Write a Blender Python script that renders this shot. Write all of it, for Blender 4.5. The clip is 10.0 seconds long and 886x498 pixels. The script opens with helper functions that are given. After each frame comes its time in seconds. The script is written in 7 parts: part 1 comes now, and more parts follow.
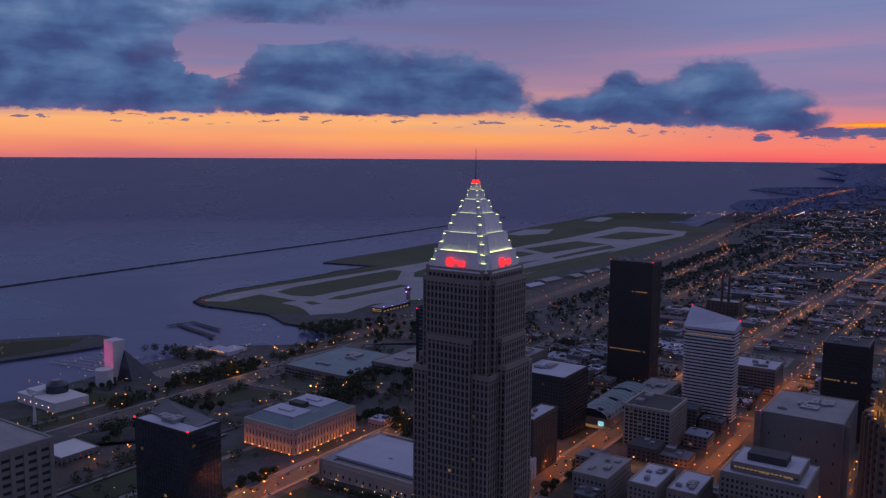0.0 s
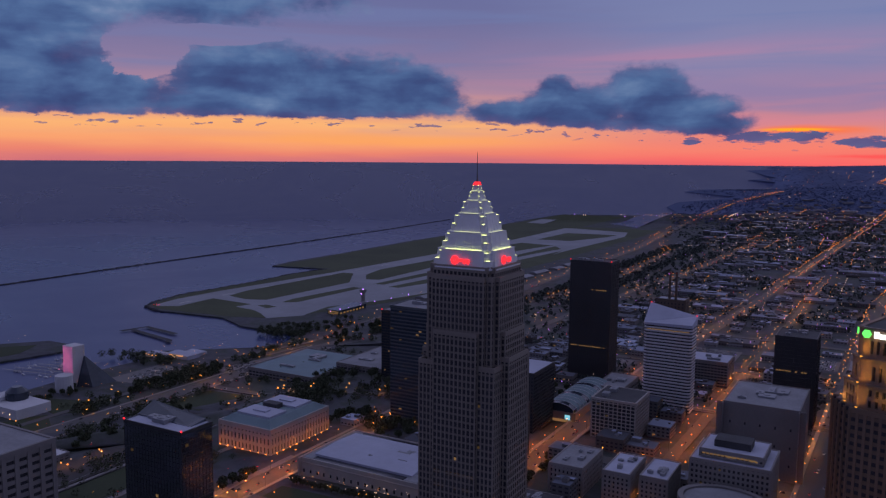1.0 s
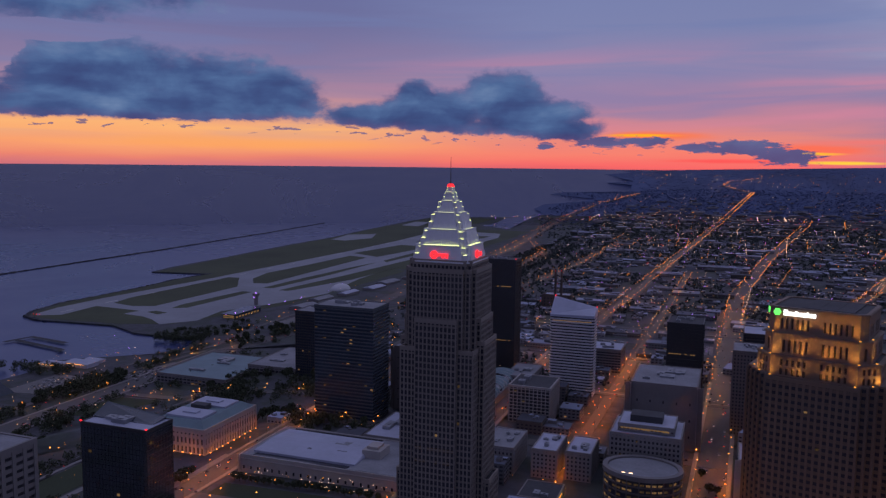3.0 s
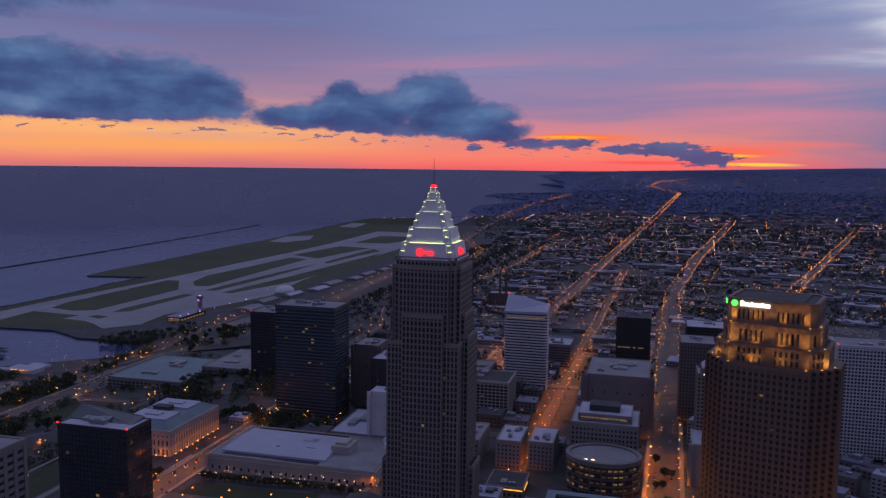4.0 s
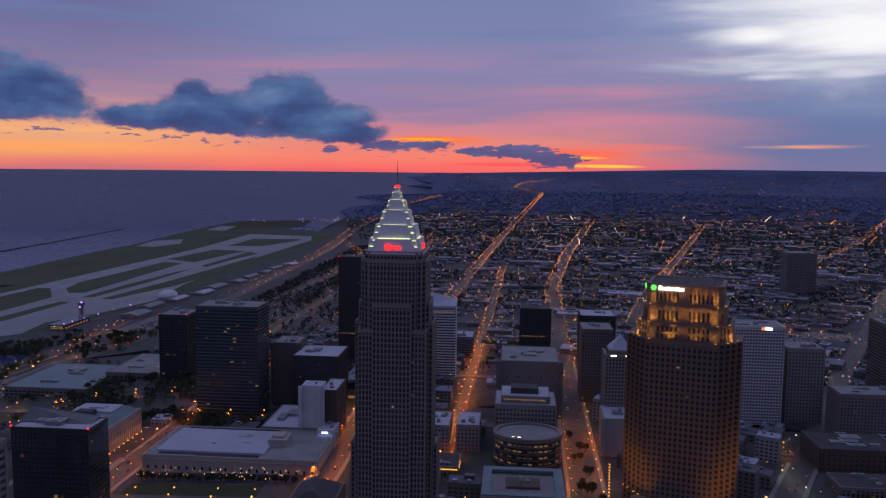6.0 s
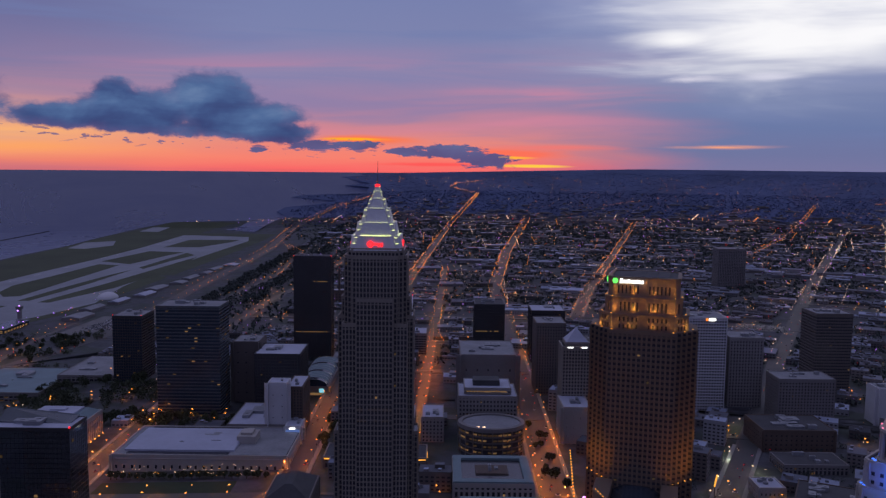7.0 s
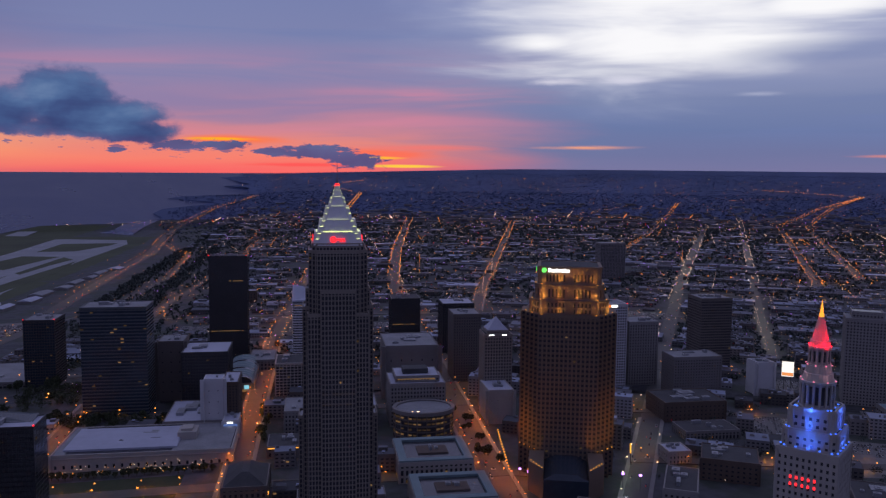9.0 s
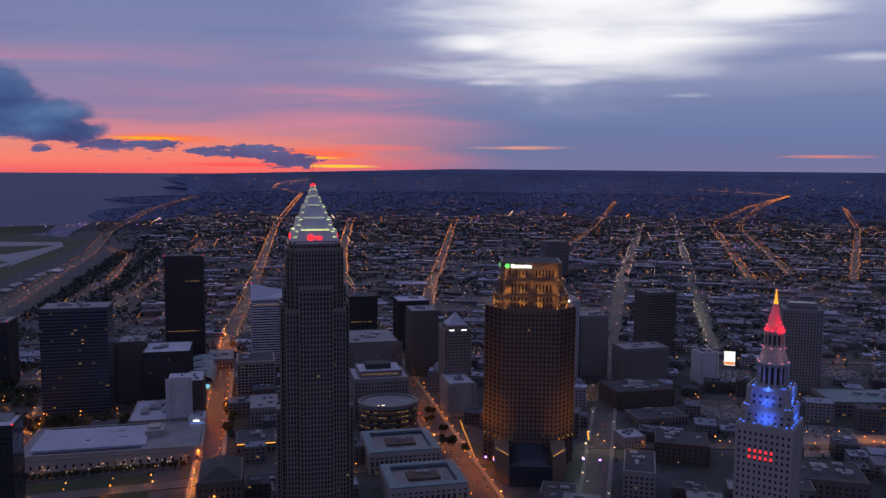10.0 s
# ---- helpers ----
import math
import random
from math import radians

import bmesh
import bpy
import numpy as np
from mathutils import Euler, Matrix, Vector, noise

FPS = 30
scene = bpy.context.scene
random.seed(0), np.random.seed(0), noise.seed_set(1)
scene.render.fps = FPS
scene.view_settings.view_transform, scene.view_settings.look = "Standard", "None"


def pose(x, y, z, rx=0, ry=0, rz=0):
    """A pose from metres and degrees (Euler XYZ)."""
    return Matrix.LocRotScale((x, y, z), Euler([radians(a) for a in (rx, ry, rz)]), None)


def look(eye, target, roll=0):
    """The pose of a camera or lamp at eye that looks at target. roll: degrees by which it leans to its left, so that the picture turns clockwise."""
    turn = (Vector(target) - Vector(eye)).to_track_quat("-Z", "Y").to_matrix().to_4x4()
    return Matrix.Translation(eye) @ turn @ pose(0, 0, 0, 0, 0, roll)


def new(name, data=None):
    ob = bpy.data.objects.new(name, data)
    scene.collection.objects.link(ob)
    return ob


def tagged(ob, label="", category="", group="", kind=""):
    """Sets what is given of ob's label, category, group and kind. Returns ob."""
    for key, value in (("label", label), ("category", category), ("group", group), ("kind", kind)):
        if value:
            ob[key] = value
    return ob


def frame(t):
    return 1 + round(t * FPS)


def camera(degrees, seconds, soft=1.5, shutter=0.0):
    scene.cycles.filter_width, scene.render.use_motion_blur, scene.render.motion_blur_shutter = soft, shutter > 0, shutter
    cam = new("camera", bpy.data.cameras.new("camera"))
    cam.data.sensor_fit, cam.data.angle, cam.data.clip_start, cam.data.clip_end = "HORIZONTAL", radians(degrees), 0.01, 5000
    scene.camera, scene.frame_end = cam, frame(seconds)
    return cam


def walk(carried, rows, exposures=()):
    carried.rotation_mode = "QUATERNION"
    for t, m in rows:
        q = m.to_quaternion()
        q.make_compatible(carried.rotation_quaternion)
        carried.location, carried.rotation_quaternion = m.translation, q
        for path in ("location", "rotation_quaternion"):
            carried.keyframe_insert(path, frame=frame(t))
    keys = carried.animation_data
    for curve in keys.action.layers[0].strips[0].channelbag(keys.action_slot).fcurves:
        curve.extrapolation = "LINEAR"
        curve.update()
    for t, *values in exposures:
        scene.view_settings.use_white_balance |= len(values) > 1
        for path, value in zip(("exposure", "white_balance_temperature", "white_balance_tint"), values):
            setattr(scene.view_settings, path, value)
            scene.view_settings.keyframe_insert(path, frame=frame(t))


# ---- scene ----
cam = camera(56.8, 10.0, soft=1.3)
PATH = [
    (0, (-2.51, -0.13, 285.44), (-13.553, 16.373, 283.076), 0.40),
    (0.5, (-11.92, -17.92, 285.43), (-22.359, -1.019, 283.118), 0.41),
    (1, (-21.25, -35.53, 285.40), (-31.007, -18.222, 283.118), 0.45),
    (1.5, (-30.71, -52.82, 285.36), (-39.734, -35.119, 283.112), 0.51),
    (2, (-40.49, -69.73, 285.33), (-48.764, -51.655, 283.115), 0.56),
    (2.5, (-50.80, -86.23, 285.32), (-58.293, -67.814, 283.125), 0.60),
    (3, (-61.77, -102.32, 285.30), (-68.476, -83.605, 283.135), 0.64),
    (3.5, (-73.52, -118.04, 285.27), (-79.421, -99.047, 283.129), 0.66),
    (4, (-86.10, -133.39, 285.21), (-91.184, -114.158, 283.096), 0.67),
    (4.5, (-99.52, -148.38, 285.12), (-103.765, -128.947, 283.025), 0.68),
    (5, (-113.71, -163.01, 284.98), (-117.115, -143.408, 282.912), 0.68),
    (5.5, (-128.59, -177.25, 284.81), (-131.139, -157.518, 282.760), 0.68),
    (6, (-144.01, -191.06, 284.61), (-145.703, -171.239, 282.579), 0.67),
    (6.5, (-159.80, -204.40, 284.41), (-160.649, -184.521, 282.384), 0.66),
    (7, (-175.80, -217.21, 284.21), (-175.810, -197.316, 282.196), 0.64),
    (7.5, (-191.83, -229.46, 284.04), (-191.025, -209.580, 282.035), 0.62),
    (8, (-207.76, -241.14, 283.92), (-206.165, -221.299, 281.921), 0.59),
    (8.5, (-223.50, -252.27, 283.86), (-221.155, -232.505, 281.866), 0.56),
    (9, (-239.09, -262.96, 283.85), (-236.001, -243.298, 281.870), 0.53),
    (9.5, (-254.65, -273.41, 283.89), (-250.826, -253.881, 281.911), 0.50),
    (10, (-270.49, -283.95, 283.91), (-265.904, -264.585, 281.942), 0.50),
]
SCALE = 0.96
walk(cam, [(t, look(Vector(eye) * SCALE, Vector(target) * SCALE, roll)) for t, eye, target, roll in PATH])


# ---- colours ----
def lin(r, g, b):
    """Linear colour from 0-255 display values."""
    def one(c):
        c /= 255.0
        return c / 12.92 if c <= 0.04045 else ((c + 0.055) / 1.055) ** 2.4
    return (one(r), one(g), one(b), 1.0)


class Nodes:
    """Short hand for node trees."""

    def __init__(self, tree):
        self.tree = tree
        tree.nodes.clear()

    def add(self, kind):
        n = self.tree.nodes.new(kind)
        return n

    def put(self, socket, value):
        if isinstance(value, bpy.types.NodeSocket):
            self.tree.links.new(value, socket)
        elif value is not None:
            socket.default_value = value

    def math(self, op, a, b=None, c=None, clamp=False):
        n = self.add("ShaderNodeMath")
        n.operation, n.use_clamp = op, clamp
        for s, v in zip(n.inputs, (a, b, c)):
            self.put(s, v)
        return n.outputs[0]

    def smooth(self, v, lo, hi, a=0.0, b=1.0):
        n = self.add("ShaderNodeMapRange")
        n.interpolation_type = "SMOOTHSTEP"
        for s, x in zip(n.inputs, (v, lo, hi, a, b)):
            self.put(s, x)
        return n.outputs[0]

    def mix(self, fac, a, b, blend="MIX"):
        n = self.add("ShaderNodeMix")
        n.data_type, n.blend_type = "RGBA", blend
        self.put(n.inputs[0], fac)
        self.put(n.inputs[6], a)
        self.put(n.inputs[7], b)
        return n.outputs[2]

    def ramp(self, v, stops):
        n = self.add("ShaderNodeValToRGB")
        e = n.color_ramp.elements
        while len(e) < len(stops):
            e.new(0.5)
        for el, (p, col) in zip(e, stops):
            el.position, el.color = p, col
        self.put(n.inputs[0], v)
        return n.outputs[0]

    def noise(self, vec, scale, detail=4.0, rough=0.55, distort=0.0):
        n = self.add("ShaderNodeTexNoise")
        self.put(n.inputs["Vector"], vec)
        for k, v in (("Scale", scale), ("Detail", detail), ("Roughness", rough), ("Distortion", distort)):
            n.inputs[k].default_value = v
        return n.outputs[0]

    def xyz(self, x, y, z=0.0):
        n = self.add("ShaderNodeCombineXYZ")
        for s, v in zip(n.inputs, (x, y, z)):
            self.put(s, v)
        return n.outputs[0]

    def vec(self, op, a, b=None, out=0):
        n = self.add("ShaderNodeVectorMath")
        n.operation = op
        self.put(n.inputs[0], a)
        self.put(n.inputs[1], b)
        return n.outputs[out]


# ---- world: dusk sky over the lake ----
def dusk_sky():
    world = bpy.data.worlds.new("dusk_sky")
    world.use_nodes = True
    n = Nodes(world.node_tree)
    d = n.add("ShaderNodeTexCoord").outputs["Generated"]
    sep = n.add("ShaderNodeSeparateXYZ")
    n.put(sep.inputs[0], d)
    x, y, z = sep.outputs
    az = n.math("DEGREES", n.math("ARCTAN2", x, y))
    el = n.math("DEGREES", n.math("ARCSINE", z))
    p = n.xyz(az, el)
    t = n.math("DIVIDE", n.math("ADD", el, 2.0), 16.0, clamp=True)

    def stops(*rows):
        return [((e + 2.0) / 16.0, lin(*c)) for e, c in rows]

    wisp = n.noise(n.xyz(n.math("MULTIPLY", az, 0.06), n.math("MULTIPLY", el, 0.55)), 1.0, 5, 0.55, 0.3)
    fine = n.noise(n.xyz(n.math("MULTIPLY", az, 0.16), n.math("MULTIPLY", el, 1.1), 3.0), 1.0, 5, 0.6, 0.5)
    tw = n.math("ADD", t, n.math("MULTIPLY", n.math("SUBTRACT", wisp, 0.5), 0.09))
    left = n.ramp(tw, stops((-1.2, (186, 98, 118)), (-0.45, (212, 116, 122)), (0.1, (236, 132, 112)), (0.9, (250, 162, 112)), (2.0, (252, 180, 118)),
                            (2.9, (230, 158, 132)), (4.2, (176, 136, 158)), (6.2, (136, 122, 160)), (9.0, (110, 112, 157)), (13.0, (100, 108, 156))))
    middle = n.ramp(tw, stops((-1.0, (205, 85, 100)), (-0.3, (250, 106, 104)), (0.6, (248, 130, 112)), (1.6, (232, 136, 126)),
                              (2.5, (206, 134, 146)), (4.0, (170, 130, 162)), (6.0, (144, 133, 172)), (9.0, (124, 131, 174)), (13.0, (116, 127, 174))))
    right = n.ramp(tw, stops((-1.0, (112, 112, 154)), (0.0, (120, 119, 160)), (1.0, (112, 118, 160)), (2.6, (107, 122, 166)),
                             (4.6, (120, 132, 172)), (6.4, (146, 152, 186)), (8.0, (146, 152, 188)), (10.0, (140, 150, 190)), (13.0, (134, 142, 186))))
    azn = n.math("ADD", az, n.math("MULTIPLY", n.math("SUBTRACT", wisp, 0.5), 14.0))
    col = n.mix(n.smooth(azn, -30.0, -10.0), left, middle)
    col = n.mix(n.smooth(azn, 1.0, 19.0), col, right)

    # layered bands of pink and grey-blue cloud above the glow
    layer = n.noise(n.xyz(n.math("MULTIPLY", az, 0.045), n.math("MULTIPLY", el, 0.62), 4.0), 1.0, 3, 0.5, 0.6)
    where = n.math("MULTIPLY", n.math("MULTIPLY", n.smooth(el, 1.2, 3.2), n.smooth(el, 8.5, 4.5)), n.math("MULTIPLY", n.smooth(az, -34.0, -12.0), n.smooth(az, 20.0, 6.0)))
    col = n.mix(n.math("MULTIPLY", n.math("MULTIPLY", n.smooth(layer, 0.46, 0.70), where), 0.62), col, lin(216, 134, 158))
    col = n.mix(n.math("MULTIPLY", n.smooth(layer, 0.52, 0.30), n.math("MULTIPLY", n.smooth(el, 0.8, 2.5), 0.45)), col, lin(112, 126, 174))

    def blob(ca, ce, ra, re, lean=0.0, at=None):
        v = n.vec("SUBTRACT", at or p, (ca, ce, 0.0))
        m = n.add("ShaderNodeMapping")
        m.inputs["Rotation"].default_value = (0.0, 0.0, radians(-lean))
        m.inputs["Scale"].default_value = (1.0 / ra, 1.0 / re, 1.0)
        # the scale is applied before the turn, so lean is felt in blob units
        n.put(m.inputs[0], v)
        return n.math("SUBTRACT", 1.0, n.vec("LENGTH", m.outputs[0], None, 1))

    def union(items):
        out = items[0]
        for b in items[1:]:
            out = n.math("SMOOTH_MAX", out, b, 0.22)
        return out

    # bright break in the high overcast on the right
    warp = n.noise(n.xyz(n.math("MULTIPLY", az, 0.07), n.math("MULTIPLY", el, 0.42), 7.0), 1.0, 4, 0.5, 0.5)
    breaks = union([blob(24.0, 12.4, 11.5, 4.4), blob(22.0, 8.1, 10.0, 2.3), blob(27.0, 8.2, 6.5, 1.9), blob(15.5, 8.4, 4.5, 1.0), blob(33.0, 10.6, 5.0, 1.3)])
    rough = n.math("ADD", n.math("MULTIPLY", n.math("SUBTRACT", warp, 0.5), 1.9), n.math("MULTIPLY", n.math("SUBTRACT", fine, 0.5), 0.35))
    haze = n.smooth(n.math("ADD", union([blob(24.0, 9.5, 17.0, 4.6), blob(32.0, 12.0, 18.0, 3.6)]), n.math("MULTIPLY", rough, 0.7)), -0.2, 0.9)
    col = n.mix(n.math("MULTIPLY", haze, 0.55), col, lin(196, 200, 222))
    white = n.smooth(n.math("ADD", breaks, rough), -0.34, 0.78)
    col = n.mix(white, col, lin(250, 249, 252))
    grey = n.smooth(n.math("ADD", union([blob(33.0, 7.3, 9.0, 1.2), blob(27.0, 5.6, 13.0, 0.8)]), n.math("MULTIPLY", rough, 0.8)), 0.0, 0.9)
    col = n.mix(n.math("MULTIPLY", grey, 0.55), col, lin(124, 136, 178))
    for ca, ce, ra, re, c, k in ((16.4, 5.85, 2.6, 0.34, (226, 222, 236), 0.8), (21.4, 5.9, 2.6, 0.36, (222, 220, 236), 0.7),
                                 (40.0, 7.0, 3.6, 0.4, (212, 214, 230), 0.7), (29.6, 4.9, 2.4, 0.24, (180, 184, 210), 0.7), (18.4, 1.42, 4.4, 0.19, (252, 166, 126), 1.0),
                                 (38.0, 0.92, 3.6, 0.16, (240, 140, 116), 0.9)):
        s = n.smooth(n.math("ADD", blob(ca, ce, ra, re), n.math("MULTIPLY", n.math("SUBTRACT", fine, 0.5), 1.3)), 0.0, 1.15)
        col = n.mix(n.math("MULTIPLY", s, k), col, lin(*c))
    # glowing streaks where the sun has gone down
    for ca, ce, ra, re, c, k in ((-5.6, 1.75, 5.0, 0.42, (255, 120, 64), 0.9), (-6.4, 1.78, 3.4, 0.15, (255, 176, 40), 1.0),
                                 (4.8, 0.9, 5.5, 0.5, (255, 112, 84), 0.9), (4.2, 0.62, 2.6, 0.13, (255, 186, 60), 1.0),
                                 (6.0, 0.06, 3.6, 0.15, (255, 206, 70), 1.0), (-1.0, 0.1, 6.0, 0.2, (255, 84, 84), 0.8),
                                 (7.5, 1.35, 6.0, 0.3, (246, 120, 112), 0.7), (-34.0, 1.0, 16.0, 0.6, (255, 168, 88), 0.5)):
        s = n.smooth(n.math("ADD", blob(ca, ce, ra, re), n.math("MULTIPLY", n.math("SUBTRACT", fine, 0.5), 1.0)), 0.0, 0.8)
        col = n.mix(n.math("MULTIPLY", s, k), col, lin(*c))

    # heaped clouds low over the lake
    c1 = n.noise(n.xyz(n.math("MULTIPLY", az, 0.24), n.math("MULTIPLY", el, 0.46)), 1.0, 5, 0.5, 0.25)
    c2 = n.noise(n.xyz(n.math("MULTIPLY", az, 0.8), n.math("MULTIPLY", el, 1.35), 5.0), 1.0, 7, 0.62, 0.2)
    ragged = n.math("ADD", n.math("MULTIPLY", n.math("SUBTRACT", c1, 0.5), 0.75), n.math("MULTIPLY", n.math("SUBTRACT", c2, 0.5), 0.55))
    heap = union([blob(-59.5, 5.6, 9.5, 4.6), blob(-66.0, 8.0, 13.0, 7.0), blob(-53.0, 3.9, 7.0, 2.5), blob(-47.0, 10.4, 11.5, 2.3), blob(-57.0, 9.0, 8.0, 3.0),
                  blob(-44.0, 4.9, 5.0, 2.6), blob(-41.5, 5.1, 5.8, 2.7), blob(-35.5, 4.4, 6.8, 2.7), blob(-32.2, 4.3, 4.6, 2.2), blob(-40.0, 3.3, 13.0, 1.7),
                  blob(-15.6, 4.0, 3.4, 2.4), blob(-20.6, 3.2, 4.6, 1.9), blob(-21.7, 4.3, 1.6, 1.4), blob(-14.0, 2.8, 4.8, 1.6), blob(-12.0, 2.1, 3.4, 1.1), blob(-24.0, 2.9, 4.5, 0.9)])
    hole = union([blob(-48.9, 6.4, 2.4, 1.8), blob(-45.5, 7.7, 4.6, 0.6), blob(-50.0, 7.2, 1.4, 0.8)])
    heap = n.math("SUBTRACT", heap, n.math("MULTIPLY", n.smooth(n.math("ADD", hole, n.math("MULTIPLY", ragged, 1.9)), -0.1, 0.4), 1.1))
    low = union([blob(-8.8, 1.3, 2.2, 0.42), blob(-6.0, 1.38, 1.8, 0.36), blob(-12.7, 0.95, 0.8, 0.2), blob(0.3, 1.0, 3.0, 0.56), blob(2.8, 0.42, 2.2, 0.6), blob(-2.6, 0.98, 1.8, 0.36)])
    floor_el = n.add("ShaderNodeMapRange")
    for s, v in zip(floor_el.inputs, (az, -30.0, -8.0, 2.45, 1.25)):
        n.put(s, v)
    under = n.math("SUBTRACT", n.math("ADD", el, n.math("MULTIPLY", n.math("SUBTRACT", c2, 0.5), 0.8)), floor_el.outputs[0])
    body = n.smooth(n.math("ADD", heap, ragged), -0.05, 0.25)
    body = n.math("MULTIPLY", body, n.smooth(under, -0.14, 0.10))
    c3 = n.noise(n.xyz(n.math("MULTIPLY", az, 1.1), n.math("MULTIPLY", el, 3.4), 6.0), 1.0, 6, 0.6, 0.3)
    lowm = n.smooth(n.math("ADD", low, n.math("MULTIPLY", n.math("SUBTRACT", c3, 0.5), 2.2)), 0.0, 0.3)
    # torn scraps under the cloud base
    scrap_n = n.noise(n.xyz(n.math("MULTIPLY", az, 0.75), n.math("MULTIPLY", el, 3.2), 9.0), 1.0, 4, 0.5, 0.2)
    band = n.math("MULTIPLY", n.smooth(n.math("ABSOLUTE", n.math("SUBTRACT", n.math("SUBTRACT", floor_el.outputs[0], el), 0.35)), 0.75, 0.1), n.smooth(az, 4.0, -8.0))
    scraps = n.math("MULTIPLY", n.smooth(n.math("ADD", scrap_n, n.math("MULTIPLY", band, 0.08)), 0.675, 0.70), band)
    mask = n.math("MAXIMUM", n.math("MAXIMUM", body, lowm), n.math("MULTIPLY", scraps, 0.8))
    # billows: slope of the large noise gives lit and shaded flanks
    c1b = n.noise(n.xyz(n.math("MULTIPLY", n.math("ADD", az, 0.9), 0.24), n.math("MULTIPLY", n.math("SUBTRACT", el, 0.9), 0.46)), 1.0, 5, 0.5, 0.25)
    relief = n.math("MULTIPLY", n.math("SUBTRACT", c1, c1b), 1.2)
    height = n.math("MULTIPLY", n.math("SUBTRACT", el, floor_el.outputs[0]), 0.035)
    shade = n.math("ADD", n.math("ADD", n.math("ADD", 0.34, relief), height), n.math("MULTIPLY", n.math("SUBTRACT", wisp, 0.5), 0.8), clamp=True)
    cloud = n.ramp(shade, [(0.0, lin(56, 66, 114)), (0.3, lin(65, 85, 133)), (0.55, lin(80, 106, 152)), (0.8, lin(101, 125, 166)), (1.0, lin(126, 141, 178))])
    warm = n.smooth(under, 0.7, -0.1)
    cloud = n.mix(n.math("MULTIPLY", warm, 0.4), cloud, lin(96, 74, 124))
    thin = n.smooth(n.math("ADD", heap, ragged), 0.5, 0.05)
    cloud = n.mix(n.math("MULTIPLY", thin, 0.15), cloud, lin(150, 124, 160))
    col = n.mix(mask, col, cloud)

    # high overcast outside the view, darker towards the east behind the camera
    top = n.ramp(n.smooth(el, 12.0, 60.0), [(0.0, lin(140, 141, 184)), (1.0, lin(154, 156, 194))])
    col = n.mix(n.smooth(el, 11.5, 16.0), col, top)
    col = n.mix(n.smooth(n.math("ABSOLUTE", n.math("ADD", az, 10.0)), 62.0, 105.0), col, lin(110, 113, 154))
    out = n.add("ShaderNodeOutputWorld")
    bg = n.add("ShaderNodeBackground")
    n.put(bg.inputs[0], col)
    bg.inputs[1].default_value = SKY_STRENGTH
    n.put(out.inputs[0], bg.outputs[0])
    scene.world = world


SKY_STRENGTH = 1.0
dusk_sky()


# ---- materials ----
def material(name, base, rough=0.8, metal=0.0, vary=0.25, fine=1.5, coarse=0.06, bump=0.15, per="", spread=0.0, second=None, level=False):
    """A surface with stains at two scales. per: 'object' or 'island' shifts its tone piece by piece."""
    m = bpy.data.materials.new(name)
    m.use_nodes = True
    n = Nodes(m.node_tree)
    out = n.add("ShaderNodeOutputMaterial")
    b = n.add("ShaderNodeBsdfPrincipled")
    n.put(out.inputs[0], b.outputs[0])
    pos = n.add("ShaderNodeNewGeometry")
    small = n.noise(pos.outputs["Position"], fine, 5, 0.6)
    large = n.noise(pos.outputs["Position"], coarse, 4, 0.55)
    k = n.math("ADD", n.math("MULTIPLY", n.math("SUBTRACT", small, 0.5), vary), n.math("MULTIPLY", n.math("SUBTRACT", large, 0.5), 2.0 * vary))
    k = n.math("ADD", k, 1.0)
    if per:
        r = n.add("ShaderNodeObjectInfo").outputs["Random"] if per == "object" else pos.outputs["Random Per Island"]
        k = n.math("MULTIPLY", k, n.math("ADD", n.math("MULTIPLY", n.math("SUBTRACT", r, 0.5), spread), 1.0))
    colour = (*base, 1.0)
    if second:
        if per:
            r2 = n.math("FRACT", n.math("MULTIPLY", r, 7.31))
            colour = n.mix(n.smooth(r2, 0.3, 0.7), colour, (*second, 1.0))
        else:
            colour = n.mix(n.smooth(large, 0.42, 0.58), colour, (*second, 1.0))
    grey = n.xyz(k, k, k)
    n.put(b.inputs["Base Color"], n.mix(1.0, colour, grey, "MULTIPLY"))
    b.inputs["Roughness"].default_value = rough
    b.inputs["Metallic"].default_value = metal
    if level:
        n.put(b.inputs["Normal"], n.xyz(0.0, 0.0, 1.0))
    if bump:
        bp = n.add("ShaderNodeBump")
        bp.inputs["Strength"].default_value = bump
        bp.inputs["Distance"].default_value = 0.1
        n.put(bp.inputs["Height"], small)
        n.put(b.inputs["Normal"], bp.outputs[0])
    return m


def glow(name, colour, strength):
    m = bpy.data.materials.new(name)
    m.use_nodes = True
    n = Nodes(m.node_tree)
    out = n.add("ShaderNodeOutputMaterial")
    e = n.add("ShaderNodeEmission")
    e.inputs[0].default_value = (*colour, 1.0)
    e.inputs[1].default_value = strength
    n.put(out.inputs[0], e.outputs[0])
    return m


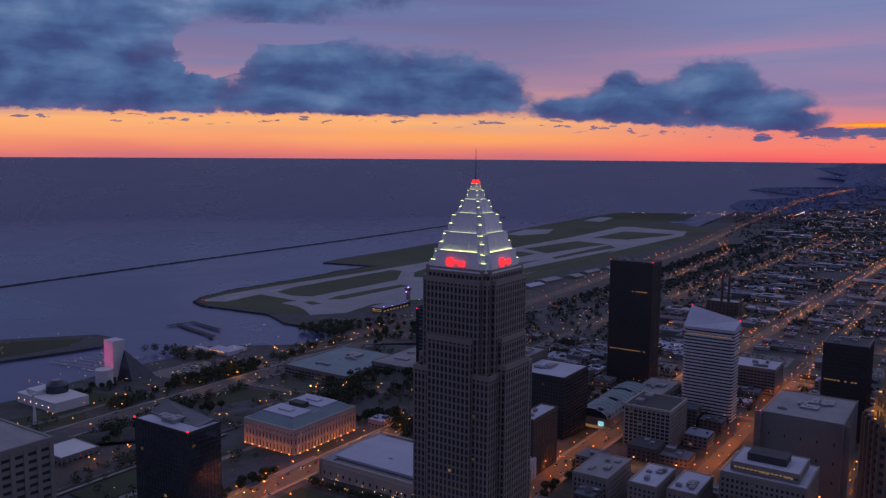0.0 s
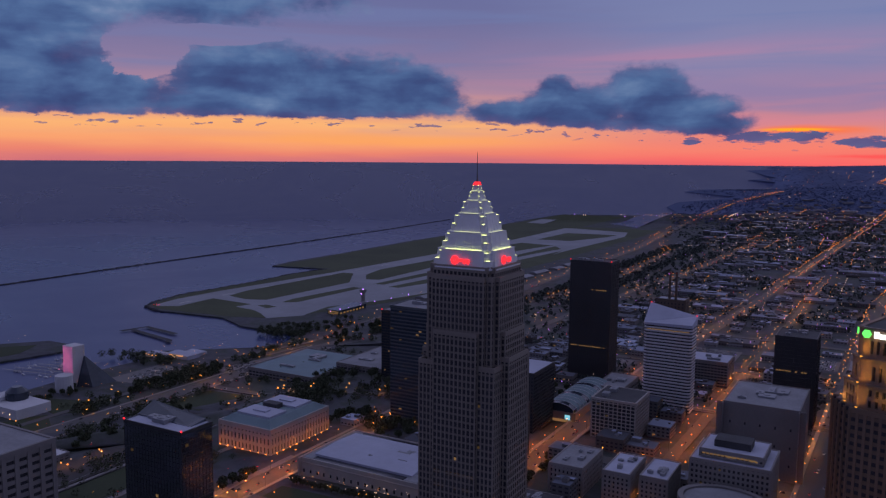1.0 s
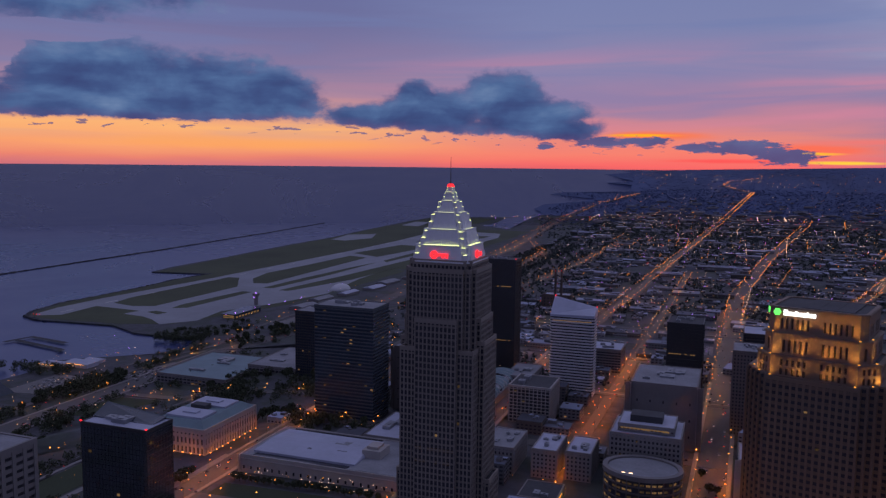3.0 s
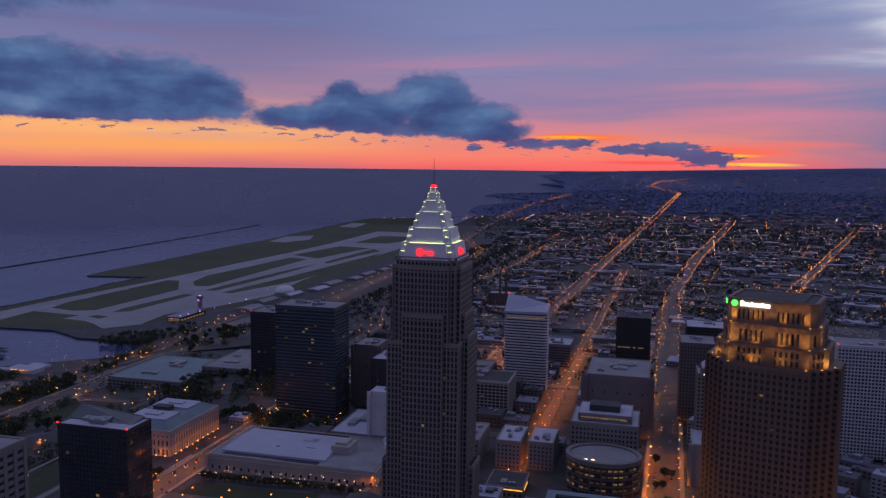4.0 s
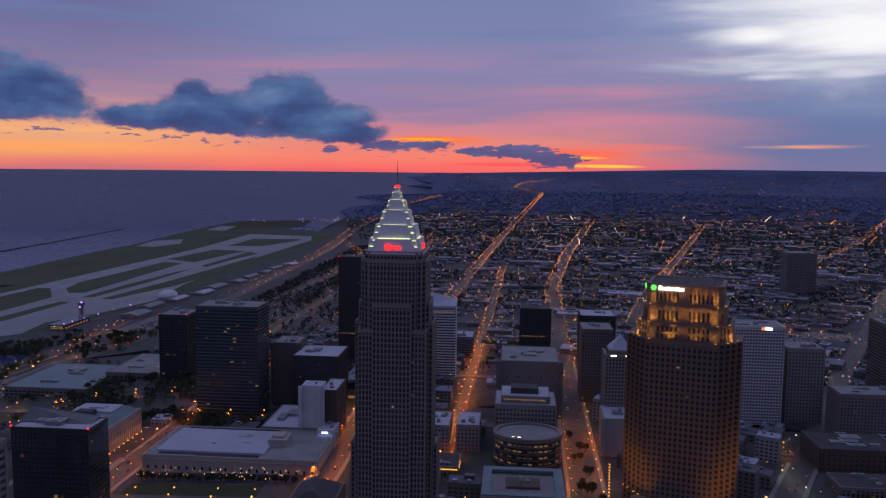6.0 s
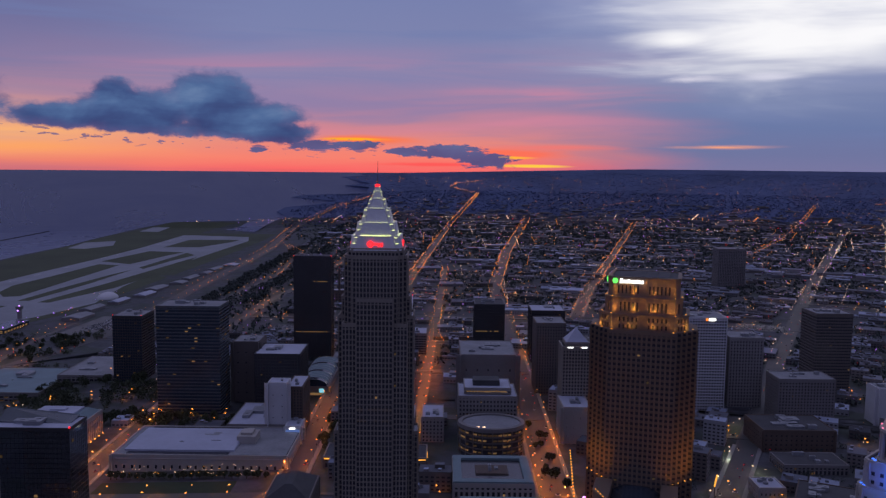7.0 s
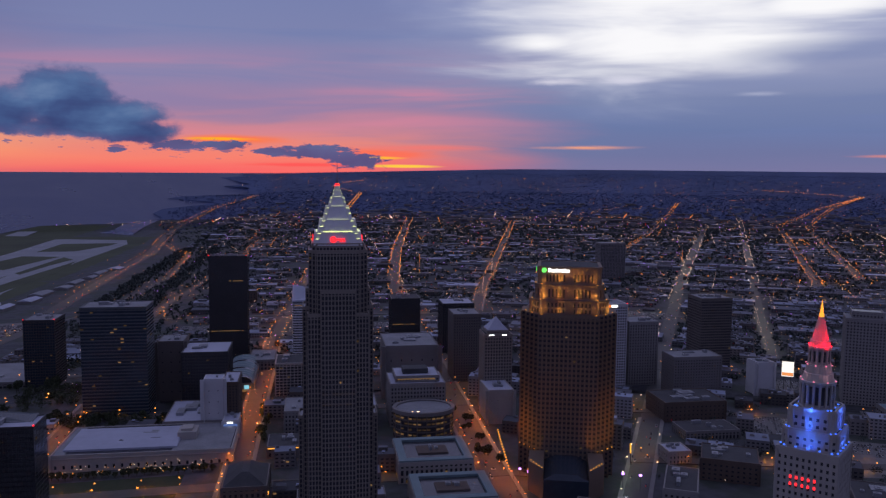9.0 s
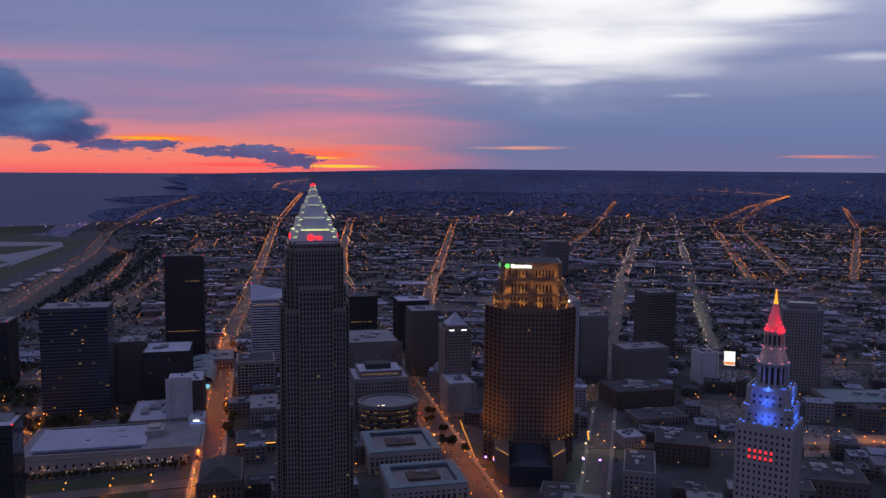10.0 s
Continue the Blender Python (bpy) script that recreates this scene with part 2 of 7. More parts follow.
def water_material():
    m = bpy.data.materials.new("lake_water")
    m.use_nodes = True
    n = Nodes(m.node_tree)
    out = n.add("ShaderNodeOutputMaterial")
    b = n.add("ShaderNodeBsdfPrincipled")
    n.put(out.inputs[0], b.outputs[0])
    pos = n.add("ShaderNodeNewGeometry").outputs["Position"]
    big = n.noise(pos, 0.0016, 5, 0.6, 0.6)
    b.inputs["IOR"].default_value = 1.33
    n.put(b.inputs["Base Color"], n.ramp(big, [(0.3, (0.028, 0.046, 0.138, 1)), (0.7, (0.042, 0.060, 0.160, 1))]))
    n.put(b.inputs["Roughness"], n.smooth(big, 0.3, 0.7, 0.24, 0.34))
    w = n.noise(pos, 0.22, 4, 0.6)
    w2 = n.noise(pos, 0.05, 3, 0.6)
    bp = n.add("ShaderNodeBump")
    bp.inputs["Strength"].default_value = 0.10
    bp.inputs["Distance"].default_value = 1.0
    n.put(bp.inputs["Height"], n.math("ADD", w, w2))
    n.put(bp.inputs["Normal"], n.xyz(0.0, 0.0, 1.0))
    n.put(b.inputs["Normal"], bp.outputs[0])
    return m


WATER = water_material()
LAND = material("city_ground", (0.076, 0.078, 0.090), 0.95, vary=0.9, fine=0.09, coarse=0.02, bump=0, second=(0.042, 0.050, 0.042))
LOT = material("parking_lot_asphalt", (0.15, 0.145, 0.14), 0.9, vary=0.5, fine=0.2, coarse=0.03, bump=0)
RAIL = material("rail_ballast", (0.05, 0.046, 0.044), 0.95, vary=0.5, fine=0.3, coarse=0.02, bump=0)
GRASS = material("grass", (0.030, 0.042, 0.016), 0.95, vary=0.5, fine=0.25, coarse=0.01, bump=0.1)
FIELD = material("airfield_grass", (0.055, 0.065, 0.03), 0.95, vary=0.5, fine=0.12, coarse=0.006, bump=0)
CONCRETE_PAVE = material("runway_concrete", (0.24, 0.25, 0.27), 0.8, vary=0.3, fine=0.1, coarse=0.01, bump=0)
ROAD = material("asphalt_road", (0.075, 0.072, 0.07), 0.75, vary=0.35, fine=0.3, coarse=0.02, bump=0.05)
PAVE = material("pavement_slabs", (0.19, 0.18, 0.175), 0.85, vary=0.35, fine=0.4, coarse=0.03, bump=0.05)
MARK = material("road_paint", (0.6, 0.58, 0.52), 0.7, vary=0.4, fine=0.8, coarse=0.05, bump=0)
GRANITE = material("grey_granite", (0.250, 0.216, 0.185), 0.8, vary=0.2, fine=0.6, coarse=0.02, bump=0.05)
GRANITE_BAND = material("granite_floor_bands", (0.185, 0.160, 0.138), 0.8, vary=0.2, fine=0.6, coarse=0.02, bump=0.05)
GRANITE_LOW = material("spandrel_granite", (0.135, 0.118, 0.11), 0.8, vary=0.2, fine=0.6, coarse=0.02, bump=0.05)
DARK_GLASS = material("dark_window_glass", (0.048, 0.048, 0.056), 0.22, vary=0.5, fine=0.3, coarse=0.05, bump=0.05)
BLUE_GLASS = material("blue_curtain_glass", (0.03, 0.042, 0.06), 0.16, vary=0.5, fine=0.2, coarse=0.03, bump=0.08)
BLACK = material("black_metal_cladding", (0.038, 0.038, 0.042), 0.5, vary=0.4, fine=0.5, coarse=0.03, bump=0.03)
MIRROR_GLASS = material("mirror_curtain_glass", (0.17, 0.19, 0.225), 0.07, metal=0.9, vary=0.5, fine=0.09, coarse=0.02, bump=0.35)
WHITE_METAL = material("white_metal_panels", (0.72, 0.72, 0.74), 0.5, vary=0.12, fine=0.5, coarse=0.08, bump=0.04)
BEIGE = material("beige_granite", (0.168, 0.118, 0.086), 0.65, vary=0.2, fine=0.5, coarse=0.03, bump=0.05)
BEIGE_BAND = material("beige_spandrel", (0.13, 0.092, 0.068), 0.7, vary=0.2, fine=0.5, coarse=0.03, bump=0.05)
WHITE_STONE = material("pale_stone", (0.37, 0.345, 0.32), 0.75, vary=0.2, fine=0.5, coarse=0.04, bump=0.08)
LIMESTONE = material("grey_limestone", (0.255, 0.24, 0.232), 0.8, vary=0.25, fine=0.5, coarse=0.04, bump=0.08)
BROWN = material("brown_brick", (0.11, 0.08, 0.065), 0.85, vary=0.3, fine=0.7, coarse=0.05, bump=0.08)
TAN = material("tan_concrete", (0.195, 0.182, 0.178), 0.85, vary=0.25, fine=0.5, coarse=0.04, bump=0.08)
WHITE_PAINT = material("white_concrete", (0.54, 0.54, 0.56), 0.7, vary=0.15, fine=0.5, coarse=0.05, bump=0.05)
COPPER = material("verdigris_copper_roof", (0.14, 0.21, 0.23), 0.6, vary=0.3, fine=0.5, coarse=0.04, bump=0.1)
ROOF_PALE = material("pale_roof_membrane", (0.39, 0.41, 0.50), 0.7, vary=0.2, fine=0.2, coarse=0.04, bump=0.03)
ROOF_GREY = material("gravel_roof", (0.24, 0.245, 0.26), 0.9, vary=0.4, fine=0.4, coarse=0.05, bump=0.05)
ROOF_DARK = material("tar_roof", (0.06, 0.06, 0.065), 0.9, vary=0.4, fine=0.4, coarse=0.05, bump=0.05)
PLANT_METAL = material("rooftop_metal", (0.26, 0.27, 0.29), 0.55, metal=0.3, vary=0.3, fine=1.0, coarse=0.1, bump=0.05)
BARK = material("bark", (0.06, 0.045, 0.035), 0.95, vary=0.4, fine=3.0, coarse=0.3, bump=0.3)
LEAF = material("tree_leaves", (0.045, 0.056, 0.028), 0.9, vary=0.5, fine=0.6, coarse=0.03, bump=0, per="island", spread=0.9)
# blue aerial haze is put into the base colour of the far ground
HAZED_LAND = material("hazed_distant_country", (0.068, 0.095, 0.195), 0.95, vary=0.4, fine=0.012, coarse=0.004, bump=0, level=True)
# leaves of the farthest woods, their green replaced by the blue of distance haze
HAZED_LEAF = material("hazed_ridge_leaves", (0.064, 0.090, 0.182), 0.95, vary=0.3, fine=0.01, coarse=0.002, bump=0, per="island", spread=0.2)
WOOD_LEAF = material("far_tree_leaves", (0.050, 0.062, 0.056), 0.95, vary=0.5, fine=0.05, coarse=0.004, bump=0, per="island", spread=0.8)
HOUSE_WALL = material("low_building_walls", (0.16, 0.145, 0.14), 0.9, vary=0.3, fine=0.2, coarse=0.01, bump=0, per="island", spread=1.1, second=(0.20, 0.20, 0.21))
HOUSE_ROOF = material("low_building_roofs", (0.11, 0.115, 0.14), 0.9, vary=0.3, fine=0.1, coarse=0.01, bump=0, per="island", spread=1.3, second=(0.22, 0.25, 0.33))
STONE_RUBBLE = material("breakwater_stone", (0.05, 0.05, 0.055), 0.95, vary=0.5, fine=0.3, coarse=0.02, bump=0.2)
POLE = material("lamp_pole_steel", (0.12, 0.12, 0.12), 0.6, metal=0.5, vary=0.2, fine=2, coarse=0.3, bump=0)

SODIUM = glow("sodium_lamp", (1.0, 0.30, 0.04), 4.0)
LED_DOWN = glow("pale_lens", (0.9, 1.0, 0.70), 620.0)
SODIUM_DOWN = glow("sodium_lens", (1.0, 0.21, 0.022), 950.0)
SODIUM_NEAR = glow("sodium_lamp_town", (1.0, 0.32, 0.05), 3.6)
SODIUM_FAR = glow("sodium_lamp_far", (1.0, 0.28, 0.04), 3.0)
WARM_LED = glow("warm_white_lamp", (1.0, 0.62, 0.38), 3.6)
COOL_LED = glow("cool_white_lamp", (0.8, 0.85, 1.0), 12.0)
PURPLE = glow("violet_lamp", (0.5, 0.2, 1.0), 4.5)
RED_LAMP = glow("red_lamp", (1.0, 0.02, 0.03), 2.2)
GREEN_LAMP = glow("green_sign", (0.12, 0.85, 0.12), 1.6)
WHITE_SIGN = glow("white_sign", (1.0, 1.0, 1.0), 2.6)
WINDOW_WARM = glow("lit_window_warm", (1.0, 0.58, 0.26), 0.17)
WINDOW_DIM = glow("lit_window_dim", (1.0, 0.6, 0.28), 0.05)
CROWN_DIM = glow("upper_rim_light", (0.95, 1.0, 0.55), 0.9)
CROWN_LED = glow("crown_rim_light", (0.92, 1.0, 0.34), 2.8)
GOLD_FLOOD = glow("amber_floodlight", (1.0, 0.42, 0.06), 1.5)
ORANGE_FLOOD = glow("orange_floodlight", (1.0, 0.36, 0.06), 6.0)
BLUE_FLOOD = glow("blue_floodlight", (0.05, 0.16, 1.0), 2.0)
RED_FLOOD = glow("red_floodlight", (1.0, 0.02, 0.05), 4.0)
PINK_FLOOD = glow("pink_floodlight", (1.0, 0.25, 0.42), 1.3)


# ---- building blocks ----
def flood(parent, colour, watts, x, y, z, to, size=2.0, wide=1.0):
    """A real floodlight on a ledge, aimed at the wall above it."""
    lamp = bpy.data.lights.new("floodlight", "SPOT")
    lamp.color, lamp.energy, lamp.shadow_soft_size, lamp.spot_size, lamp.spot_blend = colour, watts, size, wide, 0.9
    ob = new("floodlight", lamp)
    ob.parent = parent
    ob.matrix_basis = look((x, y, z), to)
    return ob


def cuboid(bm, x0, x1, y0, y1, z0, z1, slot=0):
    v = [bm.verts.new(c) for c in ((x0, y0, z0), (x1, y0, z0), (x1, y1, z0), (x0, y1, z0), (x0, y0, z1), (x1, y0, z1), (x1, y1, z1), (x0, y1, z1))]
    for f in ((3, 2, 1, 0), (4, 5, 6, 7), (0, 1, 5, 4), (1, 2, 6, 5), (2, 3, 7, 6), (3, 0, 4, 7)):
        bm.faces.new([v[i] for i in f]).material_index = slot


def prism(bm, ring, z0, z1, ring_top=None):
    """A closed solid on a polygon; the top may be another polygon of as many corners. z may be a list per corner."""
    top = ring_top or ring
    za = z0 if isinstance(z0, (list, tuple)) else [z0] * len(ring)
    zb = z1 if isinstance(z1, (list, tuple)) else [z1] * len(ring)
    a = [bm.verts.new((x, y, z)) for (x, y), z in zip(ring, za)]
    b = [bm.verts.new((x, y, z)) for (x, y), z in zip(top, zb)]
    k = len(ring)
    bm.faces.new(a[::-1])
    bm.faces.new(b)
    for i in range(k):
        bm.faces.new((a[i], a[(i + 1) % k], b[(i + 1) % k], b[i]))


def rect(hx, hy, cut=0.0, cx=0.0, cy=0.0):
    if not cut:
        return [(cx - hx, cy - hy), (cx + hx, cy - hy), (cx + hx, cy + hy), (cx - hx, cy + hy)]
    return [(cx - hx + cut, cy - hy), (cx + hx - cut, cy - hy), (cx + hx, cy - hy + cut), (cx + hx, cy + hy - cut),
            (cx + hx - cut, cy + hy), (cx - hx + cut, cy + hy), (cx - hx, cy + hy - cut), (cx - hx, cy - hy + cut)]


def round_ring(r, k, ry=None, cx=0.0, cy=0.0):
    ry = ry or r
    return [(cx + r * math.cos(2 * math.pi * i / k), cy + ry * math.sin(2 * math.pi * i / k)) for i in range(k)]


def mesh_of(bm, name, mats):
    me = bpy.data.meshes.new(name)
    bm.normal_update()
    bm.to_mesh(me)
    bm.free()
    for m in mats if isinstance(mats, (list, tuple)) else [mats]:
        me.materials.append(m)
    return me


def part(name, bm, mat, parent, label="", at=None):
    """Links a bmesh (or a finished mesh) as one object under a thing or part."""
    me = bm if isinstance(bm, bpy.types.Mesh) else mesh_of(bm, name, mat)
    ob = new(name, me)
    ob.parent = parent
    if at is not None:
        ob.matrix_basis = at
    if label:
        tagged(ob, label)
    return ob


def thing(name, x, y, z, label, category, turn=0.0, group="", kind=""):
    ob = new(name)
    ob.empty_display_size = 1.0
    ob.matrix_basis = pose(x, y, z, 0, 0, turn)
    return tagged(ob, label, category, group, kind)


def box_part(name, parent, mat, x0, x1, y0, y1, z0, z1, label=""):
    bm = bmesh.new()
    cuboid(bm, x0, x1, y0, y1, z0, z1)
    return part(name, bm, mat, parent, label)


def ring_mesh(outline, inner, z0, z1):
    """A band round an outline, open in the middle."""
    bm = bmesh.new()
    k = len(outline)
    vs = [[bm.verts.new((x, y, z)) for x, y in r] for r, z in ((outline, z0), (outline, z1), (inner, z1), (inner, z0))]
    for i in range(k):
        j = (i + 1) % k
        for a in range(4):
            b = (a + 1) % 4
            bm.faces.new((vs[a][i], vs[a][j], vs[b][j], vs[b][i]))
    bmesh.ops.recalc_face_normals(bm, faces=bm.faces)
    return bm


def grown(outline, d):
    """The outline moved outwards by d (convex, counter-clockwise)."""
    k, out = len(outline), []
    for i in range(k):
        p0, p1, p2 = Vector(outline[i - 1]), Vector(outline[i]), Vector(outline[(i + 1) % k])
        n0 = Vector(((p1 - p0).y, -(p1 - p0).x)).normalized()
        n1 = Vector(((p2 - p1).y, -(p2 - p1).x)).normalized()
        b = (n0 + n1).normalized()
        out.append(tuple(p1 + b * (d / max(0.3, b.dot(n0)))))
    return out


def facade(parent, outline, z0, z1, floor_h, bay, pier_w, band_h, glass, stone, band_stone=None, proud=0.5, lit=0, rnd=None, sides=None, lit_mat=None, cap=True, corner=True, back=True):
    """A storeyed block: a glass core, a stone band at every floor and a pier at every bay, all standing proud of the glass."""
    bm = bmesh.new()
    prism(bm, outline, z0, z1 - 0.05)
    part("glass_core", bm, glass, parent)
    floors = max(1, round((z1 - z0) / floor_h))
    fh = (z1 - z0) / floors
    if band_h > 0:
        band = mesh_of(ring_mesh(grown(outline, proud * 0.7), grown(outline, -0.2), 0.0, band_h), "floor_band", band_stone or stone)
        for f in range(floors):
            part("floor_band", band, None, parent, at=Matrix.Translation((0, 0, z0 + f * fh)))
    if cap:
        part("parapet", ring_mesh(grown(outline, proud + 0.1), grown(outline, -0.5), z1 - fh * 0.45, z1 + 0.9), stone, parent)
    k = len(outline)
    pier = None
    if pier_w > 0:
        bm = bmesh.new()
        cuboid(bm, -pier_w / 2, pier_w / 2, -proud, 0.25, z0, z1 + 0.02)
        pier = mesh_of(bm, "pier", stone)
    cells = []
    for i in range(k):
        a, b = Vector(outline[i]), Vector(outline[(i + 1) % k])
        d = b - a
        if d.length < 1.0:
            continue
        turn = math.atan2(d.y, d.x)
        n_bay = max(1, round(d.length / bay))
        for j in range(n_bay + 1):
            if pier and (j < n_bay or corner) and (back or abs(turn) < 3.0):
                q = a + d * (j / n_bay)
                part("pier", pier, None, parent, at=Matrix.Translation((q.x, q.y, 0)) @ Matrix.Rotation(turn, 4, "Z"))
            if j < n_bay:
                cells += [(i, a + d * ((j + 0.5) / n_bay), turn, f, d.length / n_bay) for f in range(floors)]
    if lit and rnd:
        cells = [c for c in cells if sides is None or c[0] in sides]
        shapes = {}
        for i, q, turn, f, w in rnd.sample(cells, min(lit, len(cells))):
            key = round(w, 2)
            if key not in shapes:
                bm = bmesh.new()
                hw = max(0.3, (w - pier_w) / 2 - 0.15)
                cuboid(bm, -hw, hw, -0.16, -0.05, band_h + 0.1, band_h + (fh - band_h) * 0.62)
                shapes[key] = [mesh_of(bm.copy(), "lit_window", m) for m in (lit_mat or (WINDOW_WARM, WINDOW_DIM, WINDOW_DIM))]
                bm.free()
            part("lit_window", rnd.choice(shapes[key]), None, parent, at=Matrix.Translation((q.x, q.y, z0 + f * fh)) @ Matrix.Rotation(turn, 4, "Z"))


def roof_plant(parent, hx, hy, z, rnd, count=4, mat=None):
    """Machine boxes on a flat roof."""
    for _ in range(count):
        w, d, h = rnd.uniform(2, hx * 0.5), rnd.uniform(2, hy * 0.5), rnd.uniform(1.2, 3.4)
        x, y = rnd.uniform(-hx + w, hx - w) * 0.8, rnd.uniform(-hy + d, hy - d) * 0.8
        bm = bmesh.new()
        cuboid(bm, x - w / 2, x + w / 2, y - d / 2, y + d / 2, z, z + h)
        cuboid(bm, x - w / 2 - 0.15, x + w / 2 + 0.15, y - d / 2 - 0.15, y + d / 2 + 0.15, z + h, z + h + 0.2)
        cuboid(bm, x - w * 0.2, x + w * 0.2, y - d * 0.2, y + d * 0.2, z + h + 0.2, z + h + 0.7)
        part("rooftop_unit", bm, mat or PLANT_METAL, parent)


def office(name, x0, x1, y0, y1, z1, label, floor_h=3.8, bay=4.0, pier_w=1.2, band_h=1.6, glass=None, stone=None, band_stone=None, roof=None,
           lit=0, seed=1, turn=0.0, plant=4, z0=None, category="building", proud=0.5, red=False, parapet=True):
    """A flat-roofed building from its corners."""
    rnd = random.Random(seed)
    cx, cy, hx, hy = (x0 + x1) / 2, (y0 + y1) / 2, (x1 - x0) / 2, (y1 - y0) / 2
    base = ground_z(cx, cy) - 1.0 if z0 is None else z0
    ob = thing(name, cx, cy, base, label, category, turn)
    h = z1 - base
    facade(ob, rect(hx, hy), 0.0, h, floor_h, bay, pier_w, band_h, glass or DARK_GLASS, stone or TAN, band_stone, proud, lit, rnd, cap=parapet, back=False)
    box_part("roof", ob, roof or ROOF_GREY, -hx + 0.5, hx - 0.5, -hy + 0.5, hy - 0.5, h - 0.05, h + 0.25)
    roof_plant(ob, hx, hy, h + 0.25, rnd, plant)
    if red:
        for sx in (-1, 1):
            box_part("warning_lamp", ob, RED_LAMP, sx * hx - 0.5, sx * hx + 0.5, -hy - 0.5, -hy + 0.5, h + 0.9, h + 1.9, "red aircraft warning lamp")
    return ob


# ---- the lie of the land ----
EYE_Z, CX, CY = 285.0, -130.0, -140.0
R_FLAT, R_RIM, LAKE = 4000.0, 4750.0, -27.0


def clamp01(v):
    return max(0.0, min(1.0, v))


def rim_slope(x, y, water):
    """Tangent of the horizon's elevation in that direction: the lake lies below eye level, the inland ridge above it."""
    if water:
        return math.tan(radians(-0.53))
    a = math.degrees(math.atan2(x - CX, y - CY))
    if a < -4:
        e = -0.535
    elif a < 13:
        e = -0.535 + (a + 4) / 17 * 0.455
    else:
        e = -0.08 + clamp01((a - 13) / 28) * 0.26
    return math.tan(radians(e))


def shelf(x, y):
    """The downtown plateau, the bluff and the low lake shore."""
    stops = ((-4000, -24.0), (-900, -24.0), (-720, -20.0), (-640, -7.0), (-500, -5.0), (-300, 0.0), (9000, 0.0))
    for (xa, za), (xb, zb) in zip(stops, stops[1:]):
        if x < xb:
            return za + (zb - za) * clamp01((x - xa) / (xb - xa))
    return 0.0


def surface_z(x, y, water=False):
    base = LAKE if water else shelf(x, y)
    r = math.hypot(x - CX, y - CY)
    s = clamp01((r - R_FLAT) / (R_RIM - R_FLAT))
    if s == 0.0:
        return base
    return base + (s ** 1.1) * (EYE_Z + R_RIM * rim_slope(x, y, water) - base)


def ground_z(x, y):
    return surface_z(x, y)


def drawn_in(x, y, water=False):
    """The far country past four kilometres is drawn in onto a rising rim, each point on its own line of sight.
    Gives the place and the factor by which sizes shrink."""
    dx, dy = x - CX, y - CY
    r = math.hypot(dx, dy)
    if r <= R_FLAT:
        return x, y, 1.0
    base = LAKE if water else shelf(x, y)
    want = (base - EYE_Z) / r
    lo, hi = R_FLAT, R_RIM
    for _ in range(30):
        mid = (lo + hi) / 2
        px_, py_ = CX + dx / r * mid, CY + dy / r * mid
        if (surface_z(px_, py_, water) - EYE_Z) / mid < want:
            lo = mid
        else:
            hi = mid
    return CX + dx / r * lo, CY + dy / r * lo, lo / r


def build_water():
    bm = bmesh.new()
    radii = [400, 800, 1200, 1600, 2000, 2500, 3000, 3500, 4000] + [4000 + 50 * i for i in range(1, 16)]
    k = 180
    c = bm.verts.new((CX, CY, LAKE))
    rows = []
    for r in radii:
        row = []
        for i in range(k):
            a = 2 * math.pi * i / k
            x, y = CX + r * math.sin(a), CY + r * math.cos(a)
            row.append(bm.verts.new((x, y, surface_z(x, y, True))))
        rows.append(row)
    for i in range(k):
        bm.faces.new((c, rows[0][(i + 1) % k], rows[0][i]))
        for a, b in zip(rows, rows[1:]):
            bm.faces.new((a[i], a[(i + 1) % k], b[(i + 1) % k], b[i]))
    bmesh.ops.recalc_face_normals(bm, faces=bm.faces)
    for f in bm.faces:
        f.smooth = True
    me = mesh_of(bm, "water", WATER)
    tagged(new("water", me), "wide calm slate-blue lake reaching the horizon at dusk", "lake", kind="structure")


# shore line, from the harbour round the airfield to the far points, in true plan
SHORE = [(-985, 150), (-985, 560), (-1005, 610), (-1010, 700), (-1004, 790), (-1060, 812), (-1000, 850), (-965, 873), (-915, 940), (-897, 985), (-915, 1046),
         (-1051, 1051), (-1134, 1091), (-1193, 1086), (-1302, 1076), (-1352, 1095), (-1378, 1140), (-1400, 1236), (-1392, 1345), (-1388, 1461), (-1398, 1608), (-1378, 1725), (-1541, 1696),
         (-1556, 1795), (-1552, 2040), (-1566, 2333), (-1560, 2765), (-1595, 3300), (-1612, 3586), (-1600, 4050), (-1400, 4172), (-1234, 4240), (-1150, 4500), (-1126, 4640), (-1280, 5105),
         (-1336, 5674), (-1180, 6236), (-1118, 6768), (-1291, 6990), (-1656, 7492), (-1640, 8095), (-1063, 8619), (-1311, 11329), (-1754, 12121), (-1500, 13500), (-1879, 15165),
         (-2969, 20504), (-2600, 24000), (-3677, 28707), (-4910, 45000)]


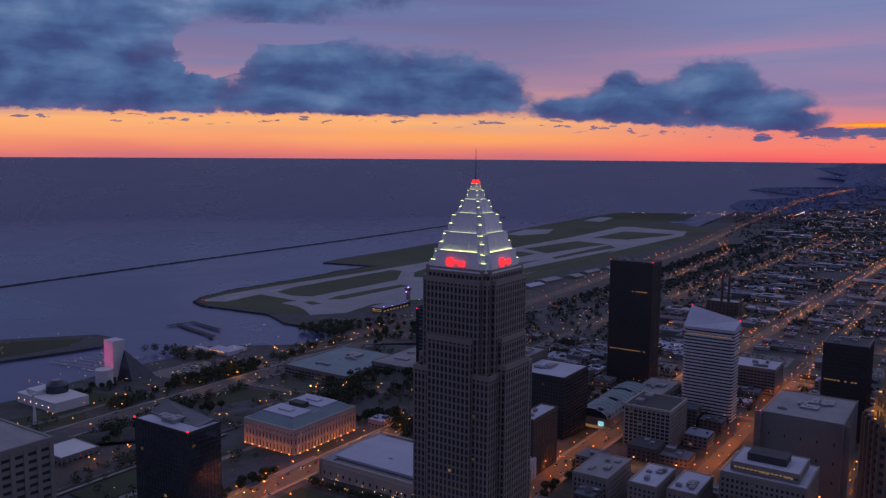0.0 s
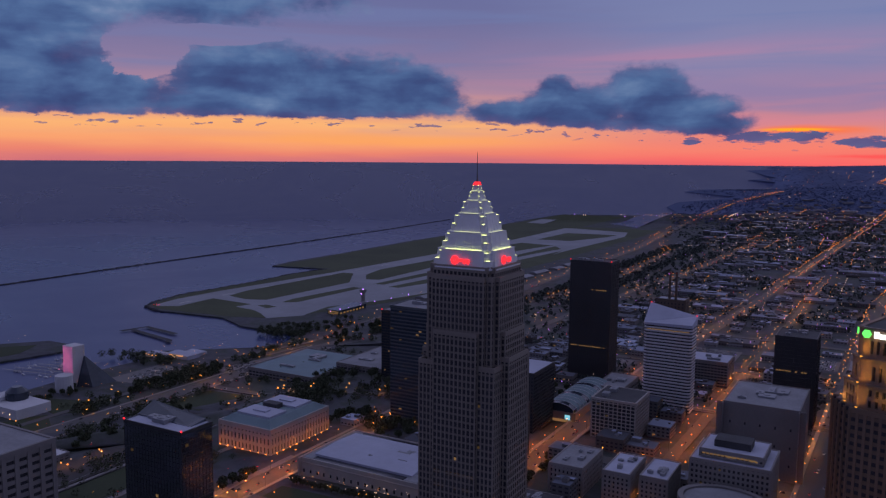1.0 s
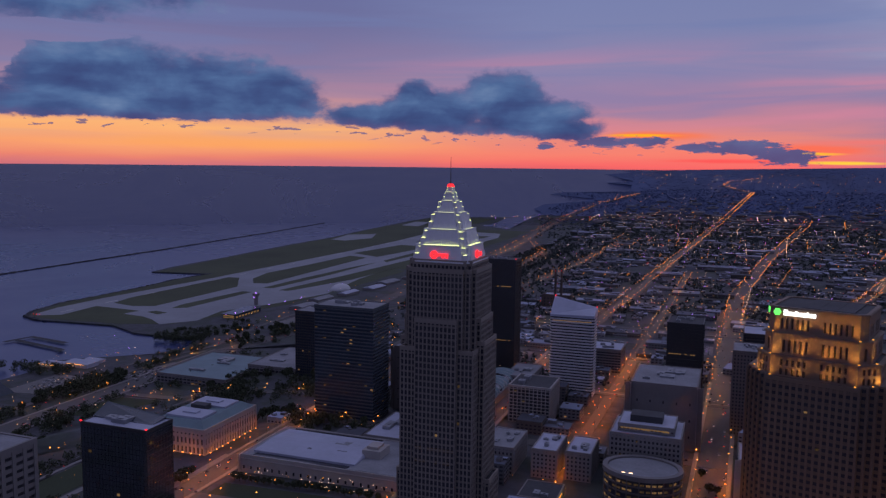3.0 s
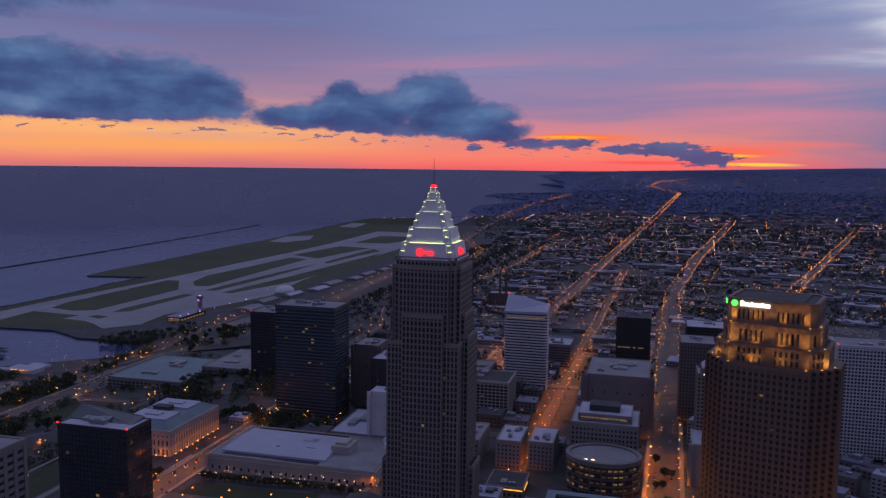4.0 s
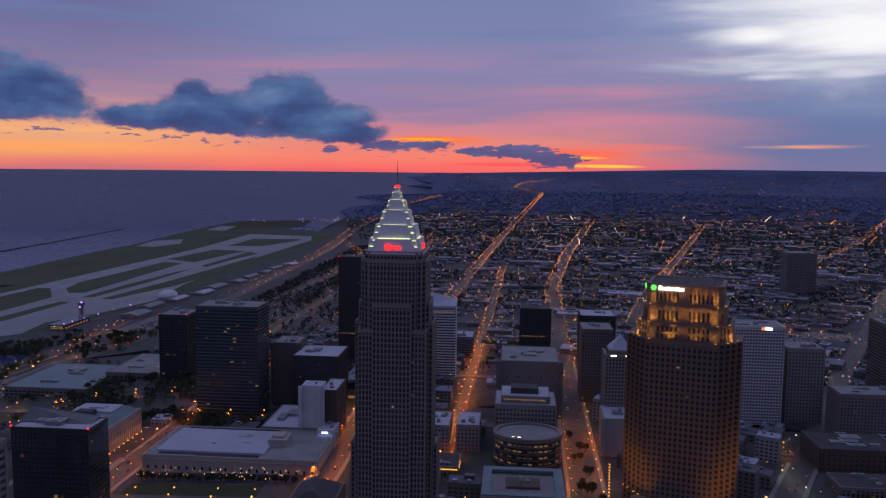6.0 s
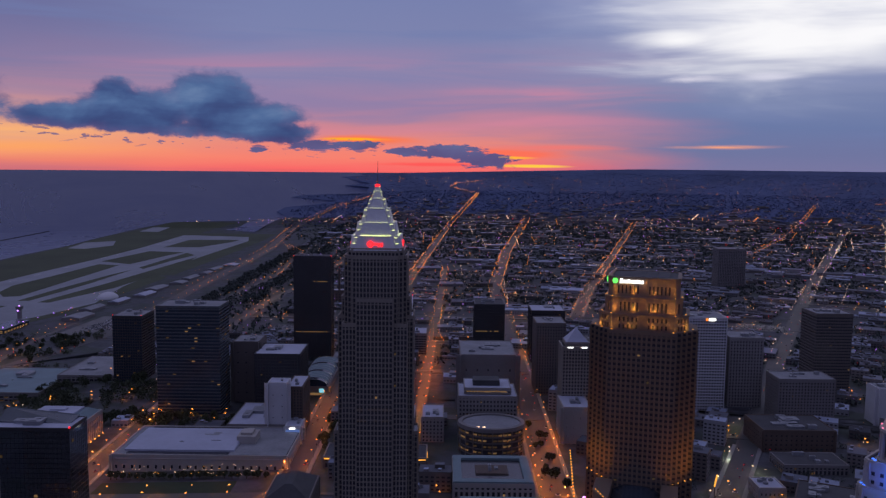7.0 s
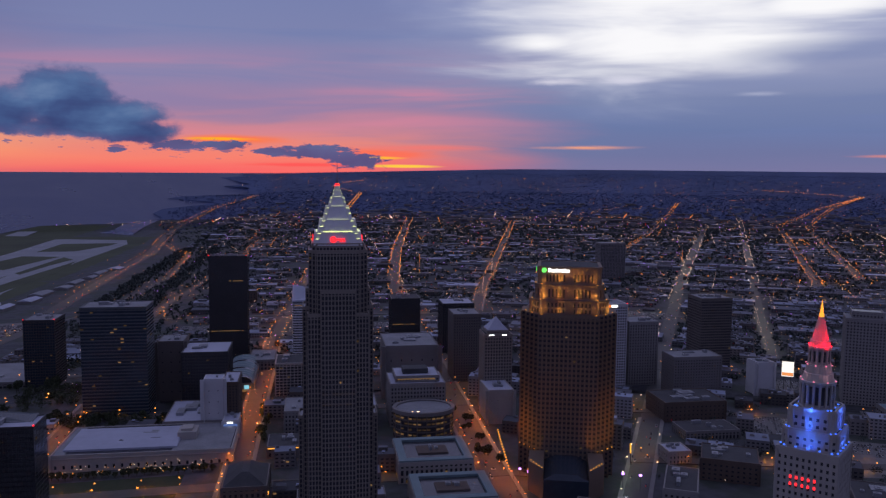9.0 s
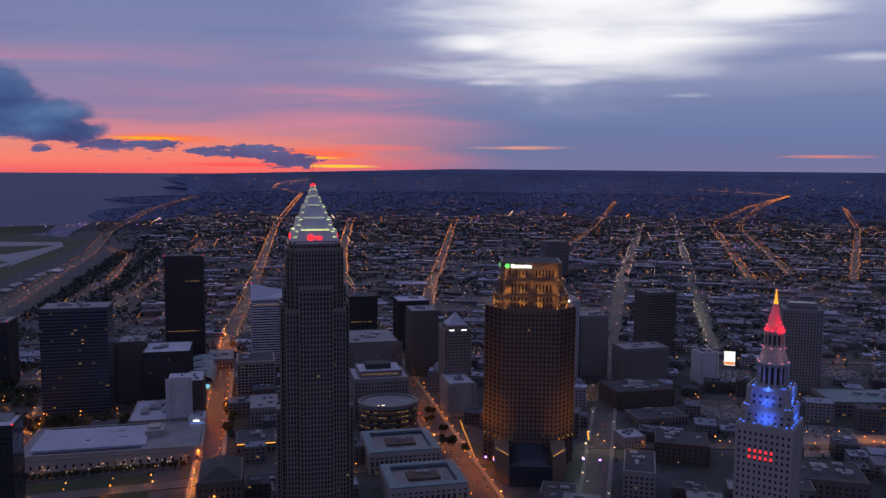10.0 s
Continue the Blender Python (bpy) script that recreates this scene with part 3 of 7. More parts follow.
def build_land():
    bm = bmesh.new()
    pts = [(math.degrees(math.atan2(x - CX, y - CY)), math.hypot(x - CX, y - CY)) for x, y in SHORE]
    radii = sorted(set([r for _, r in pts] + [300, 500, 700, 800] + [1000 + 60 * i for i in range(50)] + [4000 * 1.035 ** i for i in range(1, 80)] + [90000, 200000]))

    def shore_angle(r):
        if r <= pts[0][1]:
            return -110.0
        for (a0, r0), (a1, r1) in zip(pts, pts[1:]):
            if r0 <= r <= r1:
                return a0 + (a1 - a0) * (r - r0) / max(1e-6, r1 - r0)
        return pts[-1][0]

    cols = [0.0, 0.0] + [0.25 * i / 90 for i in range(1, 91)] + [0.25 + 0.75 * i / 60 for i in range(1, 61)]
    rows = []
    for r in [0.5] + radii:
        a0 = shore_angle(r)
        row = []
        for j, c in enumerate(cols):
            a = radians(a0 + c * (250.0 - a0))
            x, y, _ = drawn_in(CX + r * math.sin(a), CY + r * math.cos(a))
            row.append(bm.verts.new((x, y, ground_z(x, y) - (9.0 if j == 0 else 0.0))))
        rows.append(row)
    far_bm = bmesh.new()
    allr = [0.5] + radii
    for i, (a, b) in enumerate(zip(rows, rows[1:])):
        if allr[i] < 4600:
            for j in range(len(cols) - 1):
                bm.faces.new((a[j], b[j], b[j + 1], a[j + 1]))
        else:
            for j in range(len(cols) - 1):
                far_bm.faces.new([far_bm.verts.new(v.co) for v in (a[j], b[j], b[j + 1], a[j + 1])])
    bmesh.ops.delete(bm, geom=[v for v in bm.verts if not v.link_faces], context="VERTS")
    bmesh.ops.remove_doubles(far_bm, verts=far_bm.verts, dist=0.001)
    for m in (bm, far_bm):
        bmesh.ops.recalc_face_normals(m, faces=m.faces)
    me = mesh_of(bm, "ground", LAND)
    tagged(new("ground", me), "dark city ground running inland from the lake shore", "ground", kind="structure")
    me = mesh_of(far_bm, "backdrop", HAZED_LAND)
    tagged(new("backdrop", me), "wooded country tinted with blue distance haze, rising to the horizon", "landscape", kind="structure")


build_water()
build_land()


def flat_patch(name, ring, lift, mat, label, category, kind="structure", depth=0.6):
    """A thin laid surface that follows the ground, from its outline in plan."""
    bm = bmesh.new()
    top = []
    for x, y in ring:
        x, y, _ = drawn_in(x, y)
        top.append(bm.verts.new((x, y, ground_z(x, y) + lift)))
    low = [bm.verts.new(v.co - Vector((0, 0, lift + depth))) for v in top]
    bm.faces.new(top)
    k = len(top)
    for i in range(k):
        bm.faces.new((top[i], low[i], low[(i + 1) % k], top[(i + 1) % k]))
    bmesh.ops.recalc_face_normals(bm, faces=bm.faces)
    ob = new(name, mesh_of(bm, name, mat))
    return tagged(ob, label, category, kind=kind)


def strip_mesh(name, line, width, lift, mat, step=60.0):
    """A ribbon along a polyline in true plan."""
    pts = dense(line, step)
    bm = bmesh.new()
    prev = None
    for i, (x, y) in enumerate(pts):
        x0, y0 = pts[max(0, i - 1)]
        x1, y1 = pts[min(len(pts) - 1, i + 1)]
        d = Vector((x1 - x0, y1 - y0)).normalized()
        row = []
        for s in (-1, 1):
            qx, qy, _ = drawn_in(x + d.y * s * width / 2, y - d.x * s * width / 2)
            row.append(bm.verts.new((qx, qy, ground_z(qx, qy) + lift)))
        row.append(bm.verts.new(row[1].co - Vector((0, 0, lift + 0.5))))
        row.insert(0, bm.verts.new(row[0].co - Vector((0, 0, lift + 0.5))))
        if prev:
            for a in range(3):
                bm.faces.new((prev[a], prev[a + 1], row[a + 1], row[a]))
        prev = row
    bmesh.ops.recalc_face_normals(bm, faces=bm.faces)
    return mesh_of(bm, name, mat)


def dense(line, step):
    out = []
    for (xa, ya), (xb, yb) in zip(line, line[1:]):
        k = max(1, int(math.hypot(xb - xa, yb - ya) / step))
        out += [(xa + (xb - xa) * i / k, ya + (yb - ya) * i / k) for i in range(k)]
    return out + [line[-1]]


# ---- streets, in true plan: name, line, width, lamp spacing ----
STREETS = [
    ("lakeside_avenue", [(-505, 200), (-506, 760), (-500, 1000)], 22, 34),
    ("first_avenue", [(-314, 300), (-307, 1093), (-275, 1502), (-186, 3081), (132, 8159)], 22, 30),
    ("second_avenue", [(-205, 560), (-186, 1312), (-170, 2046)], 13, 34),
    ("main_avenue", [(-78, 300), (-68, 1000), (-54, 1690), (28, 2440), (272, 4200)], 28, 26),
    ("diagonal_avenue", [(5, 330), (142, 607), (318, 972), (643, 1610), (1769, 3728)], 24, 40),
    ("south_avenue", [(450, 870), (585, 1137), (1162, 2219), (1845, 3505), (2300, 4400)], 18, 46),
    ("east_avenue", [(80, 1330), (134, 1554), (222, 1863), (800, 3965)], 20, 30),
    ("far_avenue", [(975, 1553), (2034, 3484), (3300, 5100), (5312, 7413), (5600, 9800)], 20, 44),
    ("far_fork_avenue", [(1150, 1634), (2177, 3469), (3419, 5128), (5312, 7413)], 20, 50),
    ("edge_avenue", [(1240, 1507), (2546, 3047), (4120, 5087)], 18, 50),
    ("shoreway", [(-825, 300), (-822, 990), (-770, 1250), (-786, 1830), (-800, 2667), (-905, 3784), (-985, 5726), (-900, 8000)], 34, 60),
    ("shoreway_ramp", [(-790, 1250), (-650, 1560), (-610, 1900), (-640, 2450), (-780, 2900)], 14, 60),
    ("inner_freeway", [(-560, 1000), (-545, 1500), (-480, 2100), (-440, 3000)], 16, 55),
    ("curved_avenue", [(700, 2240), (760, 2343), (1175, 3066), (1806, 4298), (2656, 6053)], 16, 48),
    ("ridge_road", [(971, 5722), (1502, 6793)], 16, 90),
    ("ridge_road", [(1200, 4300), (1379, 4553), (2046, 5555)], 16, 80),
    ("ridge_road", [(3300, 6400), (3622, 6796), (4109, 6850)], 16, 70),
    ("service_road", [(-700, 380), (-700, 640), (-690, 740)], 9, 40),
    ("service_road", [(-880, 350), (-880, 800), (-850, 980)], 10, 45),
    ("overpass", [(-860, 735), (-714, 735), (-560, 778)], 14, 45),
    ("shore_road", [(-905, 860), (-860, 1010), (-880, 1180), (-880, 1330)], 10, 40),
    ("point_road", [(132, 8159), (-150, 10500), (-60, 13000), (500, 16000)], 20, 150),
    ("side_street", [(-520, 462), (-60, 462), (20, 440)], 18, 36),
    ("side_street", [(-520, 690), (-60, 690)], 18, 40),
    ("side_street", [(-690, 905), (0, 895), (170, 880)], 20, 40),
    ("side_street", [(-420, 1100), (0, 1093), (330, 1060)], 16, 44),
    ("side_street", [(-540, 1320), (-180, 1310), (190, 1290), (560, 1180)], 15, 44),
    ("side_street", [(-540, 1620), (200, 1560), (620, 1500), (1250, 1180)], 15, 50),
    ("side_street", [(-500, 1950), (0, 1930), (700, 1760), (1500, 1380)], 14, 55),
    ("side_street", [(-480, 2400), (0, 2390), (960, 2150), (2000, 1700)], 14, 60),
    ("side_street", [(-460, 2900), (0, 2900), (1300, 2750), (2500, 2200)], 14, 70),
    ("side_street", [(-440, 3500), (60, 3500), (1700, 3380), (2900, 2700)], 14, 80),
    ("side_street", [(60, 480), (330, 420), (620, 380)], 16, 40),
    ("side_street", [(110, 640), (420, 560), (820, 480)], 15, 44),
    ("side_street", [(230, 830), (560, 750), (1000, 640)], 15, 46),
]

for i, (nm, line, w, _) in enumerate(STREETS):
    ob = new(nm, strip_mesh(nm, line, w, 0.3 + 0.012 * i, ROAD))
    tagged(ob, "asphalt street lit by orange street lamps", "road", kind="structure")
    if w >= 20 and abs(line[0][0]) < 900:
        for side in (-1, 1):
            off = [(x + side * (w / 2 + 2.0), y) for x, y in line[:2]]
            ob = new("pavement", strip_mesh("pavement", off, 4.0, 0.8, PAVE))
            tagged(ob, "paved walk with a raised kerb along the street", "pavement", kind="structure")

# ---- airfield ----
flat_patch("airfield_grass", [(-1300, 1090), (-1350, 1108), (-1390, 1236), (-1382, 1461), (-1390, 1608), (-1368, 1735), (-1530, 1705), (-1545, 2040), (-1555, 2765), (-1600, 3400), (-905, 3400), (-905, 2600), (-930, 1700), (-950, 1400), (-1040, 1140), (-1130, 1104)],
           0.15, FIELD, "flat olive grass of the lakeside airfield", "grass")
ob = new("airfield_grass", strip_mesh("airfield_grass", [(-1420, 3400), (-1425, 4080)], 330, 0.2, FIELD, 40))
tagged(ob, "rough grass at the end of the airfield", "grass", kind="structure")
flat_patch("runway", [(-1332, 1107), (-1346, 1119), (-1359, 1185), (-1357, 1311), (-1323, 1662), (-1300, 2100), (-1282, 2400), (-1275, 2746), (-1290, 3280), (-1243, 3290), (-1000, 3234), (-958, 3055), (-976, 2566),
                      (-985, 2176), (-975, 1810), (-940, 1560), (-981, 1402), (-1033, 1283), (-1018, 1183), (-1059, 1128), (-1103, 1160), (-1136, 1177), (-1191, 1185), (-1184, 1223), (-1301, 1232), (-1293, 1131)],
           0.3, CONCRETE_PAVE, "pale concrete runways and taxiways of the airfield", "runway")
# grass islands between the runways
for ring in ([(-1294, 1274), (-1308, 1341), (-1295, 1691), (-1264, 1694), (-1184, 1566), (-1192, 1278), (-1233, 1260)],
             [(-1145, 1272), (-1152, 1314), (-1135, 1514), (-1109, 1513), (-1118, 1289)], [(-1163, 1219), (-1154, 1235), (-1121, 1228), (-1127, 1205)],
             [(-1180, 1630), (-1223, 1693), (-1247, 1800), (-1232, 1990), (-1221, 2251), (-1152, 2229), (-1150, 1985), (-1146, 1640)],
             [(-1243, 2323), (-1204, 2634), (-1077, 2610), (-1096, 2518), (-1130, 2260)], [(-1202, 2775), (-1202, 3075), (-1003, 3100), (-1011, 3000), (-1078, 2789)],
             [(-1120, 1577), (-1112, 1760), (-1092, 2016), (-1074, 2129), (-1076, 1843), (-1094, 1580)], [(-1073, 2180), (-1060, 2593), (-1013, 2526), (-1036, 2358), (-1050, 2150)],
             [(-1066, 1560), (-1036, 1848), (-1010, 2202), (-990, 2479), (-962, 2180), (-985, 1784), (-1040, 1560)]):
    flat_patch("airfield_grass", ring, 0.45, FIELD, "mown grass island between the runways", "grass")
for x0, y0, x1, y1 in ((-1324, 1150, -1288, 2100), (-1288, 2150, -1262, 3240)):
    line = dense([(x0 + 8, y0), (x1 + 8, y1)], 58)
    for a, b in zip(line[::2], line[1::2]):
        ob = new("runway_mark", strip_mesh("runway_mark", [a, (a[0] + (b[0] - a[0]) * 0.6, a[1] + (b[1] - a[1]) * 0.6)], 1.6, 0.42, MARK))
        tagged(ob, "white centre dash painted on the runway", "marking", kind="structure")
for ring in ([(-1520, 2698), (-1552, 2911), (-1466, 2993), (-1405, 2816), (-1454, 2685)], [(-1545, 3456), (-1571, 3700), (-1492, 3704), (-1454, 3439)]):
    flat_patch("basin", ring, 0.5, CONCRETE_PAVE, "pale bare basin beside the airfield", "ground")
flat_patch("lagoon", [(-1225, 4150), (-1183, 3828), (-1196, 3611), (-1031, 3472), (-1078, 3922), (-1115, 4480), (-1160, 4440)], 0.6, WATER, "shallow lagoon past the end of the airfield", "water")
rubble_edge = dense([(-1302, 1079), (-1351, 1098), (-1376, 1140), (-1397, 1236), (-1389, 1345), (-1385, 1461), (-1395, 1608), (-1376, 1723)], 8.0)
bm = bmesh.new()
edge_rnd = random.Random(15)
for x, y in rubble_edge:
    w, d = edge_rnd.uniform(3.0, 5.0), edge_rnd.uniform(3.5, 5.5)
    prism(bm, rect(w, d, 1.0, x, y), LAKE - 1.0, LAKE + edge_rnd.uniform(3.0, 4.6), rect(w * 0.6, d * 0.7, 0.6, x, y))
tagged(new("shore_rubble", mesh_of(bm, "shore_rubble", STONE_RUBBLE)), "dark rubble edging the airfield's shore", "stones", kind="stuff")


def build_breakwater():
    bm = bmesh.new()
    rnd = random.Random(5)
    line = dense([(-1840, 700), (-1868, 1434), (-1875, 2145), (-1905, 2899), (-1960, 3700)], 9.0)
    for x, y in line:
        x, y = x + rnd.uniform(-1.5, 1.5), y + rnd.uniform(-2, 2)
        w, d, h = rnd.uniform(3.5, 6), rnd.uniform(4.6, 6.5), rnd.uniform(2.0, 3.4)
        prism(bm, rect(w, d, 1.2, x, y), LAKE - 1.5, LAKE + h, rect(w * 0.6, d * 0.85, 0.8, x, y))
    tagged(new("breakwater", mesh_of(bm, "breakwater", STONE_RUBBLE)), "long low rubble breakwater across the lake", "breakwater", kind="stuff")


build_breakwater()
# lots, lawns and rails along the shore
for ring, mat, nm, label, cat in (
        ([(-870, 800), (-760, 800), (-755, 880), (-850, 900)], LOT, "parking_lot", "pale asphalt parking lot by the freeway", "parking lot"),
        ([(-870, 1200), (-800, 1240), (-745, 1400), (-855, 1400)], LOT, "parking_lot", "wide empty parking lot beside the airfield", "parking lot"),
        ([(-960, 690), (-900, 700), (-890, 780), (-960, 790)], LOT, "parking_lot", "paved plaza by the harbour", "parking lot"),
        ([(-960, 590), (-885, 620), (-850, 590), (-885, 560), (-940, 570)], GRASS, "lawn", "dark lawn beside the museum", "grass"),
        ([(-925, 470), (-890, 555), (-848, 530), (-845, 470)], GRASS, "lawn", "oval lawn round the wind turbine", "grass"),
        ([(-482, 405), (-360, 405), (-360, 498), (-482, 498)], GRASS, "lawn", "civic lawn before the auditorium", "grass"),
        ([(-640, 380), (-600, 380), (-600, 520), (-640, 520)], GRASS, "lawn", "sunken lawn above the railway", "grass"),
        ([(-800, 640), (-740, 650), (-735, 725), (-795, 720)], GRASS, "lawn", "grass bank beside the freeway", "grass"),
        ([(260, 405), (420, 380), (440, 440), (285, 465)], PAVE, "square", "broad paved square lit orange", "square"),
        ([(-740, 350), (-655, 350), (-655, 640), (-740, 640)], RAIL, "railway_bed", "dark ballast bed of the lakeside railway", "railway")):
    flat_patch(nm, ring, 0.25, mat, label, cat)
for x in (-734, -728, -716, -710, -686, -680, -668, -662):
    ob = new("rail", strip_mesh("rail", [(x, 350), (x, 640)], 0.5, 0.6, PLANT_METAL))
    tagged(ob, "steel rail on the lakeside railway bed", "rail", kind="structure")
for x, w in ((-648, 6), (-592, 7), (-522, 5)):
    ob = new("pavement", strip_mesh("pavement", [(x, 360), (x, 560)], w, 0.6, PAVE))
    tagged(ob, "pale walk above the railway", "pavement", kind="structure")
flat_patch("harbour_pier", [(-1196, 600), (-1330, 560), (-1325, 690), (-1235, 800), (-1185, 800), (-1150, 770), (-1165, 705)], 0.1, LAND, "green pier with walks round the harbour basin", "pier", depth=6.0)
flat_patch("pier_lawn", [(-1212, 610), (-1300, 600), (-1300, 680), (-1225, 770), (-1195, 720)], 0.35, GRASS, "lawn on the harbour pier", "grass")


# ---- landmark towers ----
def pyramid_crown_tower():
    """The tall granite tower with the stepped white crown."""
    rnd = random.Random(11)
    ob = thing("crowned_skyscraper", -222.3, 358.0, -2.0, "tall grey granite skyscraper with a floodlit white stepped crown", "skyscraper")
    lit = (WINDOW_WARM, WINDOW_DIM, WINDOW_DIM, WINDOW_DIM)
    for outline, z0, z1, n_lit in ((rect(22.3, 22.3), 0.0, 177.5, 22), (rect(26.0, 12.0), 0.0, 181.5, 8), (rect(29.5, 9.5), 0.0, 98.0, 4), (rect(12.5, 24.2), 0.0, 195.0, 10), (rect(23.6, 12.0), 181.5, 195.0, 0),
                                   (rect(21.4, 15.2), 177.5, 224.0, 3), (rect(15.2, 21.4), 177.5, 224.0, 4), (rect(18.8, 18.8), 177.5, 224.0, 2)):
        facade(ob, outline, z0, z1, 3.7, 2.4, 0.78, 1.1, DARK_GLASS, GRANITE, GRANITE_BAND, 0.3, n_lit, rnd, lit_mat=lit)
    facade(ob, rect(18.9, 16.0), 224.0, 229.0, 5.0, 2.4, 0.8, 0.8, DARK_GLASS, GRANITE, GRANITE_BAND, 0.3)
    facade(ob, rect(16.0, 18.9), 224.0, 229.0, 5.0, 2.4, 0.8, 0.8, DARK_GLASS, GRANITE, GRANITE_BAND, 0.3)
    # two working floors with the lights on
    for f in (29, 31):
        for j in range(10):
            if rnd.random() < 0.8:
                xc = -12.5 + 2.5 * (j + 0.5)
                box_part("lit_window", ob, WINDOW_DIM, xc - 0.75, xc + 0.75, -24.36, -24.25, f * 3.75 + 1.3, f * 3.75 + 2.8)
    bm = bmesh.new()
    prism(bm, rect(19.6, 19.6, 5.0), 228.2, 229.0)
    part("crown_deck", bm, WHITE_METAL, ob, "white ledge under the crown")
    tiers = ((229.0, 238.0, 18.0, 16.9, 4.6), (238.0, 247.0, 14.7, 13.2, 4.0), (247.0, 256.6, 10.9, 8.6, 3.1), (256.6, 263.4, 6.8, 4.9, 2.0), (263.4, 268.4, 3.7, 2.6, 1.1), (268.4, 271.5, 2.0, 1.6, 0.5))
    for n_tier, (z0, z1, a, b, cut) in enumerate(tiers):
        bm = bmesh.new()
        for hx, hy, tx, ty in ((a, a - cut, b, b - cut), (a - cut, a, b - cut, b)):
            prism(bm, rect(hx, hy), z0, z1 - 0.5, rect(tx, ty))
            prism(bm, rect(tx + 0.18, ty + 0.18), z1 - 0.5, z1)
        tier = part("crown_tier", bm, WHITE_METAL, ob, "white metal crown step with sloping panels")
        led = CROWN_LED if n_tier < 2 else CROWN_DIM
        # stepped blocks standing in the notched corners, a lamp on each ledge
        for sx in (-1, 1):
            for sy in (-1, 1):
                for k, (inset, half, hgt) in enumerate(((0.66, 0.42, 0.42), (1.05, 0.5, 0.86))):
                    c, w = a - cut * inset, cut * half
                    zt = z0 + (z1 - z0) * hgt
                    bm = bmesh.new()
                    prism(bm, rect(w, w, 0, sx * c, sy * c), z0, zt - 0.25, rect(w * 0.92, w * 0.92, 0, sx * c, sy * c))
                    prism(bm, rect(w * 0.97, w * 0.97, 0, sx * c, sy * c), zt - 0.25, zt)
                    block = part("corner_block", bm, WHITE_METAL, tier)
                    q = c + w * 0.7
                    bm = bmesh.new()
                    cuboid(bm, sx * c - w * 0.6, sx * c + w * 0.6, sy * q - 0.13, sy * q + 0.13, zt + 0.02, zt + 0.26)
                    part("ledge_lamp", bm, CROWN_LED, block, "greenish white lamps on the ledge")
        for side in range(4):
            t0 = side * math.pi / 2
            half = a - cut + (cut * 0.6 if n_tier == 0 else 0.0)
            bm = bmesh.new()
            cuboid(bm, -half, half, -a - 0.9, -a - 0.68, z0 + 0.03, z0 + 0.25)
            part("rim_light", bm, led, tier, "greenish white row of rim lights", at=Matrix.Rotation(t0, 4, "Z"))
            # panel seams stand as thin ribs on the white face
            for q in (-0.5, 0.0, 0.5):
                bm = bmesh.new()
                prism(bm, rect(0.07, 0.09, 0, q * (a - cut), -a), z0 + 0.3, z1 - 0.5, rect(0.07, 0.09, 0, q * (b - cut), -b))
                part("panel_rib", bm, WHITE_METAL, tier, at=Matrix.Rotation(t0, 4, "Z"))
    bm = bmesh.new()
    prism(bm, rect(2.0, 2.0, 0.5), 271.5, 273.2, rect(1.2, 1.2, 0.3))
    part("beacon_house", bm, RED_LAMP, ob, "glowing red beacon cap")
    bm = bmesh.new()
    prism(bm, round_ring(0.32, 8), 273.2, 289.0, round_ring(0.1, 8))
    prism(bm, round_ring(0.6, 8), 273.2, 275.0, round_ring(0.32, 8))
    part("antenna", bm, POLE, ob, "thin steel mast")
    # glowing red emblems: a ring with a toothed bar on each face
    for turn in (0, 90, 180, 270):
        z, y = 232.6, -18.5
        part("emblem", ring_mesh(round_ring(2.3, 24), round_ring(0.75, 24), 0.0, 0.5), RED_LAMP, ob, "glowing red emblem of plain shapes",
                    at=pose(0, 0, 0, 0, 0, turn) @ pose(-3.4, y + 0.5, z, 90))
        for x0, x1, z0, z1 in ((-1.2, 5.0, -0.6, 0.75), (1.6, 2.9, -1.7, -0.64), (3.6, 5.0, -1.7, -0.64)):
            bm = bmesh.new()
            cuboid(bm, x0, x1, y, y + 0.5, z + z0, z + z1)
            part("emblem_bar", bm, RED_LAMP, ob, at=pose(0, 0, 0, 0, 0, turn))


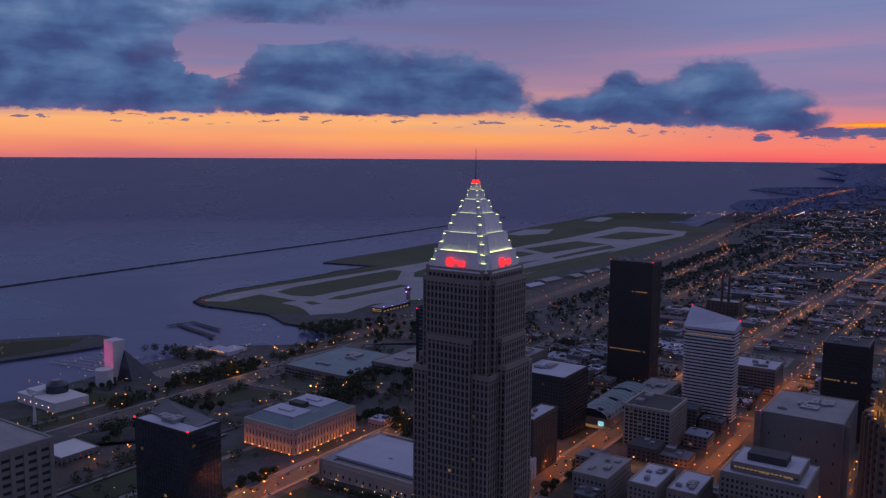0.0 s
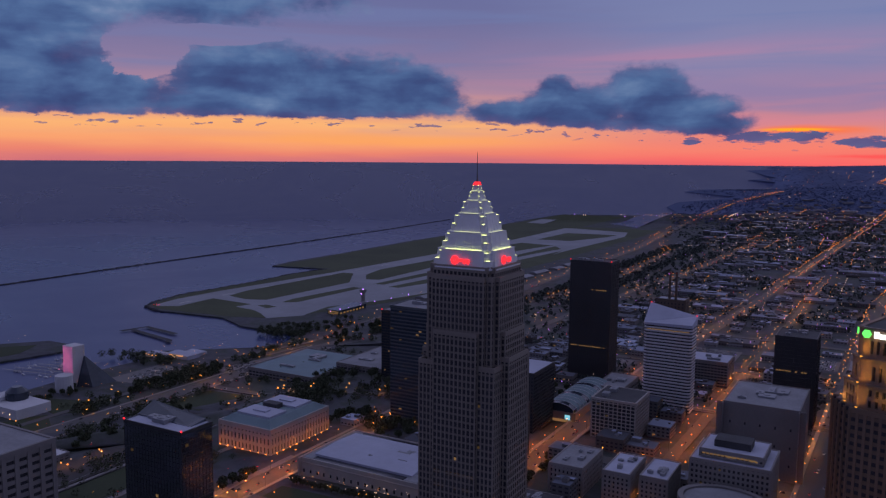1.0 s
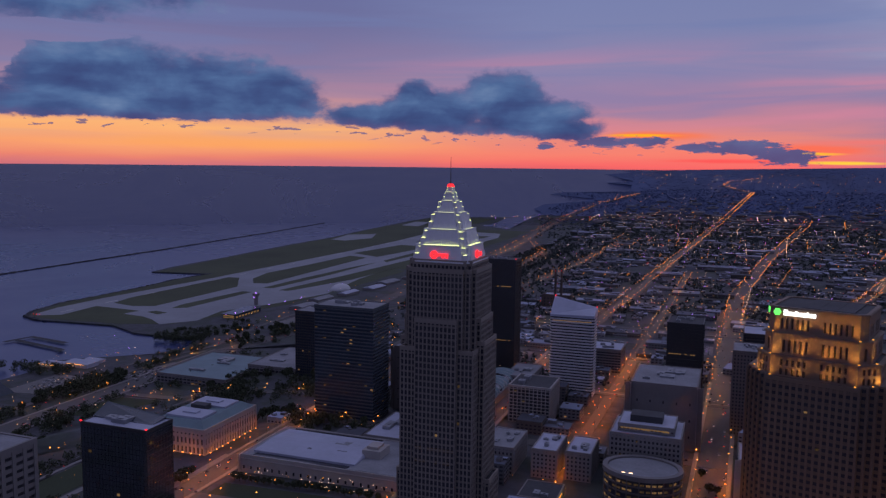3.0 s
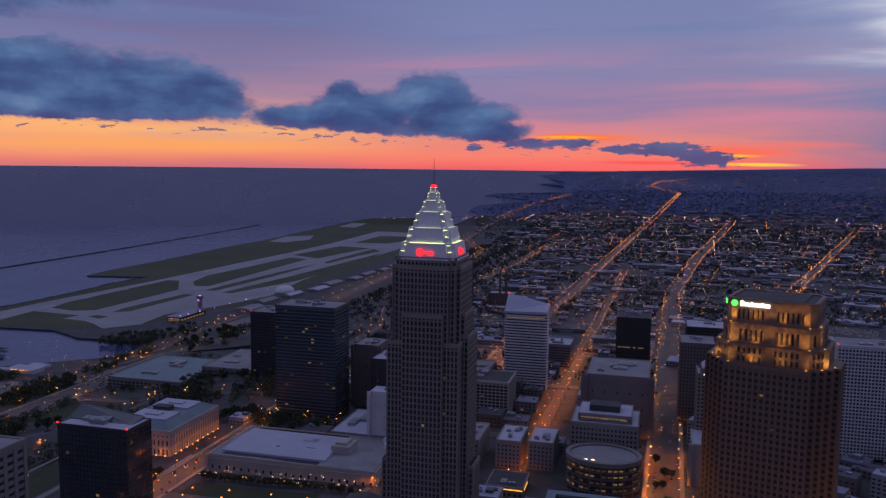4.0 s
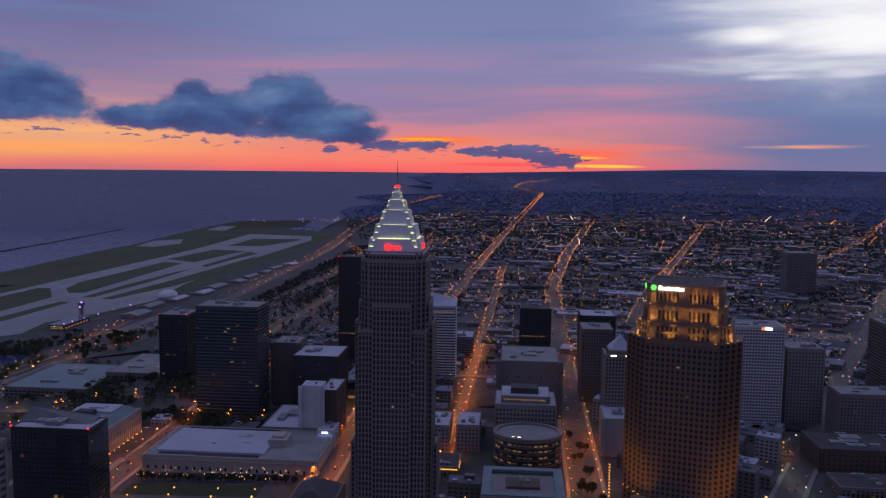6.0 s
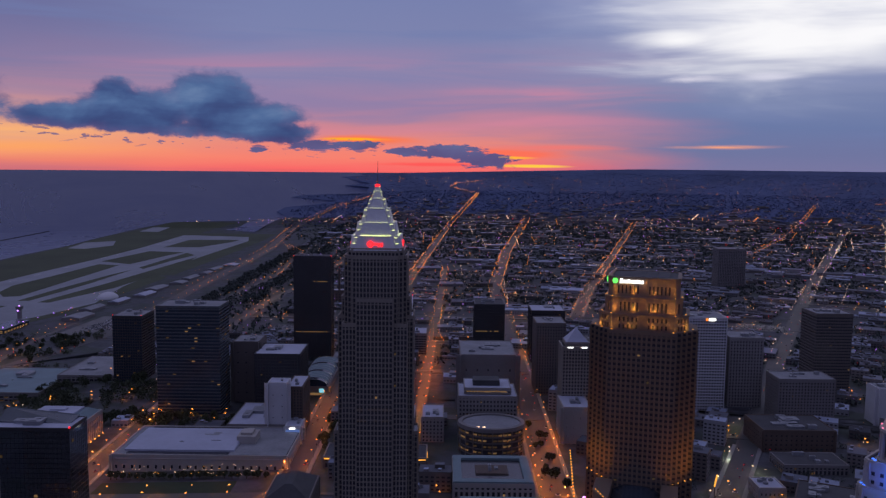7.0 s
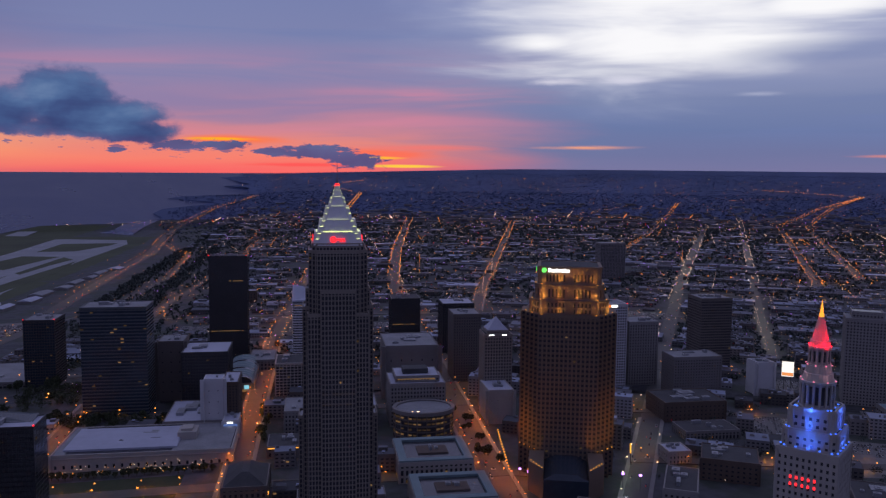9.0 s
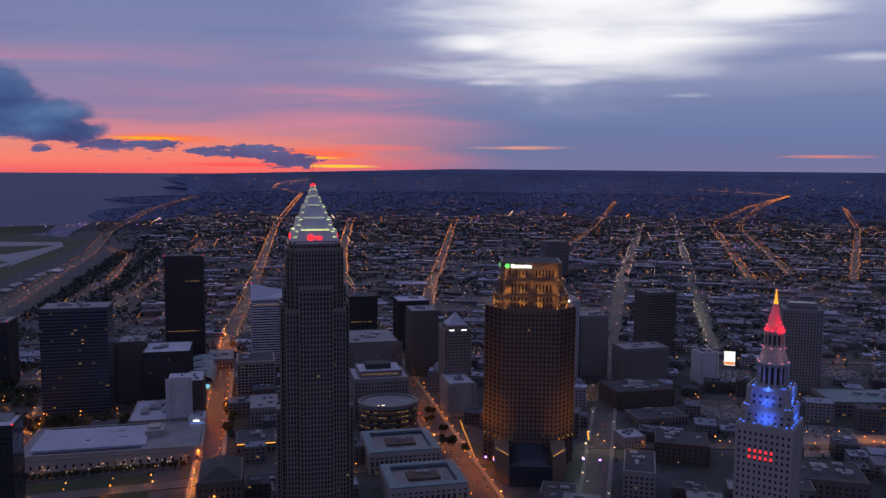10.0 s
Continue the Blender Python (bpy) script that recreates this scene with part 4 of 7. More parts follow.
def slot_tier(parent, outline, z0, z1, slots, bay, slot_w, stone):
    """A stone storey block with two groups of upright window slots sunk in each long face."""
    bm = bmesh.new()
    prism(bm, grown(outline, -2.2), z0, z1 - 0.1)
    part("glass_core", bm, DARK_GLASS, parent)
    levels = [z0] + [z for s in slots for z in s] + [z1 + 0.9]
    for za, zb in zip(levels[::2], levels[1::2]):
        part("wall_band", ring_mesh(outline, grown(outline, -2.3), za, zb), stone, parent)
    part("cornice", ring_mesh(grown(outline, 0.6), grown(outline, -0.4), z1 - 0.3, z1 + 0.5), stone, parent)
    roof = bmesh.new()
    prism(roof, grown(outline, -1.0), z1 - 0.08, z1 + 0.1)
    part("roof", roof, ROOF_DARK, parent)
    k = len(outline)
    for i in range(k):
        a, b = Vector(outline[i]), Vector(outline[(i + 1) % k])
        d = b - a
        turn = math.atan2(d.y, d.x)
        n_slot = int((d.length - 5.0) / bay)
        gaps = []
        if d.length > 30:
            half = (n_slot - 2) // 2
            for group in (-1, 1):
                gaps += [d.length / 2 + group * (3.2 + bay * (j + 0.5)) for j in range(half)]
        elif n_slot > 0:
            gaps = [d.length / 2 + bay * (j - (n_slot - 1) / 2) for j in range(n_slot)]
        edge = [0.0] + [g for q in sorted(gaps) for g in (q - slot_w / 2, q + slot_w / 2)] + [d.length]
        for ua, ub in zip(edge[::2], edge[1::2]):
            for za, zb in slots:
                bm = bmesh.new()
                cuboid(bm, ua, ub, 0.0, 2.3, za - 0.02, zb + 0.02)
                part("pier", bm, stone, parent, at=Matrix.Translation((a.x, a.y, 0)) @ Matrix.Rotation(turn, 4, "Z"))


def amber_tower():
    """The broad beige tower with an amber-lit top."""
    rnd = random.Random(12)
    ob = thing("office_tower", -5.4, 466.0, -3.0, "beige granite office tower with cut corners and amber floodlit top", "skyscraper", -16.6)
    for hx, hy, n_lit in ((27.0, 31.0, 26), (31.0, 27.5, 6), (35.0, 23.5, 5), (39.0, 18.5, 5), (43.0, 12.5, 4)):
        facade(ob, rect(hx, hy), 0.0, 155.0, 4.4, 3.9, 1.5, 2.2, DARK_GLASS, BEIGE, BEIGE_BAND, 0.4, n_lit, rnd, lit_mat=(WINDOW_WARM, WINDOW_DIM, WINDOW_DIM, WINDOW_DIM), cap=hx < 28, back=False)
    for hx, hy in ((31.0, 27.5), (35.0, 23.5), (39.0, 18.5), (43.0, 12.5)):
        for s in (-1, 1):
            box_part("parapet", ob, BEIGE, min(s * (hx - 3.9), s * hx), max(s * (hx - 3.9), s * hx), -hy, hy, 154.8, 156.0)
    slot_tier(ob, rect(36.0, 28.0, 11.0), 155.0, 168.0, ((156.6, 160.4), (162.4, 166.2)), 3.4, 1.5, BEIGE)
    slot_tier(ob, rect(31.0, 26.0, 6.0), 168.0, 182.0, ((170.6, 178.4),), 3.3, 1.5, BEIGE)
    slot_tier(ob, rect(28.6, 24.4, 4.0), 182.0, 198.0, ((184.8, 191.8),), 3.1, 1.35, BEIGE)
    for x in (-5, 5, 15):
        box_part("roof", ob, ROOF_DARK, x - 4.9, x + 4.9, -20, 20, 198.0, 198.9)
    # amber lamps on the ledges
    bm0 = bmesh.new()
    cuboid(bm0, -0.5, 0.5, -0.35, 0.35, 0.0, 0.5)
    lamp = mesh_of(bm0, "floodlight", GOLD_FLOOD)
    spots = [(s * 24.5, -30.0, 155.9) for s in (-1, 1)] + [(s * 33.0, -22.5, 155.9) for s in (-1, 1)] + [(s * 39.5, -10.0, 155.9) for s in (-1, 1)]
    spots += [(s * 25.5, -27.4, 168.9) for s in (-1, 1)] + [(s * 33.5, -17.0, 168.9) for s in (-1, 1)] + [(s * 25.0, -25.7, 182.9) for s in (-1, 1)] + [(s * 30.3, -15.0, 182.9) for s in (-1, 1)]
    for x, y, z in spots:
        part("floodlight", lamp, None, ob, at=Matrix.Translation((x, y, z)))
    # lamps at the foot
    for x, y in [(-40, -14), (-36, -18), (-31, -24), (-27, -28), (27, -28), (31, -24), (36, -18), (40, -14)]:
        part("floodlight", lamp, None, ob, at=Matrix.Translation((x * 1.06, y * 1.12, 31.0)))
    # dark glazed atrium before the tower
    bm = bmesh.new()
    prism(bm, rect(19.0, 26.0, 0, 0, -56.0), 0.0, 22.0)
    prism(bm, rect(19.0, 26.0, 0, 0, -56.0), 22.0, 27.0, rect(9.0, 24.0, 0, 0, -56.0))
    part("atrium", bm, BLUE_GLASS, ob, "dark glazed atrium hall")
    for i in range(9):
        box_part("atrium_rib", ob, BLACK, -19.3, 19.3, -81 + i * 6.0, -80.4 + i * 6.0, 0.0, 22.4)
    for s in (-1, 1):
        bm = bmesh.new()
        prism(bm, [(s * 19.5, -78), (s * 33, -60), (s * 33, -31.5), (s * 19.5, -31.5)][::s], 0.0, 30.0)
        part("podium", bm, BEIGE, ob)
        for j in range(5):
            box_part("podium_lamp", ob, GOLD_FLOOD, s * (21 + j * 2.4) - 0.4, s * (21 + j * 2.4) + 0.4, -76 + j * 4.2, -75.2 + j * 4.2, 30.1, 30.7)
    amber = (1.0, 0.45, 0.07)
    for x in (-26, -9, 9, 26):
        flood(ob, amber, 3600, x, -33.0, 156.5, (x, -27.0, 168.0), 1.0, 2.2)
        flood(ob, amber, 4600, x * 0.9, -31.0, 169.5, (x * 0.9, -25.0, 180.0), 1.0, 2.2)
        flood(ob, amber, 4000, x * 0.9, -29.0, 184.5, (x * 0.9, -24.0, 194.0), 1.0, 2.2)
    for s in (-1, 1):
        flood(ob, amber, 5200, s * 38.0, -20.0, 156.5, (s * 32.0, -16.0, 170.0), 1.0, 2.2)
        flood(ob, amber, 5200, s * 36.0, -14.0, 169.5, (s * 30.0, -14.0, 182.0), 1.0, 2.2)
        flood(ob, (1.0, 0.36, 0.05), 48000, s * 48.0, -42.0, 22.0, (s * 36.0, -20.0, 72.0), 1.5, 1.25)
        flood(ob, (1.0, 0.33, 0.045), 9000, s * 24.0, -44.0, 30.0, (s * 22.0, -31.0, 60.0), 1.5, 1.9)
    # sign: green six-sided mark and a run of white bars
    bm = bmesh.new()
    prism(bm, round_ring(2.4, 6), 0.0, 0.5)
    part("sign_mark", bm, GREEN_LAMP, ob, "green six-sided sign mark", at=pose(-23.0, -25.2, 195.6, 90))
    x = -19.2
    for w, h in ((2.3, 3.4), (1.7, 2.4), (1.7, 2.4), (1.2, 3.0), (0.6, 2.4), (1.7, 2.4), (1.8, 2.4), (1.2, 3.0), (1.8, 2.4), (1.7, 2.4)):
        box_part("sign_bar", ob, WHITE_SIGN, x, x + w, -25.7, -25.3, 193.9, 193.9 + h)
        x += w + 0.35
    box_part("sign_mark", ob, GREEN_LAMP, -30.3, -29.8, -18.0, -14.5, 193.5, 197.5, "small green sign on the flank")


def spire_tower():
    """The stone tower with tiers lit blue, white and red."""
    ob = thing("spire_tower", 19.0, 119.0, -2.0, "pale stone tower, its tiers floodlit blue, pink and red", "skyscraper", -47.0)
    facade(ob, rect(14.6, 14.6), 0.0, 143.0, 3.7, 2.9, 1.7, 1.9, DARK_GLASS, WHITE_STONE, None, 0.45)
    for i in range(5):
        for k in range(2):
            box_part("red_window", ob, RED_LAMP, -7.9 + i * 2.92, -6.8 + i * 2.92, -15.2, -14.9, 124.2 + k * 3.7, 125.7 + k * 3.7, "window glowing red")
    for z0, z1, a, bay in ((143.0, 153.0, 13.0, 3.6), (153.0, 164.0, 11.0, 3.4)):
        facade(ob, rect(a, a, a * 0.2), z0, z1, 3.6, bay, 2.0, 1.9, DARK_GLASS, WHITE_STONE, None, 0.4)
    for sx in (-1, 1):
        for sy in (-1, 1):
            bm = bmesh.new()
            prism(bm, rect(1.5, 1.5, 0, sx * 9.6, sy * 9.6), 153.0, 160.0)
            prism(bm, rect(1.5, 1.5, 0, sx * 9.6, sy * 9.6), 160.0, 163.0, rect(0.3, 0.3, 0, sx * 9.6, sy * 9.6))
            part("turret", bm, WHITE_STONE, ob)
    lamps = []
    for a, z, k in ((14.4, 144.2, 5), (12.6, 153.6, 3), (9.3, 164.4, 3)):
        for i in range(k):
            u = -a * 0.8 + 1.6 * a * i / max(1, k - 1)
            for x, y in ((u, -a + 0.6), (-a + 0.6, u), (a - 0.6, u)):
                lamps.append((x, y, z))
    bm = bmesh.new()
    cuboid(bm, -0.45, 0.45, -0.3, 0.3, 0.0, 0.5)
    blue = mesh_of(bm, "floodlight", BLUE_FLOOD)
    for c in lamps:
        part("floodlight", blue, None, ob, at=Matrix.Translation(c))

    for a, z, w in ((18.5, 144.5, 5600), (15.5, 154.0, 4200), (13.5, 163.0, 3000)):
        for x, y, tx, ty in ((0, -a, 0, -a * 0.62), (-a, 0, -a * 0.62, 0), (a, 0, a * 0.62, 0)):
            flood(ob, (0.04, 0.14, 1.0), w, x, y, z, (tx, ty, z + 9.0), 1.0, 2.4)
    for x, y in ((8.5, -8.5), (-8.5, -8.5), (11.0, 4.0), (-11.0, 4.0)):
        flood(ob, (1.0, 0.45, 0.5), 700, x, y, 178.5, (x * 0.4, y * 0.4, 190.0), 0.8, 2.0)
        flood(ob, (1.0, 0.0, 0.008), 12000, x * 0.85, y * 0.85, 196.0, (0, 0, 204.0), 0.8, 2.0)

    def drum(z0, z1, r, cols, mat, col_r):
        bm = bmesh.new()
        prism(bm, round_ring(r * 0.80, 24), z0, z1)
        part("drum", bm, mat, ob)
        bm = bmesh.new()
        prism(bm, round_ring(r, 24), z1 - 1.2, z1)
        part("cornice", bm, WHITE_STONE, ob)
        bm = bmesh.new()
        prism(bm, round_ring(r, 24), z0, z0 + 0.8)
        part("plinth", bm, WHITE_STONE, ob)
        bm = bmesh.new()
        prism(bm, round_ring(col_r, 8), z0 + 0.8, z1 - 1.2)
        me = mesh_of(bm, "column", WHITE_STONE)
        for i in range(cols):
            a = 2 * math.pi * i / cols
            part("column", me, None, ob, at=Matrix.Translation((0.9 * r * math.cos(a), 0.9 * r * math.sin(a), 0)))
        bm = bmesh.new()
        cuboid(bm, -0.2, 0.25, -r * 0.085, r * 0.085, z0 + 2.0, z1 - 2.6)
        me = mesh_of(bm, "tall_window", DARK_GLASS)
        for i in range(cols):
            a = 2 * math.pi * (i + 0.5) / cols
            part("tall_window", me, None, ob, at=Matrix.Translation((0.80 * r * math.cos(a), 0.80 * r * math.sin(a), 0)) @ Matrix.Rotation(a, 4, "Z"))

    drum(164.0, 178.0, 9.0, 16, WHITE_STONE, 0.6)
    for z0, z1, a in ((178.0, 182.0, 7.8), (182.0, 186.0, 6.6)):
        bm = bmesh.new()
        prism(bm, round_ring(a, 24), z0, z1, round_ring(a * 0.9, 24))
        part("drum_step", bm, WHITE_STONE, ob)
    drum(186.0, 196.0, 5.7, 12, WHITE_STONE, 0.45)
    bm = bmesh.new()
    prism(bm, round_ring(0.35, 6), 0, 0.5)
    pink, red = mesh_of(bm.copy(), "floodlight", PINK_FLOOD), mesh_of(bm, "floodlight", RED_FLOOD)
    for i in range(8):
        a = 2 * math.pi * i / 8
        part("floodlight", pink, None, ob, at=Matrix.Translation((6.4 * math.cos(a), 6.4 * math.sin(a), 186.1)))
        part("floodlight", pink, None, ob, at=Matrix.Translation((8.6 * math.cos(a), 8.6 * math.sin(a), 178.1)))
        part("floodlight", red, None, ob, at=Matrix.Translation((5.4 * math.cos(a), 5.4 * math.sin(a), 196.1)))
    bm = bmesh.new()
    for z0, z1, a, b in ((196.0, 199.0, 5.2, 4.9), (199.0, 204.5, 4.2, 3.0), (204.5, 211.0, 3.0, 1.5)):
        prism(bm, round_ring(a, 16), z0, z1, round_ring(b, 16))
    part("cone_roof", bm, WHITE_STONE, ob, "stepped cone roof lit red")
    bm = bmesh.new()
    prism(bm, round_ring(1.3, 10), 211.0, 213.0, round_ring(1.1, 10))
    prism(bm, round_ring(0.8, 10), 213.0, 215.0, round_ring(0.7, 10))
    prism(bm, round_ring(0.7, 10), 215.0, 220.0, round_ring(0.08, 10))
    part("finial", bm, glow("finial_lamp", (1.0, 0.34, 0.04), 1.6), ob, "finial glowing orange")


pyramid_crown_tower()
amber_tower()
spire_tower()


def slanted_tower():
    """White banded tower with a steep sloping roof."""
    ob = thing("slant_roof_tower", -243.5, 884.0, -3.0, "white banded office tower with a steeply sloping pale roof", "building")
    facade(ob, rect(26.5, 12.5, 2.5), 0.0, 100.0, 3.6, 60.0, 0, 1.9, DARK_GLASS, WHITE_PAINT, None, 0.5, 6, random.Random(4), cap=False)
    bm = bmesh.new()
    prism(bm, rect(26.9, 12.9), 100.0, [102.5, 103.5, 110.0, 121.5])
    part("roof", bm, ROOF_PALE, ob, "pale sloping roof")
    for x, z in ((-26.0, 122.0), (26.0, 110.5)):
        box_part("warning_lamp", ob, RED_LAMP, x - 0.5, x + 0.5, 12.0, 13.0, z - 0.6, z + 0.6, "red aircraft warning lamp")


def city_hall():
    ob = thing("city_hall", -575.0, 596.0, -8.0, "columned stone city hall lit orange from below, with green roof", "building")
    facade(ob, rect(33.0, 45.0), 0.0, 27.0, 9.0, 4.6, 2.7, 3.2, DARK_GLASS, WHITE_STONE, None, 0.9)
    bm = bmesh.new()
    prism(bm, rect(33.5, 45.5), 27.0, 33.0, rect(24, 36))
    part("roof", bm, COPPER, ob, "weathered green hipped roof")
    for y in (-20, 20):
        bm = bmesh.new()
        cuboid(bm, -21, 21, y - 13, y + 13, 33.0, 35.0)
        cuboid(bm, -8, 8, y - 4, y + 4, 35.0, 36.5)
        part("roof_deck", bm, ROOF_PALE, ob, "pale flat roof deck")
    box_part("roof_house", ob, ROOF_DARK, -12, 6, -5, 5, 33.0, 38.0)
    bm = bmesh.new()
    cuboid(bm, -0.4, 0.4, -0.4, 0.4, 0.0, 0.6)
    me = mesh_of(bm, "floodlight", ORANGE_FLOOD)
    for i in range(7):
        part("floodlight", me, None, ob, at=Matrix.Translation((-30 + i * 10, -48.5, 3.6)))
    for i in range(9):
        part("floodlight", me, None, ob, at=Matrix.Translation((36.5, -40 + i * 10, 3.6)))
    for i in range(4):
        flood(ob, (1.0, 0.2, 0.02), 2100, -26 + i * 17, -53.0, 4.6, (-26 + i * 17, -45.0, 11.0), 1.0, 2.4)
        flood(ob, (1.0, 0.2, 0.02), 2100, 41.0, -36 + i * 24, 4.6, (33.0, -36 + i * 24, 11.0), 1.0, 2.4)


def auditorium():
    ob = thing("auditorium", -402.0, 568.0, -9.0, "long pale stone auditorium with a white membrane roof", "building")
    facade(ob, rect(82.0, 42.0), 0.0, 21.0, 21.0, 7.4, 5.2, 8.0, DARK_GLASS, WHITE_STONE, None, 0.6)
    part("attic_band", ring_mesh(grown(rect(82.0, 42.0), 0.5), rect(81.5, 41.5), 12.6, 20.0), WHITE_STONE, ob)
    part("cornice", ring_mesh(grown(rect(82.0, 42.0), 1.3), rect(81.5, 41.5), 17.4, 18.3), WHITE_STONE, ob)
    bm = bmesh.new()
    prism(bm, rect(52.0, 32.0, 0, -22.0, 0.0), 21.0, 23.0)
    prism(bm, rect(52.0, 32.0, 0, -22.0, 0.0), 23.0, 25.5, rect(50.0, 2.0, 0, -22.0, 0.0))
    part("roof", bm, ROOF_PALE, ob, "white membrane roof with shallow slopes")
    box_part("roof", ob, ROOF_GREY, 26.5, 80.5, -40, 40, 20.9, 21.6)
    box_part("roof", ob, ROOF_GREY, -81.0, -70.5, -40, 40, 20.9, 21.5)
    bm = bmesh.new()
    cuboid(bm, 27, 45, -10, 12, 21.6, 29.0)
    cuboid(bm, 30, 41, -6, 8, 29.0, 31.5)
    part("stage_house", bm, WHITE_STONE, ob)
    roof_plant(ob, 70, 34, 21.6, random.Random(3), 5)
    for x in (-5, 16, 36, 51):
        box_part("entrance_lamp", ob, WARM_LED, x - 1.1, x + 1.1, -43.4, -42.9, 4.4, 6.0, "yellowish wall lamp")


def oval_library():
    ob = thing("oval_library", -126.0, 580.0, -2.0, "oval glass library drum with lit floors and flat dark roof", "building")
    ring = round_ring(32.0, 40, 26.0)
    bm = bmesh.new()
    prism(bm, ring, 0.0, 31.0)
    part("glass_core", bm, DARK_GLASS, ob)
    for z in (0.0, 6.0, 12.0, 18.0, 24.0):
        part("floor_band", ring_mesh(grown(ring, 0.5), grown(ring, -0.4), z, z + 1.3), GRANITE_LOW, ob)
    part("roof_ring", ring_mesh(grown(ring, 1.2), grown(ring, -3.0), 29.6, 33.5), TAN, ob)
    bm = bmesh.new()
    prism(bm, round_ring(28.5, 40, 22.5), 31.0, 32.2)
    part("roof", bm, ROOF_GREY, ob)
    rnd = random.Random(21)
    bm = bmesh.new()
    for u in (-1.5, -0.3, 0.9):
        cuboid(bm, u - 0.3, u + 0.5, -0.15, 0.1, 0.2, 1.9)
    pane = [mesh_of(bm.copy(), "lit_window", m) for m in (WINDOW_WARM, WINDOW_DIM, WINDOW_DIM)]
    bm.free()
    for z in (8.2, 14.2, 20.2, 25.6):
        for i in range(40):
            a = 2 * math.pi * (i + 0.5) / 40
            if math.sin(a) < 0.35 and rnd.random() < (0.92 if math.sin(a) < -0.8 else 0.55):
                turn = math.atan2(26.0 * math.cos(a), -32.0 * math.sin(a))
                part("lit_window", rnd.choice(pane), None, ob, at=Matrix.Translation((31.95 * math.cos(a), 25.95 * math.sin(a), z)) @ Matrix.Rotation(turn, 4, "Z"))
    bm = bmesh.new()
    cuboid(bm, -0.5, 0.5, -0.5, 0.6, 0.0, 30.0)
    me = mesh_of(bm, "pier", GRANITE_LOW)
    for i in range(20):
        a = 2 * math.pi * i / 20
        part("pier", me, None, ob, at=Matrix.Translation((32.0 * math.cos(a), 26.0 * math.sin(a), 0)) @ Matrix.Rotation(a + math.pi / 2, 4, "Z"))
    for x in (-14, -8):
        box_part("roof_lamp", ob, WARM_LED, x - 1.4, x + 1.4, -17, -16.4, 32.2, 32.7)


def civic_block(name, x0, x1, y0, y1, z1, label, seed):
    """Stone public building with a hipped copper rim and a light well."""
    rnd = random.Random(seed)
    cx, cy, hx, hy = (x0 + x1) / 2, (y0 + y1) / 2, (x1 - x0) / 2, (y1 - y0) / 2
    ob = thing(name, cx, cy, -1.5, label, "building")
    h = z1 + 1.5
    facade(ob, rect(hx, hy), 0.0, h, 6.0, 4.6, 2.2, 2.0, DARK_GLASS, WHITE_STONE, None, 0.6, 5, rnd)
    part("copper_rim", ring_mesh(rect(hx + 0.3, hy + 0.3), rect(hx - 7, hy - 7), h, h + 2.2), COPPER, ob, "blue-green copper roof rim")
    bm = bmesh.new()
    cuboid(bm, -hx + 7, hx - 7, -hy + 7, hy - 7, h - 5, h - 3)
    part("light_well", bm, ROOF_PALE, ob)
    bm = bmesh.new()
    prism(bm, rect(hx * 0.45, hy * 0.35), h - 3, h + 1.2, rect(hx * 0.42, hy * 0.32))
    part("skylight", bm, BROWN, ob)
    roof_plant(ob, hx * 0.4, hy * 0.3, h + 1.2, rnd, 3)


slanted_tower()
city_hall()
auditorium()
oval_library()
civic_block("stone_library", -165, -98, 447, 510, 19, "white stone library with blue-green copper roof rim", 31)
civic_block("courthouse", -160, -94, 362, 418, 18, "white stone courthouse with blue-green copper roof rim", 32)

# ---- other large buildings ----
BLACK_TOWER = office("black_tower", -392, -338, 958, 990, 152, "plain black glass and steel tower with red roof lamps", 3.9, 2.7, 0.5, 1.2, BLACK, BLACK, lit=10, seed=41, red=True, plant=6, proud=0.3, roof=ROOF_DARK)
office("federal_tower", -502, -430, 702, 744, 122, "dark blue-green glass office slab with strip windows", 3.8, 3.6, 0.0, 1.5, BLUE_GLASS, material("steel_strip", (0.085, 0.10, 0.11), 0.5, 0.2), lit=44, seed=42, plant=5, proud=0.35)
office("glass_hotel", -496, -439, 346, 374, 96, "dark mirror-glass tower beside the civic lawn", 3.6, 3.0, 0.16, 0.3, MIRROR_GLASS, BLACK, roof=ROOF_PALE, lit=10, seed=43, plant=3, proud=0.15, red=True)
office("concrete_tower", -520, -438, 205, 250, 122, "beige concrete tower with deep window rows and red roof lamps", 4.6, 7.0, 2.6, 2.4, DARK_GLASS, TAN, seed=44, plant=4, proud=1.2, red=True)
office("black_office", -396, -343, 727, 784, 62, "black brick office block with pale roof edge", 3.9, 3.2, 1.0, 1.4, DARK_GLASS, BLACK, lit=8, seed=45, roof=ROOF_PALE, plant=4)
office("grid_office", -288, -243, 751, 800, 40, "white concrete grid office building", 3.7, 4.4, 0.8, 0.9, DARK_GLASS, WHITE_STONE, seed=46, roof=ROOF_DARK, plant=4, proud=0.9, lit=4)
office("blank_hall", -154, -90, 722, 800, 65, "large windowless pale grey concrete block", 15.0, 12.0, 11.4, 13.8, DARK_GLASS, TAN, seed=47, roof=ROOF_GREY, plant=6)
BANK = office("reserve_bank", -158, -98, 612, 662, 47, "stone bank block with lit upper storey", 4.2, 3.6, 1.7, 2.0, DARK_GLASS, LIMESTONE, seed=48, roof=ROOF_PALE, plant=6, lit=26)
office("slab_hotel", -356, -337, 615, 633, 58, "white blank slab of a hotel", 12.0, 9.0, 8.4, 11.0, DARK_GLASS, WHITE_PAINT, seed=49, roof=ROOF_PALE, plant=1)
